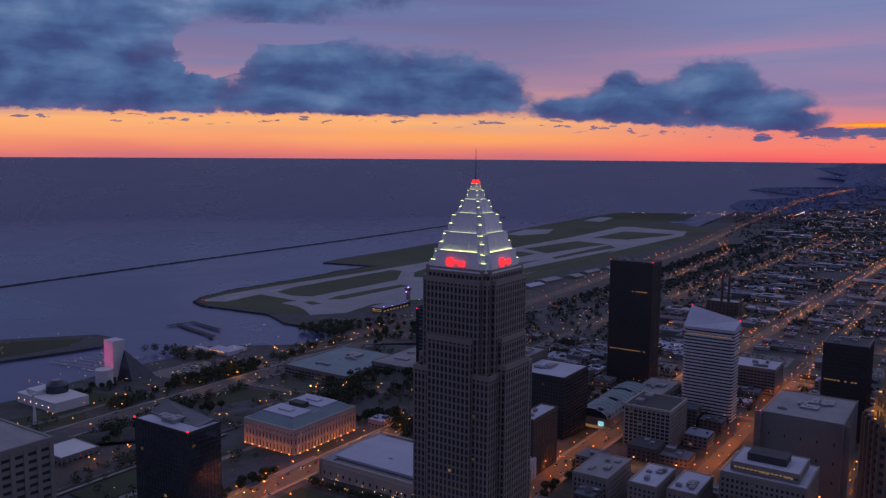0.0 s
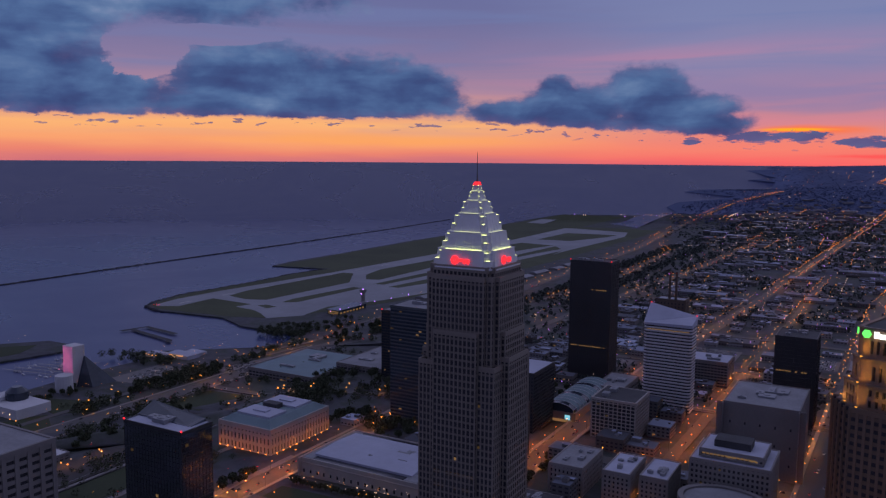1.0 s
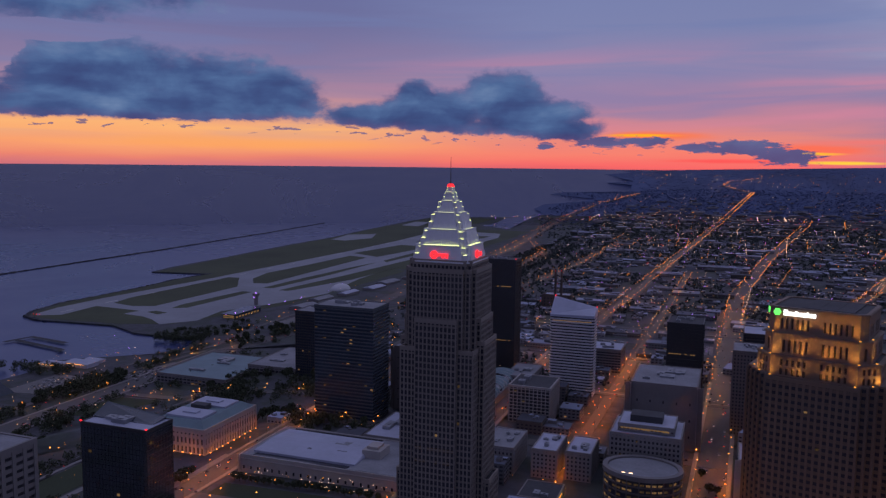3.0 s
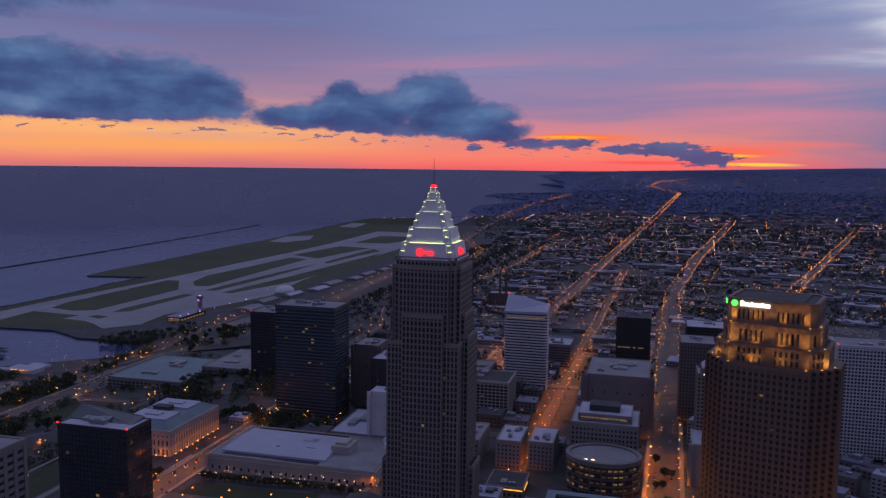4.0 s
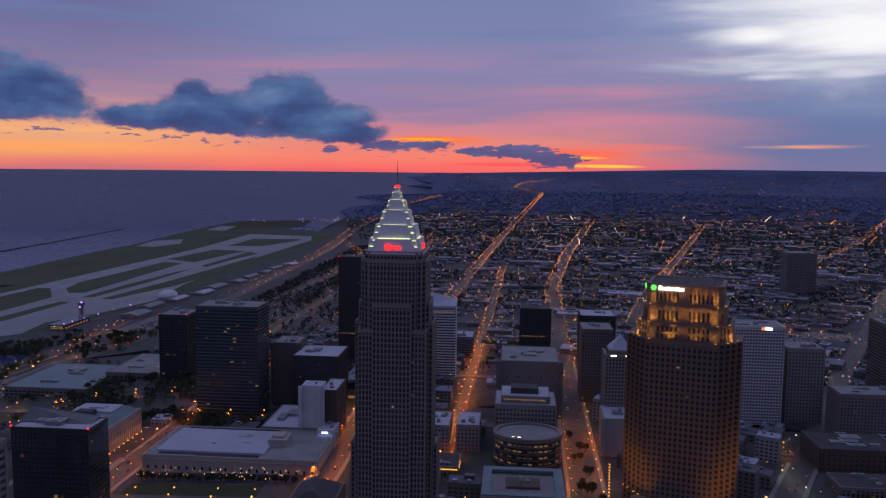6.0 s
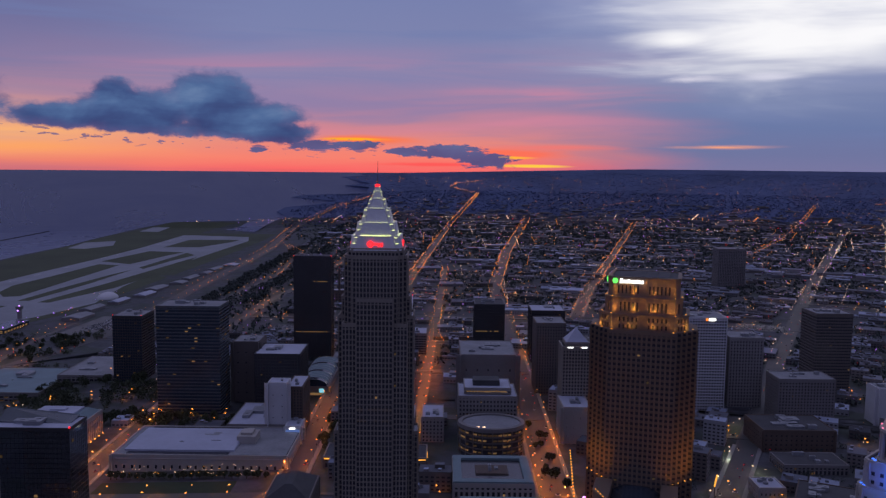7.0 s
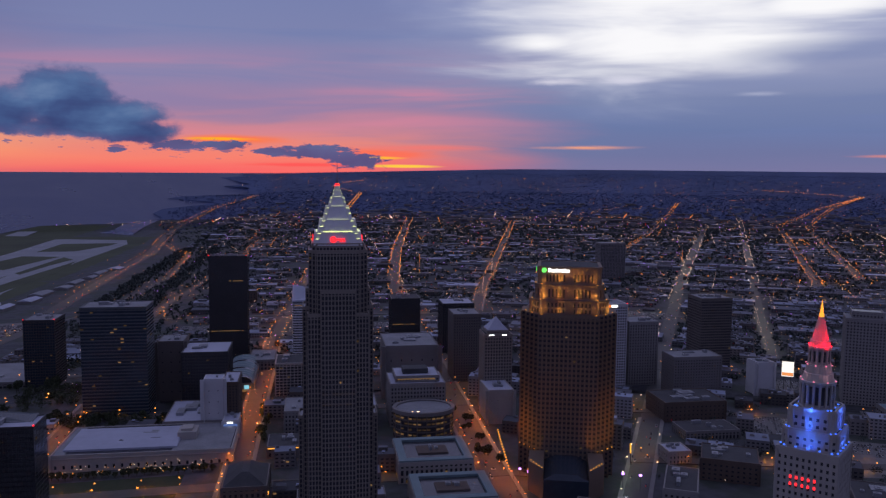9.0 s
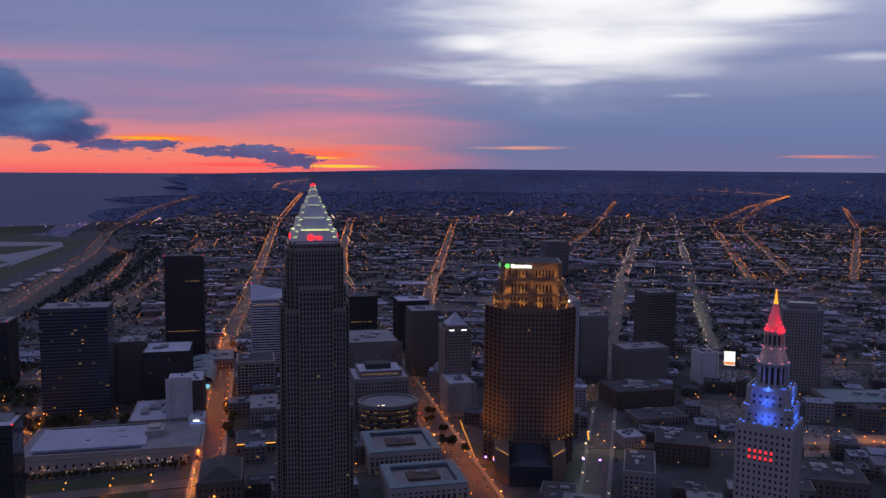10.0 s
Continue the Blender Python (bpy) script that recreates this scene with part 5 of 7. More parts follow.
office("hotel_wing", -338, -322, 622, 668, 52, "brown brick hotel wing with narrow windows", 3.2, 3.0, 1.6, 1.4, DARK_GLASS, BROWN, seed=50, roof=ROOF_PALE, plant=2)
office("hotel_podium", -398, -335, 612, 690, 14, "low pale hotel podium with roof machines", 4.5, 5.0, 2.8, 2.4, DARK_GLASS, TAN, seed=51, roof=ROOF_PALE, plant=7)
office("signed_podium", -335, -320, 596, 622, 18, "low white block with a lit blue display wall", 6.0, 5.0, 4.0, 3.0, DARK_GLASS, WHITE_PAINT, seed=52, roof=ROOF_PALE, plant=2)
office("white_grid_tower", 88, 157, 728, 765, 111, "white concrete grid tower with red roof edge lamps", 3.5, 3.2, 1.0, 1.4, DARK_GLASS, WHITE_PAINT, seed=53, plant=4, red=True, lit=5)
office("stone_tower", 168, 207, 745, 785, 84, "grey stone office tower beside the white one", 3.8, 3.6, 1.9, 1.8, DARK_GLASS, LIMESTONE, seed=54, lit=5)
office("strip_tower", 290, 335, 790, 832, 106, "dark grey tower with strip windows", 3.8, 3.0, 0.4, 1.7, DARK_GLASS, GRANITE_LOW, seed=55, lit=6, plant=3)
office("brick_hotel", 200, 262, 676, 712, 52, "tan brick block with lit window columns", 3.6, 3.4, 1.8, 1.8, DARK_GLASS, TAN, seed=56, lit=16)
office("far_slab", 480, 545, 1725, 1765, 95, "pale slab tower far off with green lamp", 3.6, 4.0, 1.4, 1.6, DARK_GLASS, TAN, seed=57, plant=2)
LOW_BLACK = office("low_black_tower", -132, -92, 880, 925, 98, "black glass tower with one lit floor", 3.9, 3.0, 0.5, 1.2, BLACK, BLACK, seed=58, lit=14, roof=ROOF_DARK)
office("brown_slab", -46, 2, 960, 1010, 76, "dark brown glass slab with pale roof", 3.9, 3.0, 0.6, 1.5, DARK_GLASS, BLACK, seed=59, roof=ROOF_PALE, lit=5)
office("leader_block", -58, -22, 792, 836, 90, "dark stone office block beside the avenue", 3.8, 3.4, 1.8, 1.7, DARK_GLASS, GRANITE_LOW, seed=60, roof=ROOF_GREY, lit=5)
office("white_low_block", -50, -22, 606, 650, 38, "white plastered block with pale flat roof", 9.0, 8.0, 6.8, 7.0, DARK_GLASS, WHITE_STONE, seed=61, roof=ROOF_PALE)
office("small_stone_block", -272, -243, 598, 650, 25, "small stone office with a white penthouse", 4.0, 3.6, 2.0, 1.8, DARK_GLASS, LIMESTONE, seed=62, roof=ROOF_GREY, lit=3)
office("twin_block", -226, -204, 602, 648, 26, "pale stone block, one of a pair round a court", 3.8, 3.6, 2.0, 1.8, DARK_GLASS, LIMESTONE, seed=63, roof=ROOF_PALE)
office("twin_block", -196, -174, 606, 650, 26, "pale stone block, one of a pair round a court", 3.8, 3.6, 2.0, 1.8, DARK_GLASS, LIMESTONE, seed=64, roof=ROOF_PALE)
office("strip_block", -252, -200, 1000, 1045, 32, "pale concrete block with strip windows", 3.6, 4.0, 0.6, 1.7, DARK_GLASS, TAN, seed=65, roof=ROOF_PALE)
office("arcade_block", -330, -296, 884, 950, 14, "low block behind the slant-roof tower", 4.5, 5.0, 2.0, 1.8, DARK_GLASS, TAN, seed=66)
office("dark_block", -612, -574, 850, 896, 82, "dark glass tower with red roof lamps", 3.8, 3.2, 0.6, 1.4, BLUE_GLASS, BLACK, seed=67, red=True, lit=30)
office("grey_slab", -428, -398, 756, 796, 70, "plain dark grey slab behind the federal tower", 12.0, 9.0, 8.0, 10.8, DARK_GLASS, GRANITE_LOW, seed=68)
EDGE = office("edge_tower", 405, 452, 616, 656, 106, "grey-green tower with stepped top", 3.8, 3.6, 1.9, 1.8, DARK_GLASS, LIMESTONE, seed=69, turn=-30)
facade(EDGE, rect(17.0, 14.0), 107.3, 115.0, 3.8, 3.6, 1.9, 1.8, DARK_GLASS, LIMESTONE, None, 0.4, back=False)
office("garage", -800, -690, 800, 928, -9, "long low hall with a pale green flat roof", 5.0, 6.0, 1.2, 1.8, DARK_GLASS, TAN, seed=70, roof=COPPER, lit=10)
office("garage", -690, -605, 855, 965, 0, "low hall with a pale flat roof", 5.0, 6.0, 1.2, 1.8, DARK_GLASS, TAN, seed=71, roof=ROOF_GREY)
GOLD_A = office("gold_band_house", -286, -248, 529, 566, 11, "low dark-roofed block with a glowing golden eave", 5.0, 5.0, 2.5, 2.2, DARK_GLASS, TAN, seed=72, roof=ROOF_DARK)
GOLD_B = office("gold_band_house", -222, -190, 534, 570, 9, "small dark-roofed house with golden eave lights", 4.5, 4.5, 2.3, 2.0, DARK_GLASS, TAN, seed=83, roof=ROOF_DARK, plant=2)
for house, hx, hy, h in ((GOLD_A, 19.0, 18.5, 11.6), (GOLD_B, 16.0, 18.0, 9.4)):
    box_part("eave_light", house, GOLD_FLOOD, -hx, hx, -hy - 1.1, -hy - 0.7, h - 1.3, h - 0.5, "golden strip of eave lights")
    box_part("eave_light", house, GOLD_FLOOD, hx + 0.7, hx + 1.1, -hy, hy * 0.2, h - 1.3, h - 0.5, "golden strip of eave lights")


def lit_row(ob, y, z, x0, x1, k, rnd):
    """A storey with the lights on: a run of dim strip windows."""
    for i in range(k):
        if rnd.random() < 0.8:
            w = (x1 - x0) / k
            box_part("lit_window", ob, WINDOW_WARM, x0 + i * w, x0 + (i + 0.72) * w, y - 0.1, y, z, z + 1.3)


rows = random.Random(14)
lit_row(BLACK_TOWER, -16.4, 44.0, -24, 22, 16, rows)
lit_row(BLACK_TOWER, -16.4, 118.0, 2, 22, 7, rows)
lit_row(LOW_BLACK, -22.9, 62.0, -18, 16, 11, rows)
# the bank's set-back upper storeys and dark roof house
facade(BANK, rect(24.0, 19.0), 49.0, 55.0, 6.0, 3.4, 1.4, 1.6, DARK_GLASS, LIMESTONE, None, 0.4, 14, rows, back=False)
box_part("roof", BANK, ROOF_PALE, -23.6, 23.6, -18.6, 18.6, 54.9, 55.3)
box_part("roof_house", BANK, ROOF_DARK, -15, 13, -9, 9, 55.3, 61.0, "dark roof machine house")
lit_row(BANK, -19.5, 51.4, -22, 22, 15, rows)


def peaked_tower():
    rnd = random.Random(73)
    ob = thing("peaked_tower", -30, 664, -2.0, "office tower with a pale pyramid roof and bright roof lamps", "building")
    facade(ob, rect(16, 15), 0.0, 94.0, 3.8, 3.2, 1.4, 1.5, DARK_GLASS, GRANITE, None, 0.4, 6, rnd)
    facade(ob, rect(12, 12), 94.0, 98.0, 4.0, 3.6, 1.7, 1.5, DARK_GLASS, GRANITE, None, 0.4)
    bm = bmesh.new()
    prism(bm, rect(12.6, 12.6), 98.0, 102.0, rect(9.0, 9.0))
    prism(bm, rect(9.0, 9.0), 102.0, 112.5, rect(0.5, 0.5))
    part("pyramid_roof", bm, ROOF_PALE, ob, "pale metal pyramid roof")
    for x in (-11, 4):
        box_part("roof_lamp", ob, WHITE_SIGN, x, x + 6, -15.8, -15.5, 93.0, 94.2)


peaked_tower()


def gable_house():
    ob = thing("gable_hall", -298, 432, -2.0, "dark stone hall with a slate hipped roof", "building")
    facade(ob, rect(18, 26), 0.0, 22.0, 5.5, 4.5, 2.4, 2.2, DARK_GLASS, GRANITE_LOW, None, 0.5)
    bm = bmesh.new()
    prism(bm, rect(18.6, 26.6), 22.0, 31.0, rect(3, 14))
    part("roof", bm, ROOF_DARK, ob, "dark slate hipped roof")
    box_part("eave_lamp", ob, ORANGE_FLOOD, 18.7, 18.9, -20, -12, 12.0, 12.4)


gable_house()

office("store_block", 150, 222, 588, 640, 22, "dark brown store block with a pale roof edge", 5.0, 5.0, 3.4, 3.0, DARK_GLASS, BROWN, seed=74, roof=ROOF_DARK, plant=6)
office("arcade_hall", 146, 206, 526, 560, 9, "low hall with a row of lit shop windows", 4.5, 4.0, 1.6, 1.2, DARK_GLASS, TAN, seed=75, roof=ROOF_DARK, lit=12)
office("pavilion", 98, 120, 462, 486, 12, "small white pavilion by the avenue", 4.0, 4.0, 2.4, 2.0, DARK_GLASS, WHITE_STONE, seed=76, roof=ROOF_PALE, lit=2)
office("white_slab", 312, 334, 678, 700, 42, "plain white slab block", 12.0, 8.0, 7.4, 11.0, DARK_GLASS, WHITE_PAINT, seed=77)
office("corner_store", 48, 74, 330, 384, 28, "pale stepped corner block beside the diagonal avenue", 4.2, 4.2, 2.4, 2.0, DARK_GLASS, LIMESTONE, seed=78, roof=ROOF_DARK, turn=-27, lit=6)
office("dark_store", 118, 168, 408, 452, 20, "dark low block with machine-covered roof", 4.6, 5.0, 3.0, 2.4, DARK_GLASS, BROWN, seed=79, roof=ROOF_DARK, plant=8, turn=-27)
office("dark_store", 200, 256, 300, 350, 18, "dark low block with machine-covered roof", 4.6, 5.0, 3.0, 2.4, DARK_GLASS, GRANITE_LOW, seed=80, roof=ROOF_DARK, plant=8, turn=-27)
office("parking_hall", 392, 476, 505, 562, 17, "broad low hall with a pale green roof and lit storey", 5.0, 5.5, 1.4, 2.2, DARK_GLASS, TAN, seed=82, roof=COPPER, plant=3, turn=-15, lit=16)
office("rail_station", -776, -734, 430, 470, -13, "low railway station with two white roofs", 4.0, 6.0, 2.0, 1.6, DARK_GLASS, TAN, seed=81, roof=WHITE_PAINT, plant=0)


def hotel_fin():
    ob = thing("roof_fin", -470, 366, 95.4, "tilted glass screen wall on the mirror-glass tower", "screen")
    bm = bmesh.new()
    prism(bm, rect(26, 7), 0.0, [1.5, 0.6, 2.6, 8.0])
    part("screen", bm, MIRROR_GLASS, ob)
    bm = bmesh.new()
    prism(bm, rect(26.4, 7.4), [1.5, 0.6, 2.6, 8.0], [1.9, 1.0, 3.0, 8.4])
    part("coping", bm, BLUE_GLASS, ob)
    for x in (-26.2, 25.6):
        box_part("edge_strip", ob, ROOF_PALE, x, x + 0.6, -7.6, -6.9, 0.0, 2.0 if x < 0 else 1.2)


hotel_fin()


def billboard():
    ob = thing("billboard", 350, 672, 0.0, "bright white and orange lit billboard on posts", "billboard", -30)
    for x in (-4, 4):
        box_part("post", ob, POLE, x - 0.4, x + 0.4, 0.4, 1.0, 0, 26)
    box_part("panel", ob, glow("billboard_face", (1.0, 0.95, 0.9), 1.1), -7, 7, -0.3, 0.3, 25, 44)
    box_part("stripe", ob, glow("billboard_stripe", (1.0, 0.35, 0.12), 0.9), -6.6, 6.6, -0.45, -0.31, 26, 30)


billboard()


def parked_car(x, y, turn, paint, rnd):
    ob = thing("car", x, y, ground_z(x, y) + 0.15, "car on the lit street with red tail lamps", "car", turn, "cars")
    bm = bmesh.new()
    prism(bm, rect(0.9, 2.3, 0.3), 0.35, 0.95, rect(0.86, 2.2, 0.3))
    part("body", bm, paint, ob)
    bm = bmesh.new()
    prism(bm, rect(0.8, 1.3, 0.1, 0, -0.2), 0.95, 1.5, rect(0.66, 0.85, 0.1, 0, -0.2))
    part("cabin", bm, DARK_GLASS, ob)
    for sx in (-0.6, 0.6):
        box_part("tail_lamp", ob, RED_LAMP, sx - 0.22, sx + 0.22, -2.36, -2.28, 0.6, 0.85)
        for sy in (-1.4, 1.4):
            bm = bmesh.new()
            prism(bm, round_ring(0.34, 10), -0.11, 0.11)
            part("wheel", bm, BLACK, ob, at=pose(sx * 1.4, sy, 0.34, 0, 90, 0))


def cars():
    rnd = random.Random(55)
    paints = [material("car_paint", c, 0.35, vary=0.1, bump=0) for c in ((0.4, 0.4, 0.42), (0.05, 0.05, 0.06), (0.25, 0.05, 0.05), (0.08, 0.1, 0.2))]
    for _ in range(16):
        y = rnd.uniform(440, 1000)
        parked_car(-72 + rnd.choice((-9, -5, 5, 9)), y, rnd.choice((0, 180)), rnd.choice(paints), rnd)
    for _ in range(10):
        parked_car(-309 + rnd.choice((-5, 5)), rnd.uniform(470, 1050), rnd.choice((0, 180)), rnd.choice(paints), rnd)
    for _ in range(8):
        parked_car(-505 + rnd.choice((-5, 5)), rnd.uniform(420, 720), rnd.choice((0, 180)), rnd.choice(paints), rnd)


cars()


def display_walls():
    ob = thing("display_wall", -327, 595.4, 0.0, "lit blue display wall with a white sign bar", "sign")
    box_part("panel", ob, glow("blue_display", (0.25, 0.4, 1.0), 0.35), -7.5, 7.5, -0.4, 0.0, 3, 15)
    box_part("bar", ob, WHITE_SIGN, -4, 2, -0.6, -0.41, 15.5, 17)
    box_part("bar", ob, glow("orange_display", (1.0, 0.4, 0.1), 2.0), 6.4, 7.4, -0.6, -0.41, 2, 11)
    ob = thing("roof_sign", 140, 727.2, 104.6, "white bars and an orange mark of a roof sign", "sign")
    box_part("mark", ob, glow("sign_mark_orange", (1.0, 0.25, 0.03), 1.4), -8, -5.4, -0.3, 0.0, 3, 6)
    for i in range(3):
        box_part("bar", ob, WHITE_SIGN, -4.2 + i * 2.7, -2.2 + i * 2.7, -0.3, 0.0, 3, 6)
    for x0, x1, y0, y1, z, n_lamp, m, nm in ((-50, -63, 558, 452, 9.0, 16, GOLD_FLOOD, "golden lamp row on a facade"), (62, 74, 470, 500, 10.0, 8, GOLD_FLOOD, "golden lamp row on a facade")):
        ob = thing("lamp_row", x0, y0, 0.0, nm, "lamps")
        box_part("rail", ob, BLACK, -0.3, 0.3, -0.3, 0.3, 0.0, z)
        for i in range(n_lamp):
            f = i / (n_lamp - 1)
            x, y = (x1 - x0) * f, (y1 - y0) * f
            box_part("lamp", ob, m, x - 0.5, x + 0.5, y - 0.5, y + 0.5, z - f * 2, z + 0.9 - f * 2)
    # violet lamps by the amber tower
    for x, y in ((-58, 432), (-52, 424), (44, 402), (30, 408)):
        ob = thing("plaza_lamp", x, y, 0.0, "tall plaza lamp with a violet glow", "lamp")
        box_part("pole", ob, POLE, -0.15, 0.15, -0.15, 0.15, 0, 14)
        box_part("lamp_head", ob, PURPLE, -0.9, 0.9, -0.9, 0.9, 14, 15.2)


display_walls()


def glass_vault():
    """Barrel-vaulted shopping arcade."""
    ob = thing("shopping_arcade", -337, 845, -3.0, "long glass-vaulted shopping arcade with pale ribs", "building", 0)
    box_part("wall", ob, TAN, -20, 20, -62, 62, 0, 12)
    for k in range(12):
        y0 = -62 + k * 10.3
        bm = bmesh.new()
        arc = [(18 * math.cos(math.pi * i / 10), 12 + 9 * math.sin(math.pi * i / 10)) for i in range(11)]
        a = [bm.verts.new((x, y0 + 0.3, z)) for x, z in arc]
        b = [bm.verts.new((x, y0 + 10.0, z)) for x, z in arc]
        for i in range(10):
            bm.faces.new((a[i], a[i + 1], b[i + 1], b[i]))
        bm.faces.new(a)
        bm.faces.new(b[::-1])
        part("vault_bay", bm, COPPER if k % 4 else BLUE_GLASS, ob)
        bm = bmesh.new()
        for i in range(10):
            (xa, za), (xb, zb) = arc[i], arc[i + 1]
            q = [bm.verts.new((x * s, y, 12 + (z - 12) * s)) for y in (y0 - 0.2, y0 + 0.3) for x, z, s in ((xa, za, 1.0), (xb, zb, 1.0), (xb, zb, 1.03), (xa, za, 1.03))]
            for f in ((0, 1, 2, 3), (4, 5, 6, 7), (3, 2, 6, 7)):
                bm.faces.new([q[j] for j in f])
        bmesh.ops.recalc_face_normals(bm, faces=bm.faces)
        part("rib", bm, WHITE_PAINT, ob)
    box_part("screen", ob, glow("cyan_screen", (0.3, 0.8, 1.0), 0.7), 8, 14, -62.5, -62.1, 4, 9)
    box_part("entrance_light", ob, WINDOW_WARM, -8, 18, -62.4, -62.1, 0.8, 3.6)


glass_vault()


def chimney_plant():
    ob = thing("power_house", -387, 1485, 0.0, "dark brick power house with two tall chimneys", "building")
    facade(ob, rect(26, 18), 0.0, 24.0, 6.0, 6.5, 4.0, 3.0, DARK_GLASS, BROWN, None, 0.4, back=False)
    for x in (-6, 6):
        bm = bmesh.new()
        prism(bm, round_ring(2.6, 14, cx=x), 24.0, 72.0, round_ring(1.9, 14, cx=x))
        prism(bm, round_ring(2.2, 14, cx=x), 72.0, 73.5)
        part("chimney", bm, BROWN, ob, "dark brick chimney")
        box_part("warning_lamp", ob, RED_LAMP, x - 0.4, x + 0.4, -2.6, -2.0, 70.5, 71.5)


chimney_plant()


# ---- harbour side ----
def harbour():
    ob = thing("rock_museum", -975, 655, -25.0, "white museum tower lit pink beside a dark glass tent", "museum")
    box_part("tower", ob, WHITE_PAINT, -10, 10, -9, 9, 0, 55, "white tower block lit pink")
    bm = bmesh.new()
    prism(bm, [(11, -6), (34, 2), (34, 40), (11, 28)], 0.0, 40.0, [(11.0, 7), (12, 7), (12, 8), (11.0, 8)])
    part("glass_tent", bm, BLUE_GLASS, ob, "dark glass pyramid")
    bm = bmesh.new()
    prism(bm, round_ring(11, 20, cx=14, cy=-26), 0.0, 22.0)
    part("drum", bm, WHITE_PAINT, ob)
    for x, y in ((-13, -14), (0, -16), (14, -14)):
        flood(ob, (1.0, 0.14, 0.34), 17000, x * 1.6, y - 14, 20.0, (x * 0.5, -6, 42.0), 1.0, 1.5)
        box_part("floodlight", ob, PINK_FLOOD, x - 0.7, x + 0.7, y, y + 0.8, 22.5, 23.3)
    ob = thing("science_hall", -940, 545, -25.0, "white science hall with a glazed drum", "museum")
    bm = bmesh.new()
    cuboid(bm, -42, 40, -22, 22, 0, 13)
    cuboid(bm, -30, -8, -16, 12, 13, 18)
    part("wall", bm, WHITE_PAINT, ob)
    bm = bmesh.new()
    prism(bm, round_ring(13, 24, cx=-4, cy=8), 13.0, 22.0)
    prism(bm, round_ring(13, 24, cx=-4, cy=8), 22.0, 28.0, round_ring(6, 24, cx=-4, cy=8))
    part("drum", bm, BLUE_GLASS, ob, "glass drum")
    for i in range(6):
        box_part("wall_lamp", ob, WARM_LED, -38 + i * 13, -37.2 + i * 13, -22.6, -22.2, 6, 6.8)
    mill = thing("wind_turbine", -880, 487, -25.0, "white wind turbine tower on the lawn", "turbine")
    bm = bmesh.new()
    prism(bm, round_ring(2.0, 12), 0, 36.0, round_ring(1.2, 12))
    part("tower", bm, WHITE_PAINT, mill)
    bm = bmesh.new()
    cuboid(bm, -1.2, 1.2, -2.0, 2.6, 36.0, 38.0)
    part("nacelle", bm, WHITE_PAINT, mill)
    rest = thing("harbour_restaurant", -980, 830, -25.0, "low waterside hall with glowing orange eaves", "building")
    for x, y, w, d, h in ((-20, -10, 18, 10, 6), (14, 6, 22, 12, 7), (16, 30, 14, 9, 5)):
        bm = bmesh.new()
        cuboid(bm, x - w, x + w, y - d, y + d, 0, h)
        prism(bm, rect(w + 0.8, d + 0.8, 0, x, y), h, h + 2.2, rect(w * 0.8, d * 0.3, 0, x, y))
        part("hall", bm, ROOF_PALE, rest)
        box_part("eave_lights", rest, ORANGE_FLOOD, x - w, x + w * 0.7, y - d - 1.1, y - d - 0.9, h - 0.9, h - 0.75)
    rnd = random.Random(77)
    for pts in ([(-1200, 912), (-1190, 960), (-1100, 945)], [(-1190, 930), (-1070, 905), (-1066, 892)]):
        ob = new("dock", strip_mesh("dock", pts, 9, 0.0, STONE_RUBBLE))
        tagged(ob, "dark floating dock on the lake", "dock", kind="structure")
    for i in range(26):
        x, y = -1128 + rnd.uniform(0, 80), 652 + rnd.uniform(0, 95)
        boat = thing("sailboat", x, y, LAKE, "small white moored boat with a bare mast", "boat", rnd.uniform(-10, 10) + 78, "boats")
        bm = bmesh.new()
        prism(bm, [(-1.2, -4), (1.2, -4), (1.5, 1), (0.1, 5), (-0.1, 5), (-1.5, 1)], -0.3, 1.2, [(-1.5, -4.2), (1.5, -4.2), (1.8, 1), (0.1, 5.6), (-0.1, 5.6), (-1.8, 1)])
        prism(bm, rect(0.9, 1.8, 0.2), 1.2, 1.9, rect(0.7, 1.4, 0.2))
        part("hull", bm, WHITE_PAINT, boat)
        box_part("mast", boat, WHITE_PAINT, -0.1, 0.1, 0.6, 0.8, 1.2, 11)
    for i in range(6):
        y0 = 655 + i * 15
        ob = new("dock", strip_mesh("dock", [(-1135 + i * 6, y0), (-1045, y0 + 18)], 2.2, -0.6, WHITE_STONE))
        tagged(ob, "narrow pale marina jetty", "dock", kind="structure")


harbour()


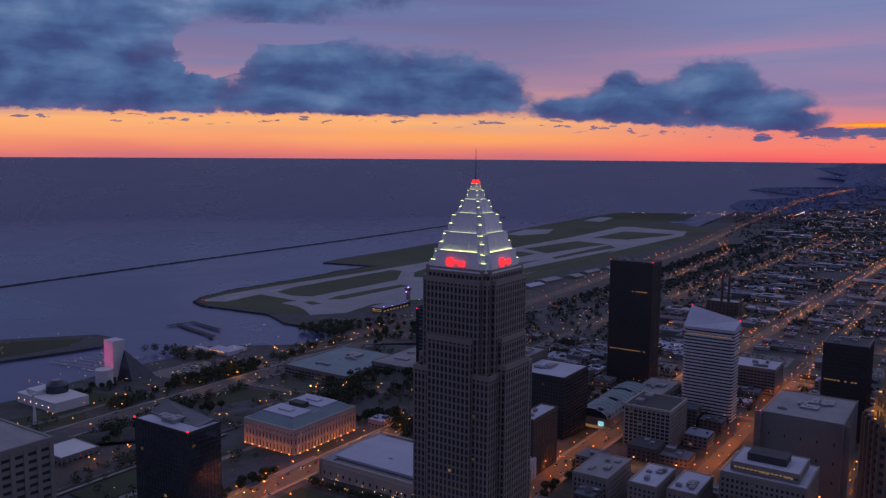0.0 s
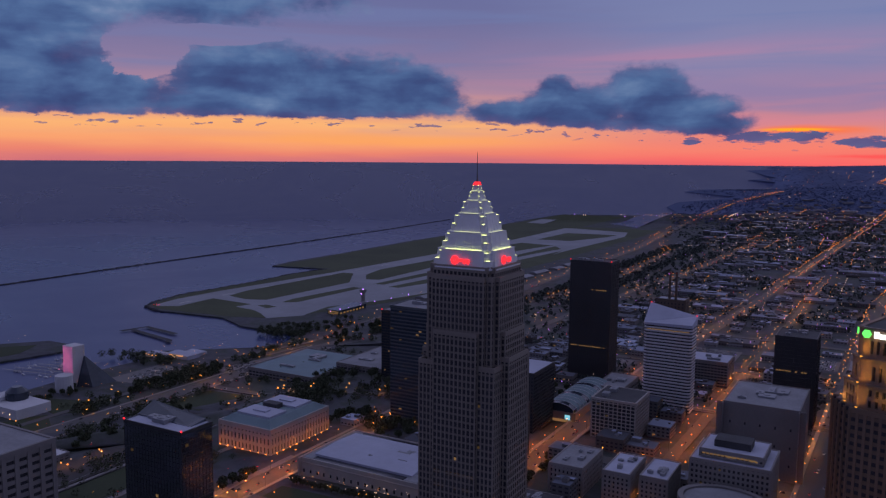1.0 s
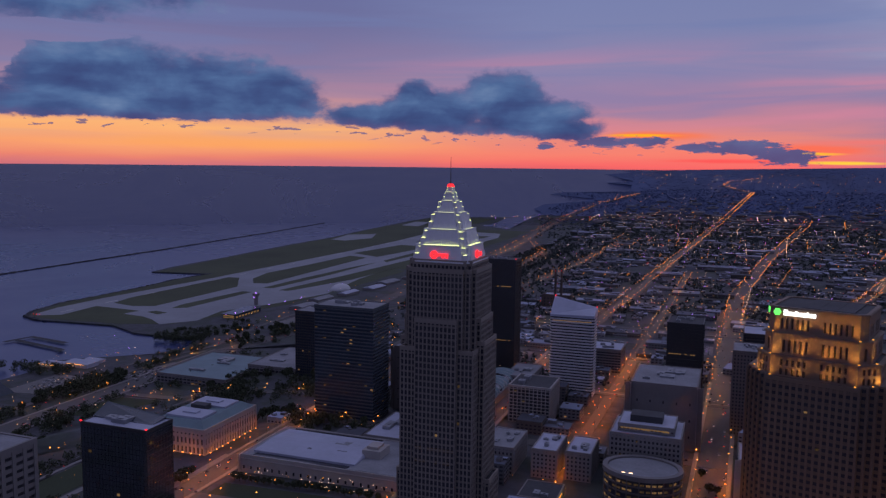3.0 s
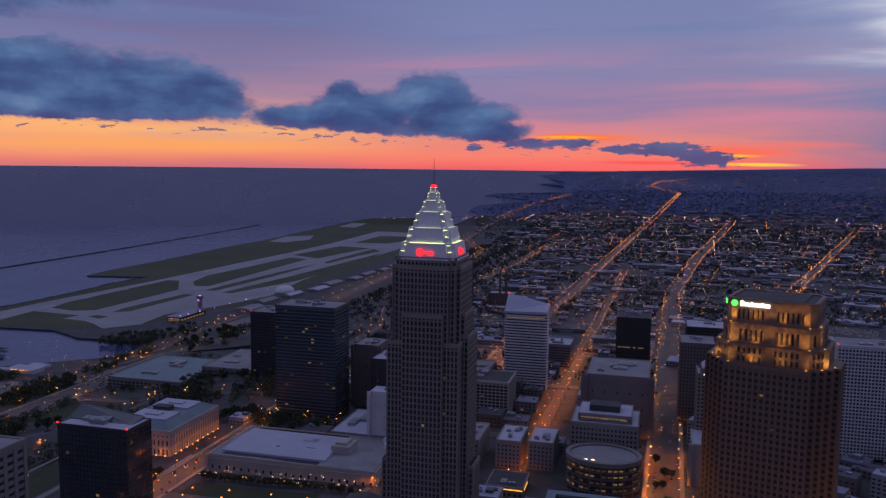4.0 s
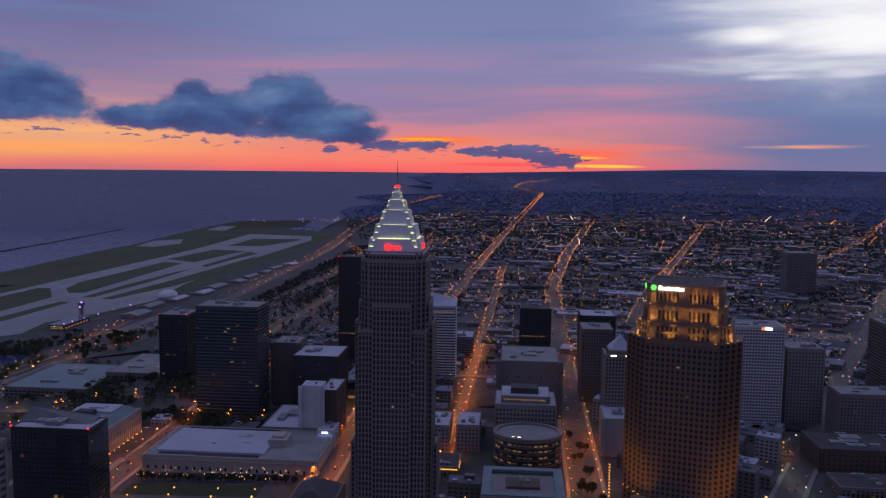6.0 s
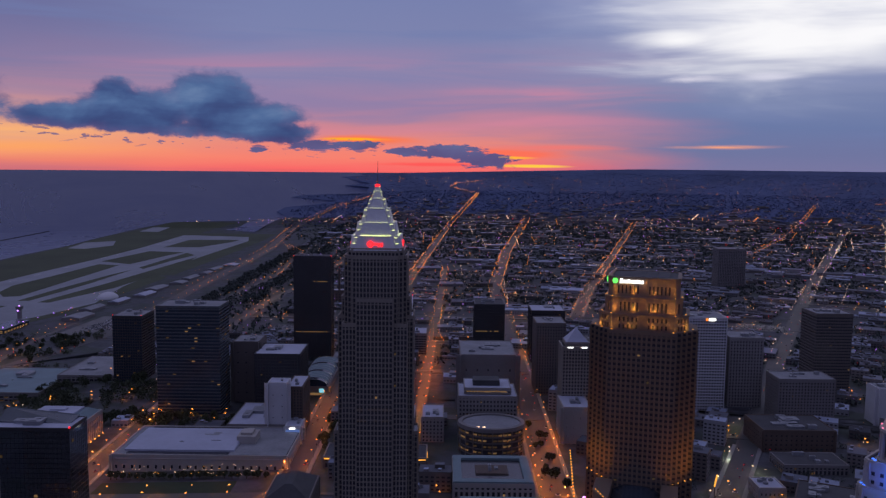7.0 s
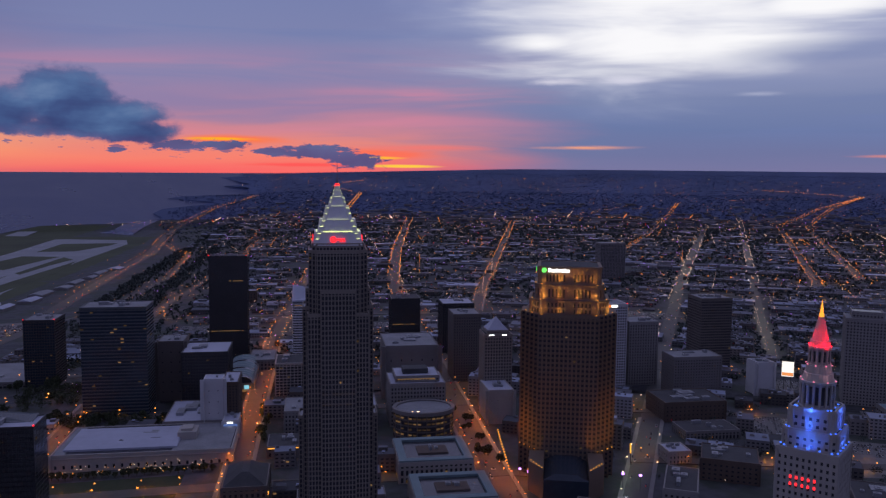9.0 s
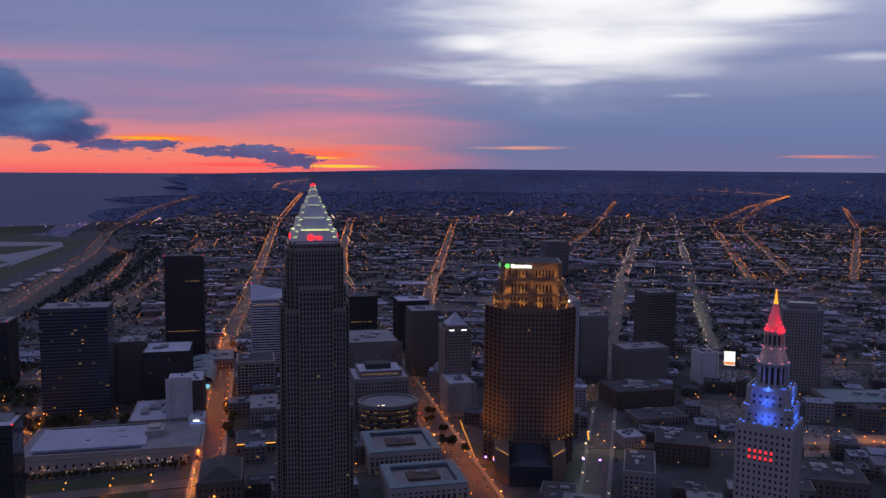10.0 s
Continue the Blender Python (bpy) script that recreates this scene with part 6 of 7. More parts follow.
def airport_buildings():
    ob = thing("air_terminal", -975, 1270, -25.0, "low glazed airport terminal with violet lamps", "building")
    bm = bmesh.new()
    cuboid(bm, -14, 14, -45, 45, 0, 9)
    cuboid(bm, -16, 16, -47, 47, 9, 10)
    part("hall", bm, BLUE_GLASS, ob)
    for i in range(8):
        box_part("lit_bay", ob, WINDOW_WARM, -12 + i * 0.1, 12, -45.3, -45.1, 2.0 + (i % 2) * 3.2, 4.0 + (i % 2) * 3.2) if i < 2 else None
        box_part("lit_bay", ob, WINDOW_WARM, 14.1, 14.3, -42 + i * 10.5, -36 + i * 10.5, 2.0, 5.5)
    tower = thing("control_tower", -1008, 1372, -25.0, "airport control tower with violet lamps", "tower")
    bm = bmesh.new()
    prism(bm, rect(3.5, 3.5, 1), 0, 20.0)
    prism(bm, rect(5.5, 5.5, 2), 20.0, 26.0, rect(6.2, 6.2, 2))
    part("shaft", bm, TAN, tower)
    box_part("lamp", tower, PURPLE, -1.2, 1.2, -6.8, -6.3, 17, 19)
    box_part("lamp", tower, PURPLE, -1, 1, -1, 1, 26.2, 27.4)
    dome = thing("air_dome", -940, 1630, -25.0, "white inflated dome hangar by the airfield", "dome")
    bm = bmesh.new()
    bmesh.ops.create_uvsphere(bm, u_segments=24, v_segments=12, radius=1.0)
    bmesh.ops.delete(bm, geom=[v for v in bm.verts if v.co.z < -0.05], context="VERTS")
    bmesh.ops.scale(bm, vec=(22, 30, 15), verts=bm.verts)
    part("shell", bm, WHITE_PAINT, dome)
    rnd = random.Random(6)
    for i in range(10):
        y = 1380 + i * 95
        h = thing("hangar", -905 + rnd.uniform(-15, 15) + i * 10, y, -25.0, "long low grey airfield hangar", "building", -6)
        w, d = rnd.uniform(12, 20), rnd.uniform(20, 38)
        bm = bmesh.new()
        cuboid(bm, -w, w, -d, d, 0, 7)
        part("wall", bm, TAN, h)
        bm = bmesh.new()
        prism(bm, rect(w + 0.5, d + 0.5), 7, 10.5, rect(0.5, d + 0.4))
        part("roof", bm, rnd.choice((ROOF_PALE, ROOF_GREY)), h)


airport_buildings()


# ---- keep-outs for the scattered town ----
def seg_distance(px_, py_, line):
    best = np.full(px_.shape, 1e9)
    for (xa, ya), (xb, yb) in zip(line, line[1:]):
        dx, dy = xb - xa, yb - ya
        t = np.clip(((px_ - xa) * dx + (py_ - ya) * dy) / (dx * dx + dy * dy), 0, 1)
        best = np.minimum(best, np.hypot(px_ - xa - t * dx, py_ - ya - t * dy))
    return best


BUILT = []
for ob in list(scene.collection.objects):
    if ob.parent is None and ob.type == "EMPTY":
        xs = []
        for ch in ob.children:
            for c in ch.bound_box:
                q = ob.matrix_basis @ ch.matrix_basis @ Vector(c)
                xs.append((q.x, q.y))
        a = np.array(xs)
        BUILT.append((a[:, 0].min(), a[:, 0].max(), a[:, 1].min(), a[:, 1].max()))


def car_lines(bm_v, bm_f, slots, x, y, z, turn, colour, size=1.0):
    """A small car: lower body, glazed cabin."""
    c, s = math.cos(turn), math.sin(turn)

    def block(hx, hy0, hy1, z0, z1, tx, ty0, ty1, slot):
        i = len(bm_v)
        for zz, ax, a0, a1 in ((z0, hx, hy0, hy1), (z1, tx, ty0, ty1)):
            for u, v in ((-ax, a0), (ax, a0), (ax, a1), (-ax, a1)):
                bm_v.append((x + (u * c - v * s) * size, y + (u * s + v * c) * size, z + zz * size))
        for f in ((4, 5, 6, 7), (0, 1, 5, 4), (1, 2, 6, 5), (2, 3, 7, 6), (3, 0, 4, 7)):
            bm_f.append(tuple(i + k for k in f))
            slots.append(slot)

    block(0.9, -2.2, 2.2, 0.2, 0.9, 0.86, -2.1, 2.1, colour)
    block(0.78, -1.5, 1.0, 0.9, 1.45, 0.62, -1.1, 0.5, 3)


def parked_cars():
    """Lots of cars beside the streets, and traffic on them."""
    rnd = random.Random(51)
    verts, faces, slots = [], [], []
    lots = [(-815, 840, 44, 30, 5), (-800, 1320, 36, 60, -10), (-640, 700, 30, 26, 0), (-650, 1090, 60, 34, 0), (-925, 745, 22, 30, 8), (330, 470, 40, 24, -27), (270, 560, 26, 34, -27),
            (420, 560, 36, 26, -27), (520, 700, 44, 26, -27), (380, 720, 30, 26, -27), (620, 560, 44, 30, -27), (700, 720, 40, 30, -27), (60, 1130, 34, 26, 0), (150, 1000, 30, 26, -10),
            (-250, 1180, 34, 30, 0), (-440, 1210, 36, 30, 0), (400, 1240, 44, 30, -20), (620, 960, 40, 30, -27), (-110, 1190, 24, 30, 0), (-370, 1060, 30, 24, 0), (860, 900, 50, 34, -27), (240, 1400, 44, 36, -15)]
    for x, y, hx, hy, turn in lots:
        t = radians(turn)
        c, s = math.cos(t), math.sin(t)
        ring = [(x + u * c - v * s, y + u * s + v * c) for u, v in rect(hx, hy)]
        if x > -600:
            flat_patch("parking_lot", ring, 0.22 + 0.002 * (len(BUILT) % 9), LOT, "asphalt parking lot with rows of cars", "parking lot")
            BUILT.append((x - hx, x + hx, y - hy, y + hy))
        row = -hy + 4
        while row < hy - 3:
            u = -hx + 3
            while u < hx - 3:
                if rnd.random() < 0.6:
                    a, b = x + u * c - row * s, y + u * s + row * c
                    car_lines(verts, faces, slots, a, b, ground_z(a, b) + 0.3, t + rnd.choice((0, math.pi)), rnd.choice((0, 0, 1, 2, 2)))
                u += 3.0
            row += 8.5 if int((row + hy) / 8) % 2 else 6.0
    tails, lights = ([], []), ([], [])
    for i, (nm, line, w, gap) in enumerate(STREETS):
        dense_street = nm in ("main_avenue", "diagonal_avenue", "first_avenue", "shoreway", "lakeside_avenue")
        for (xa, ya), (xb, yb) in zip(line, line[1:]):
            length = math.hypot(xb - xa, yb - ya)
            ux, uy = (xb - xa) / length, (yb - ya) / length
            s = rnd.uniform(5, 40)
            while s < length:
                x, y = xa + ux * s, ya + uy * s
                r = math.hypot(x - CX, y - CY)
                s += rnd.expovariate(1.0 / (22 if dense_street else 60)) + 7
                if r > 2600 or not -60 < math.degrees(math.atan2(x - CX, y - CY)) < 50:
                    continue
                side = rnd.choice((-1, 1))
                lane = side * rnd.choice((0.14, 0.30, 0.42)) * w
                x, y = x + uy * lane, y - ux * lane
                z = ground_z(x, y) + 0.32 + 0.012 * i
                along = math.atan2(-ux, uy) if side > 0 else math.atan2(ux, -uy)
                car_lines(verts, faces, slots, x, y, z, along, rnd.choice((0, 1, 2, 2)))
                if abs(lane) < 0.4 * w and r > 500:
                    away = side > 0
                    v, f = tails if away else lights
                    k = max(0.3, r * 0.00028)
                    octa(v, f, x - ux * 2.4, y - uy * 2.4, z + 0.8, k if away else k * 0.8)
    me = bpy.data.meshes.new("cars")
    me.from_pydata(verts, [], faces)
    for m in (CAR_PALE, CAR_DARK, CAR_GREY, DARK_GLASS):
        me.materials.append(m)
    me.polygons.foreach_set("material_index", slots)
    tagged(new("cars", me), "hundreds of parked and moving cars on lots and streets", "cars", kind="stuff")
    for (v, f), m, label in ((tails, RED_LAMP, "red tail lamps of the traffic"), (lights, WARM_LED, "pale headlamps of the traffic")):
        me = bpy.data.meshes.new("car_lamps")
        me.from_pydata(v, [], f)
        me.materials.append(m)
        tagged(new("car_lamps", me), label, "lamps", kind="stuff")


CAR_PALE = material("pale_car_paint", (0.5, 0.5, 0.52), 0.35, vary=0.1, bump=0)
CAR_DARK = material("dark_car_paint", (0.03, 0.03, 0.035), 0.3, vary=0.1, bump=0)
CAR_GREY = material("grey_car_paint", (0.16, 0.16, 0.17), 0.35, metal=0.3, vary=0.1, bump=0)


def octa(verts, faces, x, y, z, r):
    i = len(verts)
    verts += [(x + r, y, z), (x, y + r, z), (x - r, y, z), (x, y - r, z), (x, y, z + r), (x, y, z - r)]
    for a, b in ((0, 1), (1, 2), (2, 3), (3, 0)):
        faces += [(i + a, i + b, i + 4), (i + b, i + a, i + 5)]


parked_cars()


def free_of(px_, py_, pad, street_pad):
    ok = np.ones(px_.shape, bool)
    for _, line, w, _s in STREETS:
        ok &= seg_distance(px_, py_, line) > w / 2 + street_pad
    for x0, x1, y0, y1 in BUILT:
        ok &= ~((px_ > x0 - pad) & (px_ < x1 + pad) & (py_ > y0 - pad) & (py_ < y1 + pad))
    # the path of the camera's own lookout stays clear, and the view wedge only is built
    az = np.degrees(np.arctan2(px_ - CX, py_ - CY))
    ok &= (az > -62) & (az < 50)
    return ok


def street_turn(x, y):
    """The grid follows the shore in the west and the diagonal avenues in the south-east."""
    a = math.degrees(math.atan2(x + 200, y - 300))
    return -27.0 * clamp01((a - 4) / 22)


def town():
    rnd = random.Random(90)
    gx, gy = np.meshgrid(np.arange(-720, 5200, 33.0), np.arange(280, 6400, 30.0))
    gx, gy = gx.ravel(), gy.ravel()
    nr = np.random.RandomState(3)
    gx, gy = gx + nr.uniform(-12, 12, gx.shape), gy + nr.uniform(-11, 11, gy.shape)
    ok = free_of(gx, gy, 14, 13)
    r = np.hypot(gx - CX, gy - CY)
    ok &= (r < 6600) & (nr.uniform(0, 1, gx.shape) < np.clip(1.45 - r / 4200, 0.06, 1.0))
    ok &= ~((gx < -540) & (gy < 1000)) & ~((gx < -470) & (gx > -830) & (gy > 1150) & (gy < 2700)) & ~((gx < -700) & (gy < 3900)) & ~((gx < -310) & (gy < 620))
    clump = np.array([noise.noise(Vector((a * 0.006, b * 0.006, 8.0))) for a, b in zip(gx, gy)])
    ok &= nr.uniform(0, 1, gx.shape) < np.where(gy < 1300, 0.92, np.where(gy < 2600, 0.58, 0.42)) + clump * 0.7
    spots = sorted(zip(r[ok], gx[ok], gy[ok]))
    verts, faces, slots = [], [], []
    near = 0
    for rr, x, y in spots:
        turn = street_turn(x, y)
        central = clamp01((1500 - rr) / 800)
        w, d = rnd.uniform(8, 15), rnd.uniform(8, 13.5)
        h = rnd.choice((3.5, 4, 5, 6, 8)) + central * rnd.choice((2, 5, 8, 14, 22))
        if rnd.random() < (0.13 if rr < 1800 else 0.24) and rr > 1200:
            w, d, h = rnd.uniform(18, 38), rnd.uniform(12, 22), rnd.uniform(6, 10)
        x, y, k = drawn_in(x, y)
        z = ground_z(x, y)
        if near < 26 and rr < 1500:
            near += 1
            ob = thing("low_building", x, y, z - 0.5, rnd.choice(("low flat-roofed brick commercial building", "small flat-roofed town building with roof machines", "low grey block between the streets")), "building", turn, "town buildings")
            stone = rnd.choice((TAN, BROWN, LIMESTONE, GRANITE_LOW, TAN))
            facade(ob, rect(w, d), 0.0, h, 3.8, 7.5, 3.6, 1.9, DARK_GLASS, stone, None, 0.35, rnd.choice((0, 0, 0, 1, 2)), rnd, corner=False, back=False)
            box_part("roof", ob, rnd.choice((ROOF_GREY, ROOF_DARK, ROOF_PALE, ROOF_GREY)), -w + 0.4, w - 0.4, -d + 0.4, d - 0.4, h - 0.05, h + 0.3)
            roof_plant(ob, w, d, h + 0.3, rnd, 2)
            continue
        c, s = math.cos(radians(turn)), math.sin(radians(turn))
        blocks = [(0, 0, w, d, h)]
        if rnd.random() < 0.5:
            blocks.append((rnd.uniform(-w, w) * 0.5, rnd.uniform(-d, d) * 0.4, w * 0.3, d * 0.3, h + rnd.uniform(1.5, 3.5)))
        if rr < 2300:
            for _ in range(rnd.randint(2, 5)):
                uw = rnd.uniform(0.8, 2.2)
                blocks.append((rnd.uniform(-w, w) * 0.75, rnd.uniform(-d, d) * 0.7, uw, uw * rnd.uniform(0.6, 1.4), h + rnd.uniform(0.8, 2.0)))
        for n_block, (bx, by, bw, bd, bh) in enumerate(blocks):
            i0 = len(verts)
            for zz in (z - 1.0, z + bh * k):
                for sx, sy in ((-1, -1), (1, -1), (1, 1), (-1, 1)):
                    u, v = (bx + sx * bw) * k, (by + sy * bd) * k
                    verts.append((x + u * c - v * s, y + u * s + v * c, zz))
            for f in ((0, 1, 5, 4), (1, 2, 6, 5), (2, 3, 7, 6), (3, 0, 4, 7)):
                faces.append(tuple(i0 + i for i in f))
                slots.append(0)
            # roof, sunk behind a parapet on the larger blocks
            i1 = len(verts)
            rim = 0.06 if n_block == 0 and rr < 2300 else 0.0
            for sx, sy in ((-1, -1), (1, -1), (1, 1), (-1, 1)):
                u, v = (bx + sx * (bw - rim * 6)) * k, (by + sy * (bd - rim * 6)) * k
                verts.append((x + u * c - v * s, y + u * s + v * c, z + (bh - rim * 8) * k + 0.02))
            faces.append((i1, i1 + 1, i1 + 2, i1 + 3))
            slots.append(1)
            if rim:
                for e in range(4):
                    g = (e + 1) % 4
                    faces.append((i0 + 4 + e, i0 + 4 + g, i1 + g, i1 + e))
                    slots.append(0)
                # window openings, storey by storey, on the two sides seen
                for side, (hw, hd) in enumerate(((bw, bd), (bd, bw))):
                    for sign in (-1, 1):
                        if side == 0 and sign == 1:
                            continue
                        n_win = max(2, int(hw * 2 / 4.2))
                        for fl in range(max(1, int(bh / 3.7))):
                            for wi in range(n_win):
                                q0 = -hw + (wi + 0.22) * 2 * hw / n_win
                                q1 = -hw + (wi + 0.78) * 2 * hw / n_win
                                za, zb = z + fl * 3.7 + 1.2, z + fl * 3.7 + 2.8
                                if zb > z + bh - 0.8:
                                    continue
                                i2 = len(verts)
                                for q, zz in ((q0, za), (q1, za), (q1, zb), (q0, zb)):
                                    u, v = (q, sign * (hd + 0.05)) if side == 0 else (sign * (hd + 0.05), q)
                                    verts.append((x + u * c - v * s, y + u * s + v * c, zz))
                                faces.append((i2, i2 + 1, i2 + 2, i2 + 3))
                                slots.append(3 if rnd.random() < 0.018 else 2)
    me = bpy.data.meshes.new("far_town")
    me.from_pydata(verts, [], faces)
    me.materials.append(HOUSE_WALL)
    me.materials.append(HOUSE_ROOF)
    me.materials.append(DARK_GLASS)
    me.materials.append(WINDOW_WARM)
    me.polygons.foreach_set("material_index", slots)
    tagged(new("far_town", me), "thousands of low flat-roofed buildings spreading inland", "buildings", kind="stuff")


town()


# ---- trees ----
def leaf_cloud(rnd, verts, faces, x, y, z, rx, rz, count, size):
    for _ in range(count):
        u = Vector((rnd.gauss(0, 1), rnd.gauss(0, 1), rnd.gauss(0, 1))).normalized() * (rnd.random() ** 0.4)
        c = Vector((x + u.x * rx, y + u.y * rx, z + u.z * rz))
        a = Vector((rnd.gauss(0, 1), rnd.gauss(0, 1), rnd.gauss(0, 1))).normalized()
        b = a.cross(Vector((rnd.gauss(0, 1), rnd.gauss(0, 1), rnd.gauss(0, 1)))).normalized()
        s = size * rnd.uniform(0.6, 1.3)
        i = len(verts)
        verts += [tuple(c - a * s), tuple(c - b * s * 0.6), tuple(c + a * s), tuple(c + b * s * 0.6)]
        faces.append((i, i + 1, i + 2, i + 3))


def tree_mesh(seed):
    rnd = random.Random(seed)
    bm = bmesh.new()
    h = rnd.uniform(2.2, 2.9)
    prism(bm, round_ring(0.32, 8), 0, h, round_ring(0.2, 8))
    for i in range(5):
        a = 2 * math.pi * i / 5 + rnd.uniform(-0.4, 0.4)
        tip = (1.9 * math.cos(a), 1.9 * math.sin(a))
        prism(bm, round_ring(0.14, 5), h - 0.8, h + rnd.uniform(1.6, 2.8), round_ring(0.05, 5, cx=tip[0], cy=tip[1]))
    trunk = mesh_of(bm, "trunk", BARK)
    v, f = [], []
    leaf_cloud(rnd, v, f, 0, 0, h + 2.2, 2.9, 2.6, 150, 0.85)
    for _ in range(6):
        a, q = rnd.uniform(0, 6.28), rnd.uniform(1.4, 2.5)
        leaf_cloud(rnd, v, f, q * math.cos(a), q * math.sin(a), h + rnd.uniform(0.5, 3.6), 1.5, 1.2, 40, 0.65)
    me = bpy.data.meshes.new("crown")
    me.from_pydata(v, [], f)
    me.materials.append(LEAF)
    return trunk, me


TREES = [tree_mesh(s) for s in (1, 2, 3, 4)]


def tree(x, y, size, rnd, label="leafy dark green street tree at dusk"):
    trunk, crown = rnd.choice(TREES)
    ob = thing("tree", x, y, ground_z(x, y) - 0.1, label, "tree", rnd.uniform(0, 360), "trees")
    ob.scale = (size, size, size * rnd.uniform(0.9, 1.15))
    part("trunk", trunk, None, ob)
    part("crown", crown, None, ob)


SHORE_R = np.array([math.hypot(x - CX, y - CY) for x, y in SHORE])
SHORE_A = np.array([math.degrees(math.atan2(x - CX, y - CY)) for x, y in SHORE])
ORDER = np.argsort(SHORE_R)


def inland(q, a, margin=0.5):
    """True where a bearing a at distance q lies on land."""
    return a > float(np.interp(q, SHORE_R[ORDER], SHORE_A[ORDER])) + margin


def woods():
    rnd = random.Random(17)
    for i in range(24):
        tree(-478 + i * 6.2 + rnd.uniform(-1, 1), 506 + rnd.uniform(-1.5, 1.5), rnd.uniform(0.8, 1.1), rnd, "small round tree in rows on the civic lawn")
    for x0, x1, y0, y1, k, s in ((-530, -518, 300, 520, 22, 1.2), (-640, -612, 640, 760, 22, 1.5), (-560, -520, 655, 700, 14, 1.5), (-880, -850, 640, 830, 18, 1.6), (-780, -742, 470, 640, 16, 1.5),
                                 (-500, -400, 640, 690, 14, 1.4), (-84, -62, 480, 700, 12, 1.3), (-860, -800, 990, 1180, 16, 1.5), (-935, -880, 1090, 1200, 14, 1.4),
                                 (-700, -560, 770, 850, 14, 1.5), (-300, -290, 560, 700, 16, 1.1), (-420, -330, 860, 900, 18, 1.3), (-960, -930, 560, 640, 14, 1.2), (-240, -205, 470, 520, 8, 1.5)):
        for _ in range(k):
            tree(rnd.uniform(x0, x1), rnd.uniform(y0, y1), s * rnd.uniform(0.7, 1.25), rnd)
    # thick clumps along the shore
    verts, faces = [], []
    for x0, x1, y0, y1, k in ((-905, -845, 690, 800, 70), (-990, -900, 1015, 1110, 60), (-1070, -950, 770, 812, 30), (-812, -760, 490, 640, 40), (-880, -850, 560, 680, 24), (-660, -600, 640, 760, 50),
                              (-600, -520, 760, 850, 40), (-530, -440, 940, 1000, 30), (-770, -742, 760, 900, 26), (-700, -640, 760, 850, 26), (-880, -860, 850, 1000, 22), (-820, -770, 1010, 1240, 36), (-520, -400, 655, 695, 26)):
        for _ in range(k):
            a, b, s = rnd.uniform(x0, x1), rnd.uniform(y0, y1), rnd.uniform(4.2, 7.5)
            leaf_cloud(rnd, verts, faces, a, b, ground_z(a, b) + s * 0.9, s, s * 0.85, 90, 1.2)
    me = bpy.data.meshes.new("shore_trees")
    me.from_pydata(verts, [], faces)
    me.materials.append(LEAF)
    tagged(new("shore_trees", me), "thick dark trees along the freeway and shore", "trees", kind="stuff")
    v3, f3 = [], []
    for x0, x1, y0, y1, k in ((-905, -560, 380, 1000, 900), (-700, -440, 640, 1150, 420), (-870, -740, 650, 790, 260), (-960, -800, 1000, 1250, 160)):
        xs = np.array([rnd.uniform(x0, x1) for _ in range(k)])
        ys = np.array([rnd.uniform(y0, y1) for _ in range(k)])
        for a, b, good in zip(xs, ys, free_of(xs, ys, 5, 4)):
            if good and noise.noise(Vector((a * 0.014, b * 0.014, 6.0))) > -0.02:
                s = rnd.uniform(2.8, 5.8)
                leaf_cloud(rnd, v3, f3, a, b, ground_z(a, b) + s * 0.9, s, s * 0.85, 60, s * 0.2)
    me = bpy.data.meshes.new("shore_trees")
    me.from_pydata(v3, [], f3)
    me.materials.append(LEAF)
    tagged(new("shore_trees", me), "scattered dark trees between the railway and the harbour", "trees", kind="stuff")
    # woods and street trees farther out
    nr = np.random.RandomState(8)
    verts, faces = [], []
    n = 27000
    r = np.sqrt(nr.uniform(1000 ** 2, 4000 ** 2, n))
    az = np.radians(nr.uniform(-34, 46, n))
    x, y = CX + r * np.sin(az), CY + r * np.cos(az)
    patch = np.array([noise.noise(Vector((a * 0.0028, b * 0.0028, 3.0))) for a, b in zip(x, y)])
    ok = free_of(x, y, 3, 4) & ((patch > -0.10) | (r > 2400)) & ~((x < -700) & (y < 3900))
    for a, b in zip(x[ok], y[ok]):
        s = rnd.uniform(3.5, 6.5)
        leaf_cloud(rnd, verts, faces, a, b, ground_z(a, b) + s * 1.0, s, s * 0.8, 12, s * 0.5)
    for _ in range(2600):
        a, b = rnd.uniform(40, 900), rnd.uniform(300, 1050)
        if noise.noise(Vector((a * 0.011, b * 0.011, 5.0))) < 0.06 or not free_of(np.array([a]), np.array([b]), 3, 3)[0]:
            continue
        s = rnd.uniform(2.6, 4.6)
        leaf_cloud(rnd, verts, faces, a, b, ground_z(a, b) + s * 1.2, s, s * 0.85, 46, s * 0.24)
    for _ in range(900):
        a, b = rnd.uniform(-715, -560), rnd.uniform(1450, 2700)
        if abs(a + 625) < 30:
            continue
        s = rnd.uniform(4, 7)
        leaf_cloud(rnd, verts, faces, a, b, ground_z(a, b) + s, s, s * 0.8, 14, s * 0.5)
    # the rim: wooded country in the distance, leaves haze-blue past about four kilometres
    verts2, faces2 = [], []
    for _ in range(16000):
        q, t = 3300 * math.exp(rnd.random() * 1.05), rnd.uniform(-12, 47)
        if not inland(q, t, 0.8):
            continue
        t = radians(t)
        a, b, k = drawn_in(CX + q * math.sin(t), CY + q * math.cos(t))
        s = rnd.uniform(3.5, 7.0) * (0.3 + 0.7 * k)
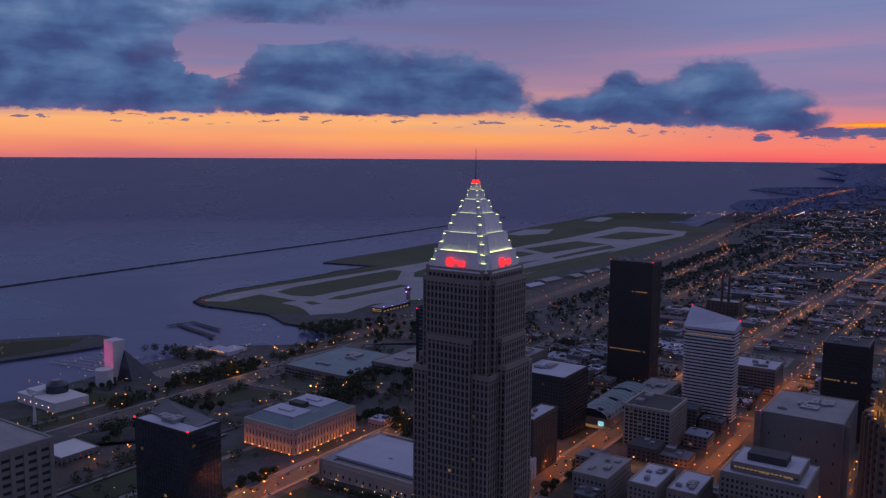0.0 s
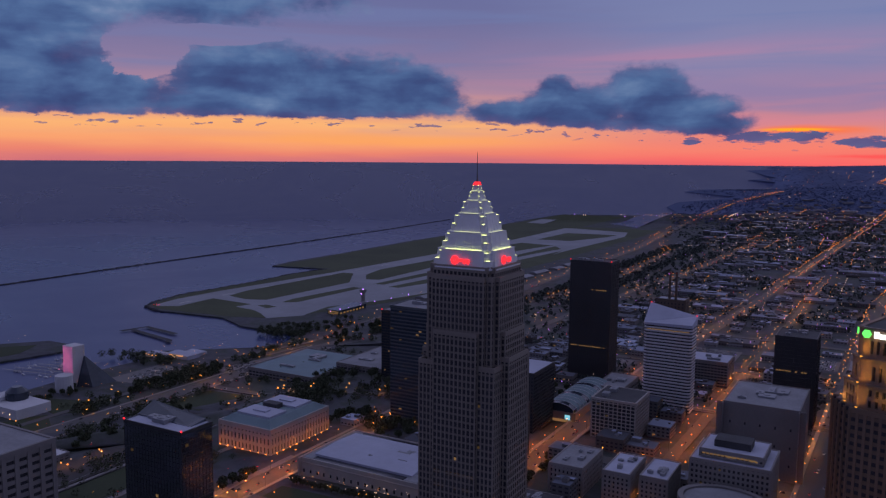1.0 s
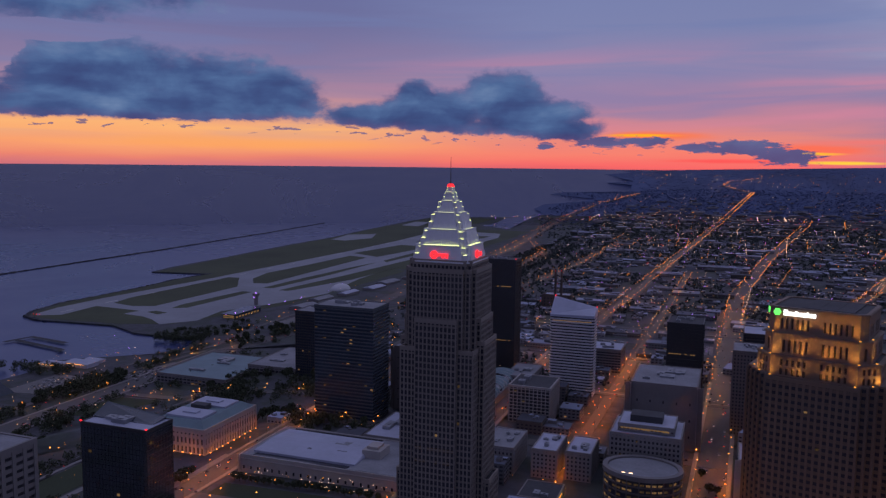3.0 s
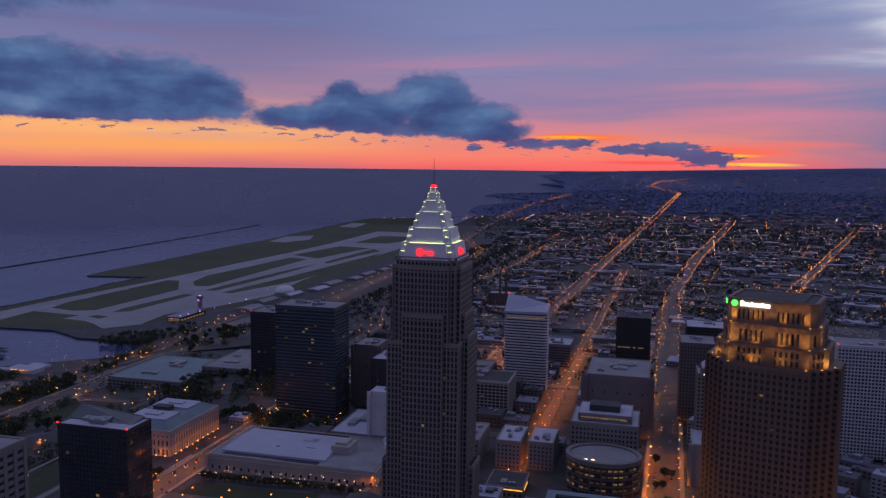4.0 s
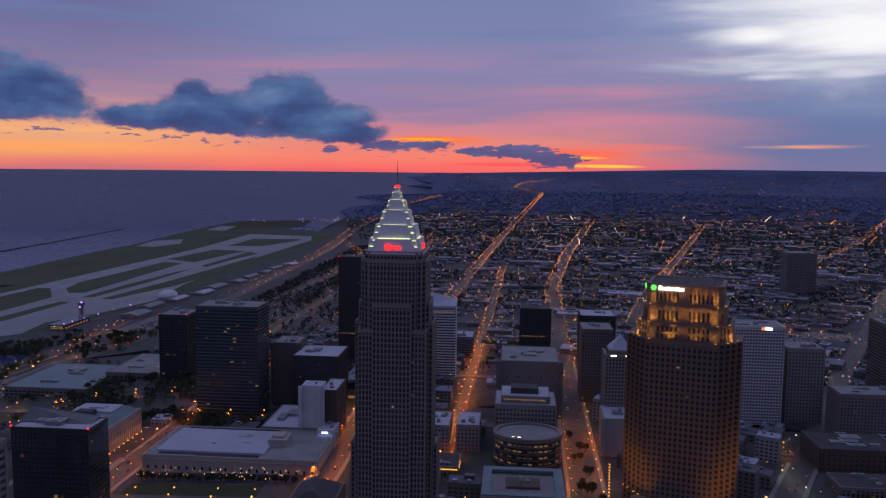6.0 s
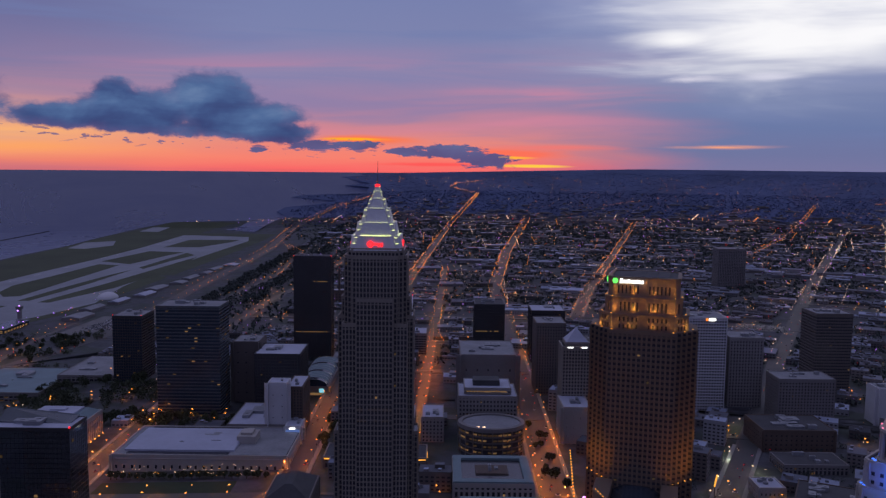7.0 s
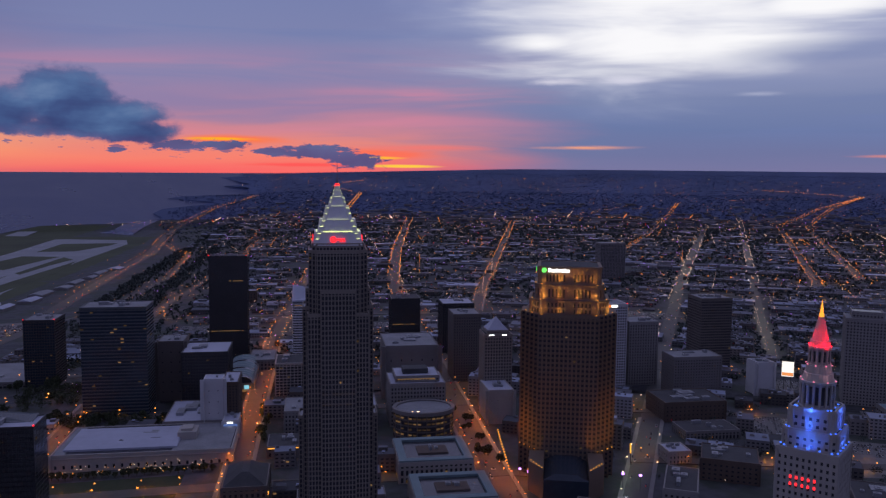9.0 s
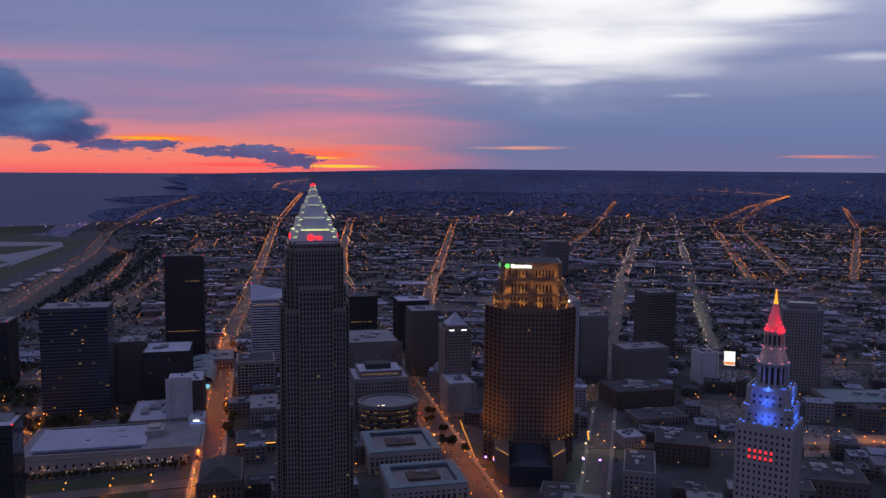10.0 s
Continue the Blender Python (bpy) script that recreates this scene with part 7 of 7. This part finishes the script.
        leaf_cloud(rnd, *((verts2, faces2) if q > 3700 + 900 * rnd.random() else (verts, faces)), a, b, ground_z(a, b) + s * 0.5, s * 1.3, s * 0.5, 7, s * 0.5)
    for _ in range(15000):
        q = 3500 * math.exp(rnd.random() ** 0.9 * 2.6)
        t = rnd.uniform(-9, 46)
        if not inland(q, t):
            continue
        t = radians(t)
        a, b, k = drawn_in(CX + q * math.sin(t), CY + q * math.cos(t))
        s = rnd.uniform(5, 9) * (0.25 + 0.75 * k)
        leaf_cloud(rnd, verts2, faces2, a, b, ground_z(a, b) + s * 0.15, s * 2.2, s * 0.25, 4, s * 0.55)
    me = bpy.data.meshes.new("woods")
    me.from_pydata(verts, [], faces)
    me.materials.append(WOOD_LEAF)
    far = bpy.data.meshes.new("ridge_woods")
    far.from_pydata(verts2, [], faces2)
    far.materials.append(HAZED_LEAF)
    tagged(new("ridge_woods", far), "distant woods tinted with blue haze, out to the horizon", "trees", kind="stuff")
    tagged(new("woods", me), "dark street trees and woods spread through the town", "trees", kind="stuff")


woods()


# ---- lamps ----
def lamp_meshes():
    bm = bmesh.new()
    prism(bm, round_ring(0.12, 6), 0, 9.0, round_ring(0.08, 6))
    cuboid(bm, -0.06, 0.06, -1.8, 0.0, 8.85, 9.0)
    pole = mesh_of(bm, "pole", POLE)
    out = []
    for m in (SODIUM, WARM_LED, PURPLE):
        bm = bmesh.new()
        prism(bm, rect(0.42, 0.55, 0.15, 0, -1.9), 8.5, 8.95, rect(0.2, 0.35, 0.1, 0, -1.9))
        out.append(mesh_of(bm, "lamp_head", m))
    bm = bmesh.new()
    bm.faces.new([bm.verts.new(c) for c in ((-0.4, -2.42, 8.49), (-0.4, -1.38, 8.49), (0.4, -1.38, 8.49), (0.4, -2.42, 8.49))])
    out.append(mesh_of(bm, "lens", SODIUM_DOWN))
    return pole, out


def hood(store, x, y, z, r, glow_slot, lens_slot=0):
    """A lamp hood: glowing sides, and a bright lens set up inside it that shines down."""
    verts, faces, slots = store
    i = len(verts)
    verts += [(x - r, y - r, z - r), (x + r, y - r, z - r), (x + r, y + r, z - r), (x - r, y + r, z - r), (x, y, z + r * 0.5)]
    for a, b in ((0, 1), (1, 2), (2, 3), (3, 0)):
        faces.append((i + a, i + b, i + 4))
        slots.append(glow_slot)
    j, q = len(verts), 0.38
    verts += [(x - q, y - q, z - r * 0.55), (x - q, y + q, z - r * 0.55), (x + q, y + q, z - r * 0.55), (x + q, y - q, z - r * 0.55)]
    faces.append((j, j + 1, j + 2, j + 3))
    slots.append(lens_slot)


def lamps():
    rnd = random.Random(33)
    pole, heads = lamp_meshes()
    far = {"near": ([], [], SODIUM_NEAR, "orange street lamps through the nearer town"), "sodium": ([], [], SODIUM_FAR, "orange street lamps strung along the far streets"), "white": ([], [], WARM_LED, "warm white lamps scattered through the town"),
           "violet": ([], [], PURPLE, "violet lamps scattered through the town"), "red": ([], [], RED_LAMP, "red signal lamps scattered through the town")}
    singles = 0
    hoods = ([], [], [])
    for nm, line, w, gap in STREETS:
        for (xa, ya), (xb, yb) in zip(line, line[1:]):
            length = math.hypot(xb - xa, yb - ya)
            ux, uy = (xb - xa) / length, (yb - ya) / length
            s = gap / 2
            while s < length:
                for side in (-1, 1):
                    x, y = xa + ux * s + uy * side * (w / 2 + 1.0), ya + uy * s - ux * side * (w / 2 + 1.0)
                    if not -66 < math.degrees(math.atan2(x - CX, y - CY)) < 52:
                        continue
                    r = math.hypot(x - CX, y - CY)
                    if r < 1250 and singles < 158 and y > 250 and nm != "diagonal_avenue":
                        singles += 1
                        ob = thing("street_lamp", x, y, ground_z(x, y), "street lamp with a glowing orange head on a steel pole", "lamp", math.degrees(math.atan2(uy, ux)) + (0 if side > 0 else 180), "street lamps")
                        ob.matrix_basis = pose(x, y, ground_z(x, y), 0, 0, math.degrees(math.atan2(-ux * side, uy * side)) - 90)
                        part("pole", pole, None, ob)
                        head = part("lamp_head", heads[0], None, ob, "glowing sodium lamp head")
                        part("lens", heads[3], None, head)
                    else:
                        x, y, k = drawn_in(x + rnd.uniform(-2, 2), y + rnd.uniform(-4, 4))
                        pale = nm in ("diagonal_avenue", "south_avenue")
                        if pale and rnd.random() < 0.5:
                            continue
                        v, f, _, _ = far["white" if pale else "near" if r < 2000 else "sodium"]
                        zz = ground_z(x, y) + 9.0 * (0.4 + 0.6 * k)
                        if r < 3600:
                            hood(hoods, x, y, zz, (0.6 if r < 2000 else 0.95) * rnd.uniform(0.8, 1.15), 4 if pale else 1 if r < 2000 else 2, 3 if pale else 0)
                        else:
                            octa(v, f, x, y, zz, (0.45 if r < 2000 else 0.9) * rnd.uniform(0.7, 1.2))
                s += gap
    for _ in range(5600):
        q = 1000 + 3600 * rnd.random() ** 1.3
        t = radians(rnd.uniform(-24, 46))
        x, y = CX + q * math.sin(t), CY + q * math.cos(t)
        if x < -640 and y < 4000:
            continue
        if not inland(q, math.degrees(t), 1.0):
            continue
        kind = rnd.choices(("sodium", "white", "violet", "red"), (0.18, 0.50, 0.23, 0.09))[0]
        v, f, _, _ = far["near" if kind == "sodium" and q < 2200 else kind]
        x, y, k = drawn_in(x, y)
        octa(v, f, x, y, ground_z(x, y) + rnd.uniform(5, 12), q * 0.00023 * rnd.uniform(0.6, 1.5))
    # strings of lamps along the lesser streets
    for _ in range(150):
        q = 1050 + 3700 * rnd.random() ** 1.2
        t = rnd.uniform(-20, 46)
        if not inland(q, t, 3.0):
            continue
        x, y = CX + q * math.sin(radians(t)), CY + q * math.cos(radians(t))
        turn = radians(90 * rnd.choice((0, 1)) + street_turn(x, y) + rnd.uniform(-2, 2))
        kind = rnd.choice(("sodium", "sodium", "white", "white"))
        for i in range(rnd.randint(6, 16)):
            s = i * 34.0 + rnd.uniform(-3, 3)
            a, b = x + s * math.cos(turn), y + s * math.sin(turn)
            qq = math.hypot(a - CX, b - CY)
            if a < -560 and b < 4000:
                continue
            v, f, _, _ = far["near" if kind == "sodium" and qq < 2200 else kind]
            a, b, k = drawn_in(a, b)
            octa(v, f, a, b, ground_z(a, b) + 8.5, qq * 0.00028 * rnd.uniform(0.8, 1.3))
    for _ in range(1300):
        q = 4100 * math.exp(rnd.random() * 1.7)
        t = rnd.uniform(-8, 46)
        if not inland(q, t):
            continue
        t = radians(t)
        x, y, k = drawn_in(CX + q * math.sin(t), CY + q * math.cos(t))
        v, f, _, _ = far[rnd.choice(("sodium", "sodium", "white"))]
        octa(v, f, x, y, ground_z(x, y) + 6, rnd.uniform(0.5, 1.1))
    for x0, x1, y0, y1, k, kinds in ((-1040, -900, 560, 900, 110, ("white", "sodium")), (-860, -620, 420, 780, 90, ("sodium", "white", "sodium", "red")), (-1320, -1180, 600, 800, 26, ("white",)),
                                     (-1000, -900, 1190, 1700, 44, ("white", "violet", "sodium")), (-1080, -930, 860, 1000, 10, ("violet", "white")), (-480, -330, 500, 524, 60, ("white", "sodium")),
                                     (-900, -700, 1800, 3300, 50, ("sodium",)), (-720, -560, 900, 1300, 60, ("sodium", "white")), (-560, -100, 480, 900, 90, ("sodium", "white", "sodium")), (60, 500, 400, 1000, 110, ("sodium", "white", "sodium", "red")), (-620, -515, 380, 560, 34, ("sodium", "red"))):
        for _ in range(k):
            x, y = rnd.uniform(x0, x1), rnd.uniform(y0, y1)
            kind = rnd.choice(kinds)
            v, f, _, _ = far["near" if kind == "sodium" else kind]
            octa(v, f, x, y, ground_z(x, y) + rnd.uniform(3.5, 8), rnd.uniform(0.24, 0.42))
    # lamps over the orange square and along the air terminal
    for x, y in ((285, 415), (320, 408), (355, 402), (390, 395), (300, 448), (335, 442), (370, 434), (405, 426), (425, 412)):
        hood(hoods, x, y, ground_z(x, y) + 10.0, 0.6, 1)
    for y in (1212, 1238, 1262, 1296, 1340, 1392, 1450):
        octa(far["violet"][0], far["violet"][1], -972 + (y - 1212) * 0.12, y, -15.0, 1.0)
    for x in (-1345, -1338, -1330):
        octa(far["red"][0], far["red"][1], x, 1112, -22.5, 0.9)
    me = bpy.data.meshes.new("street_lights")
    me.from_pydata(hoods[0], [], hoods[1])
    for m in (SODIUM_DOWN, SODIUM_NEAR, SODIUM_FAR, LED_DOWN, WARM_LED):
        me.materials.append(m)
    me.polygons.foreach_set("material_index", hoods[2])
    tagged(new("street_lights", me), "orange hooded street lamps strung along the farther avenues", "lamps", kind="stuff")
    for key, (v, f, m, label) in far.items():
        me = bpy.data.meshes.new("town_lights")
        me.from_pydata(v, [], f)
        me.materials.append(m)
        tagged(new("town_lights", me), label, "lamps", kind="stuff")


lamps()


# one common scale for the whole place
for ob in list(scene.collection.objects):
    if ob.parent is None and ob.type != "CAMERA":
        ob.matrix_basis = Matrix.Scale(SCALE, 4) @ ob.matrix_basis
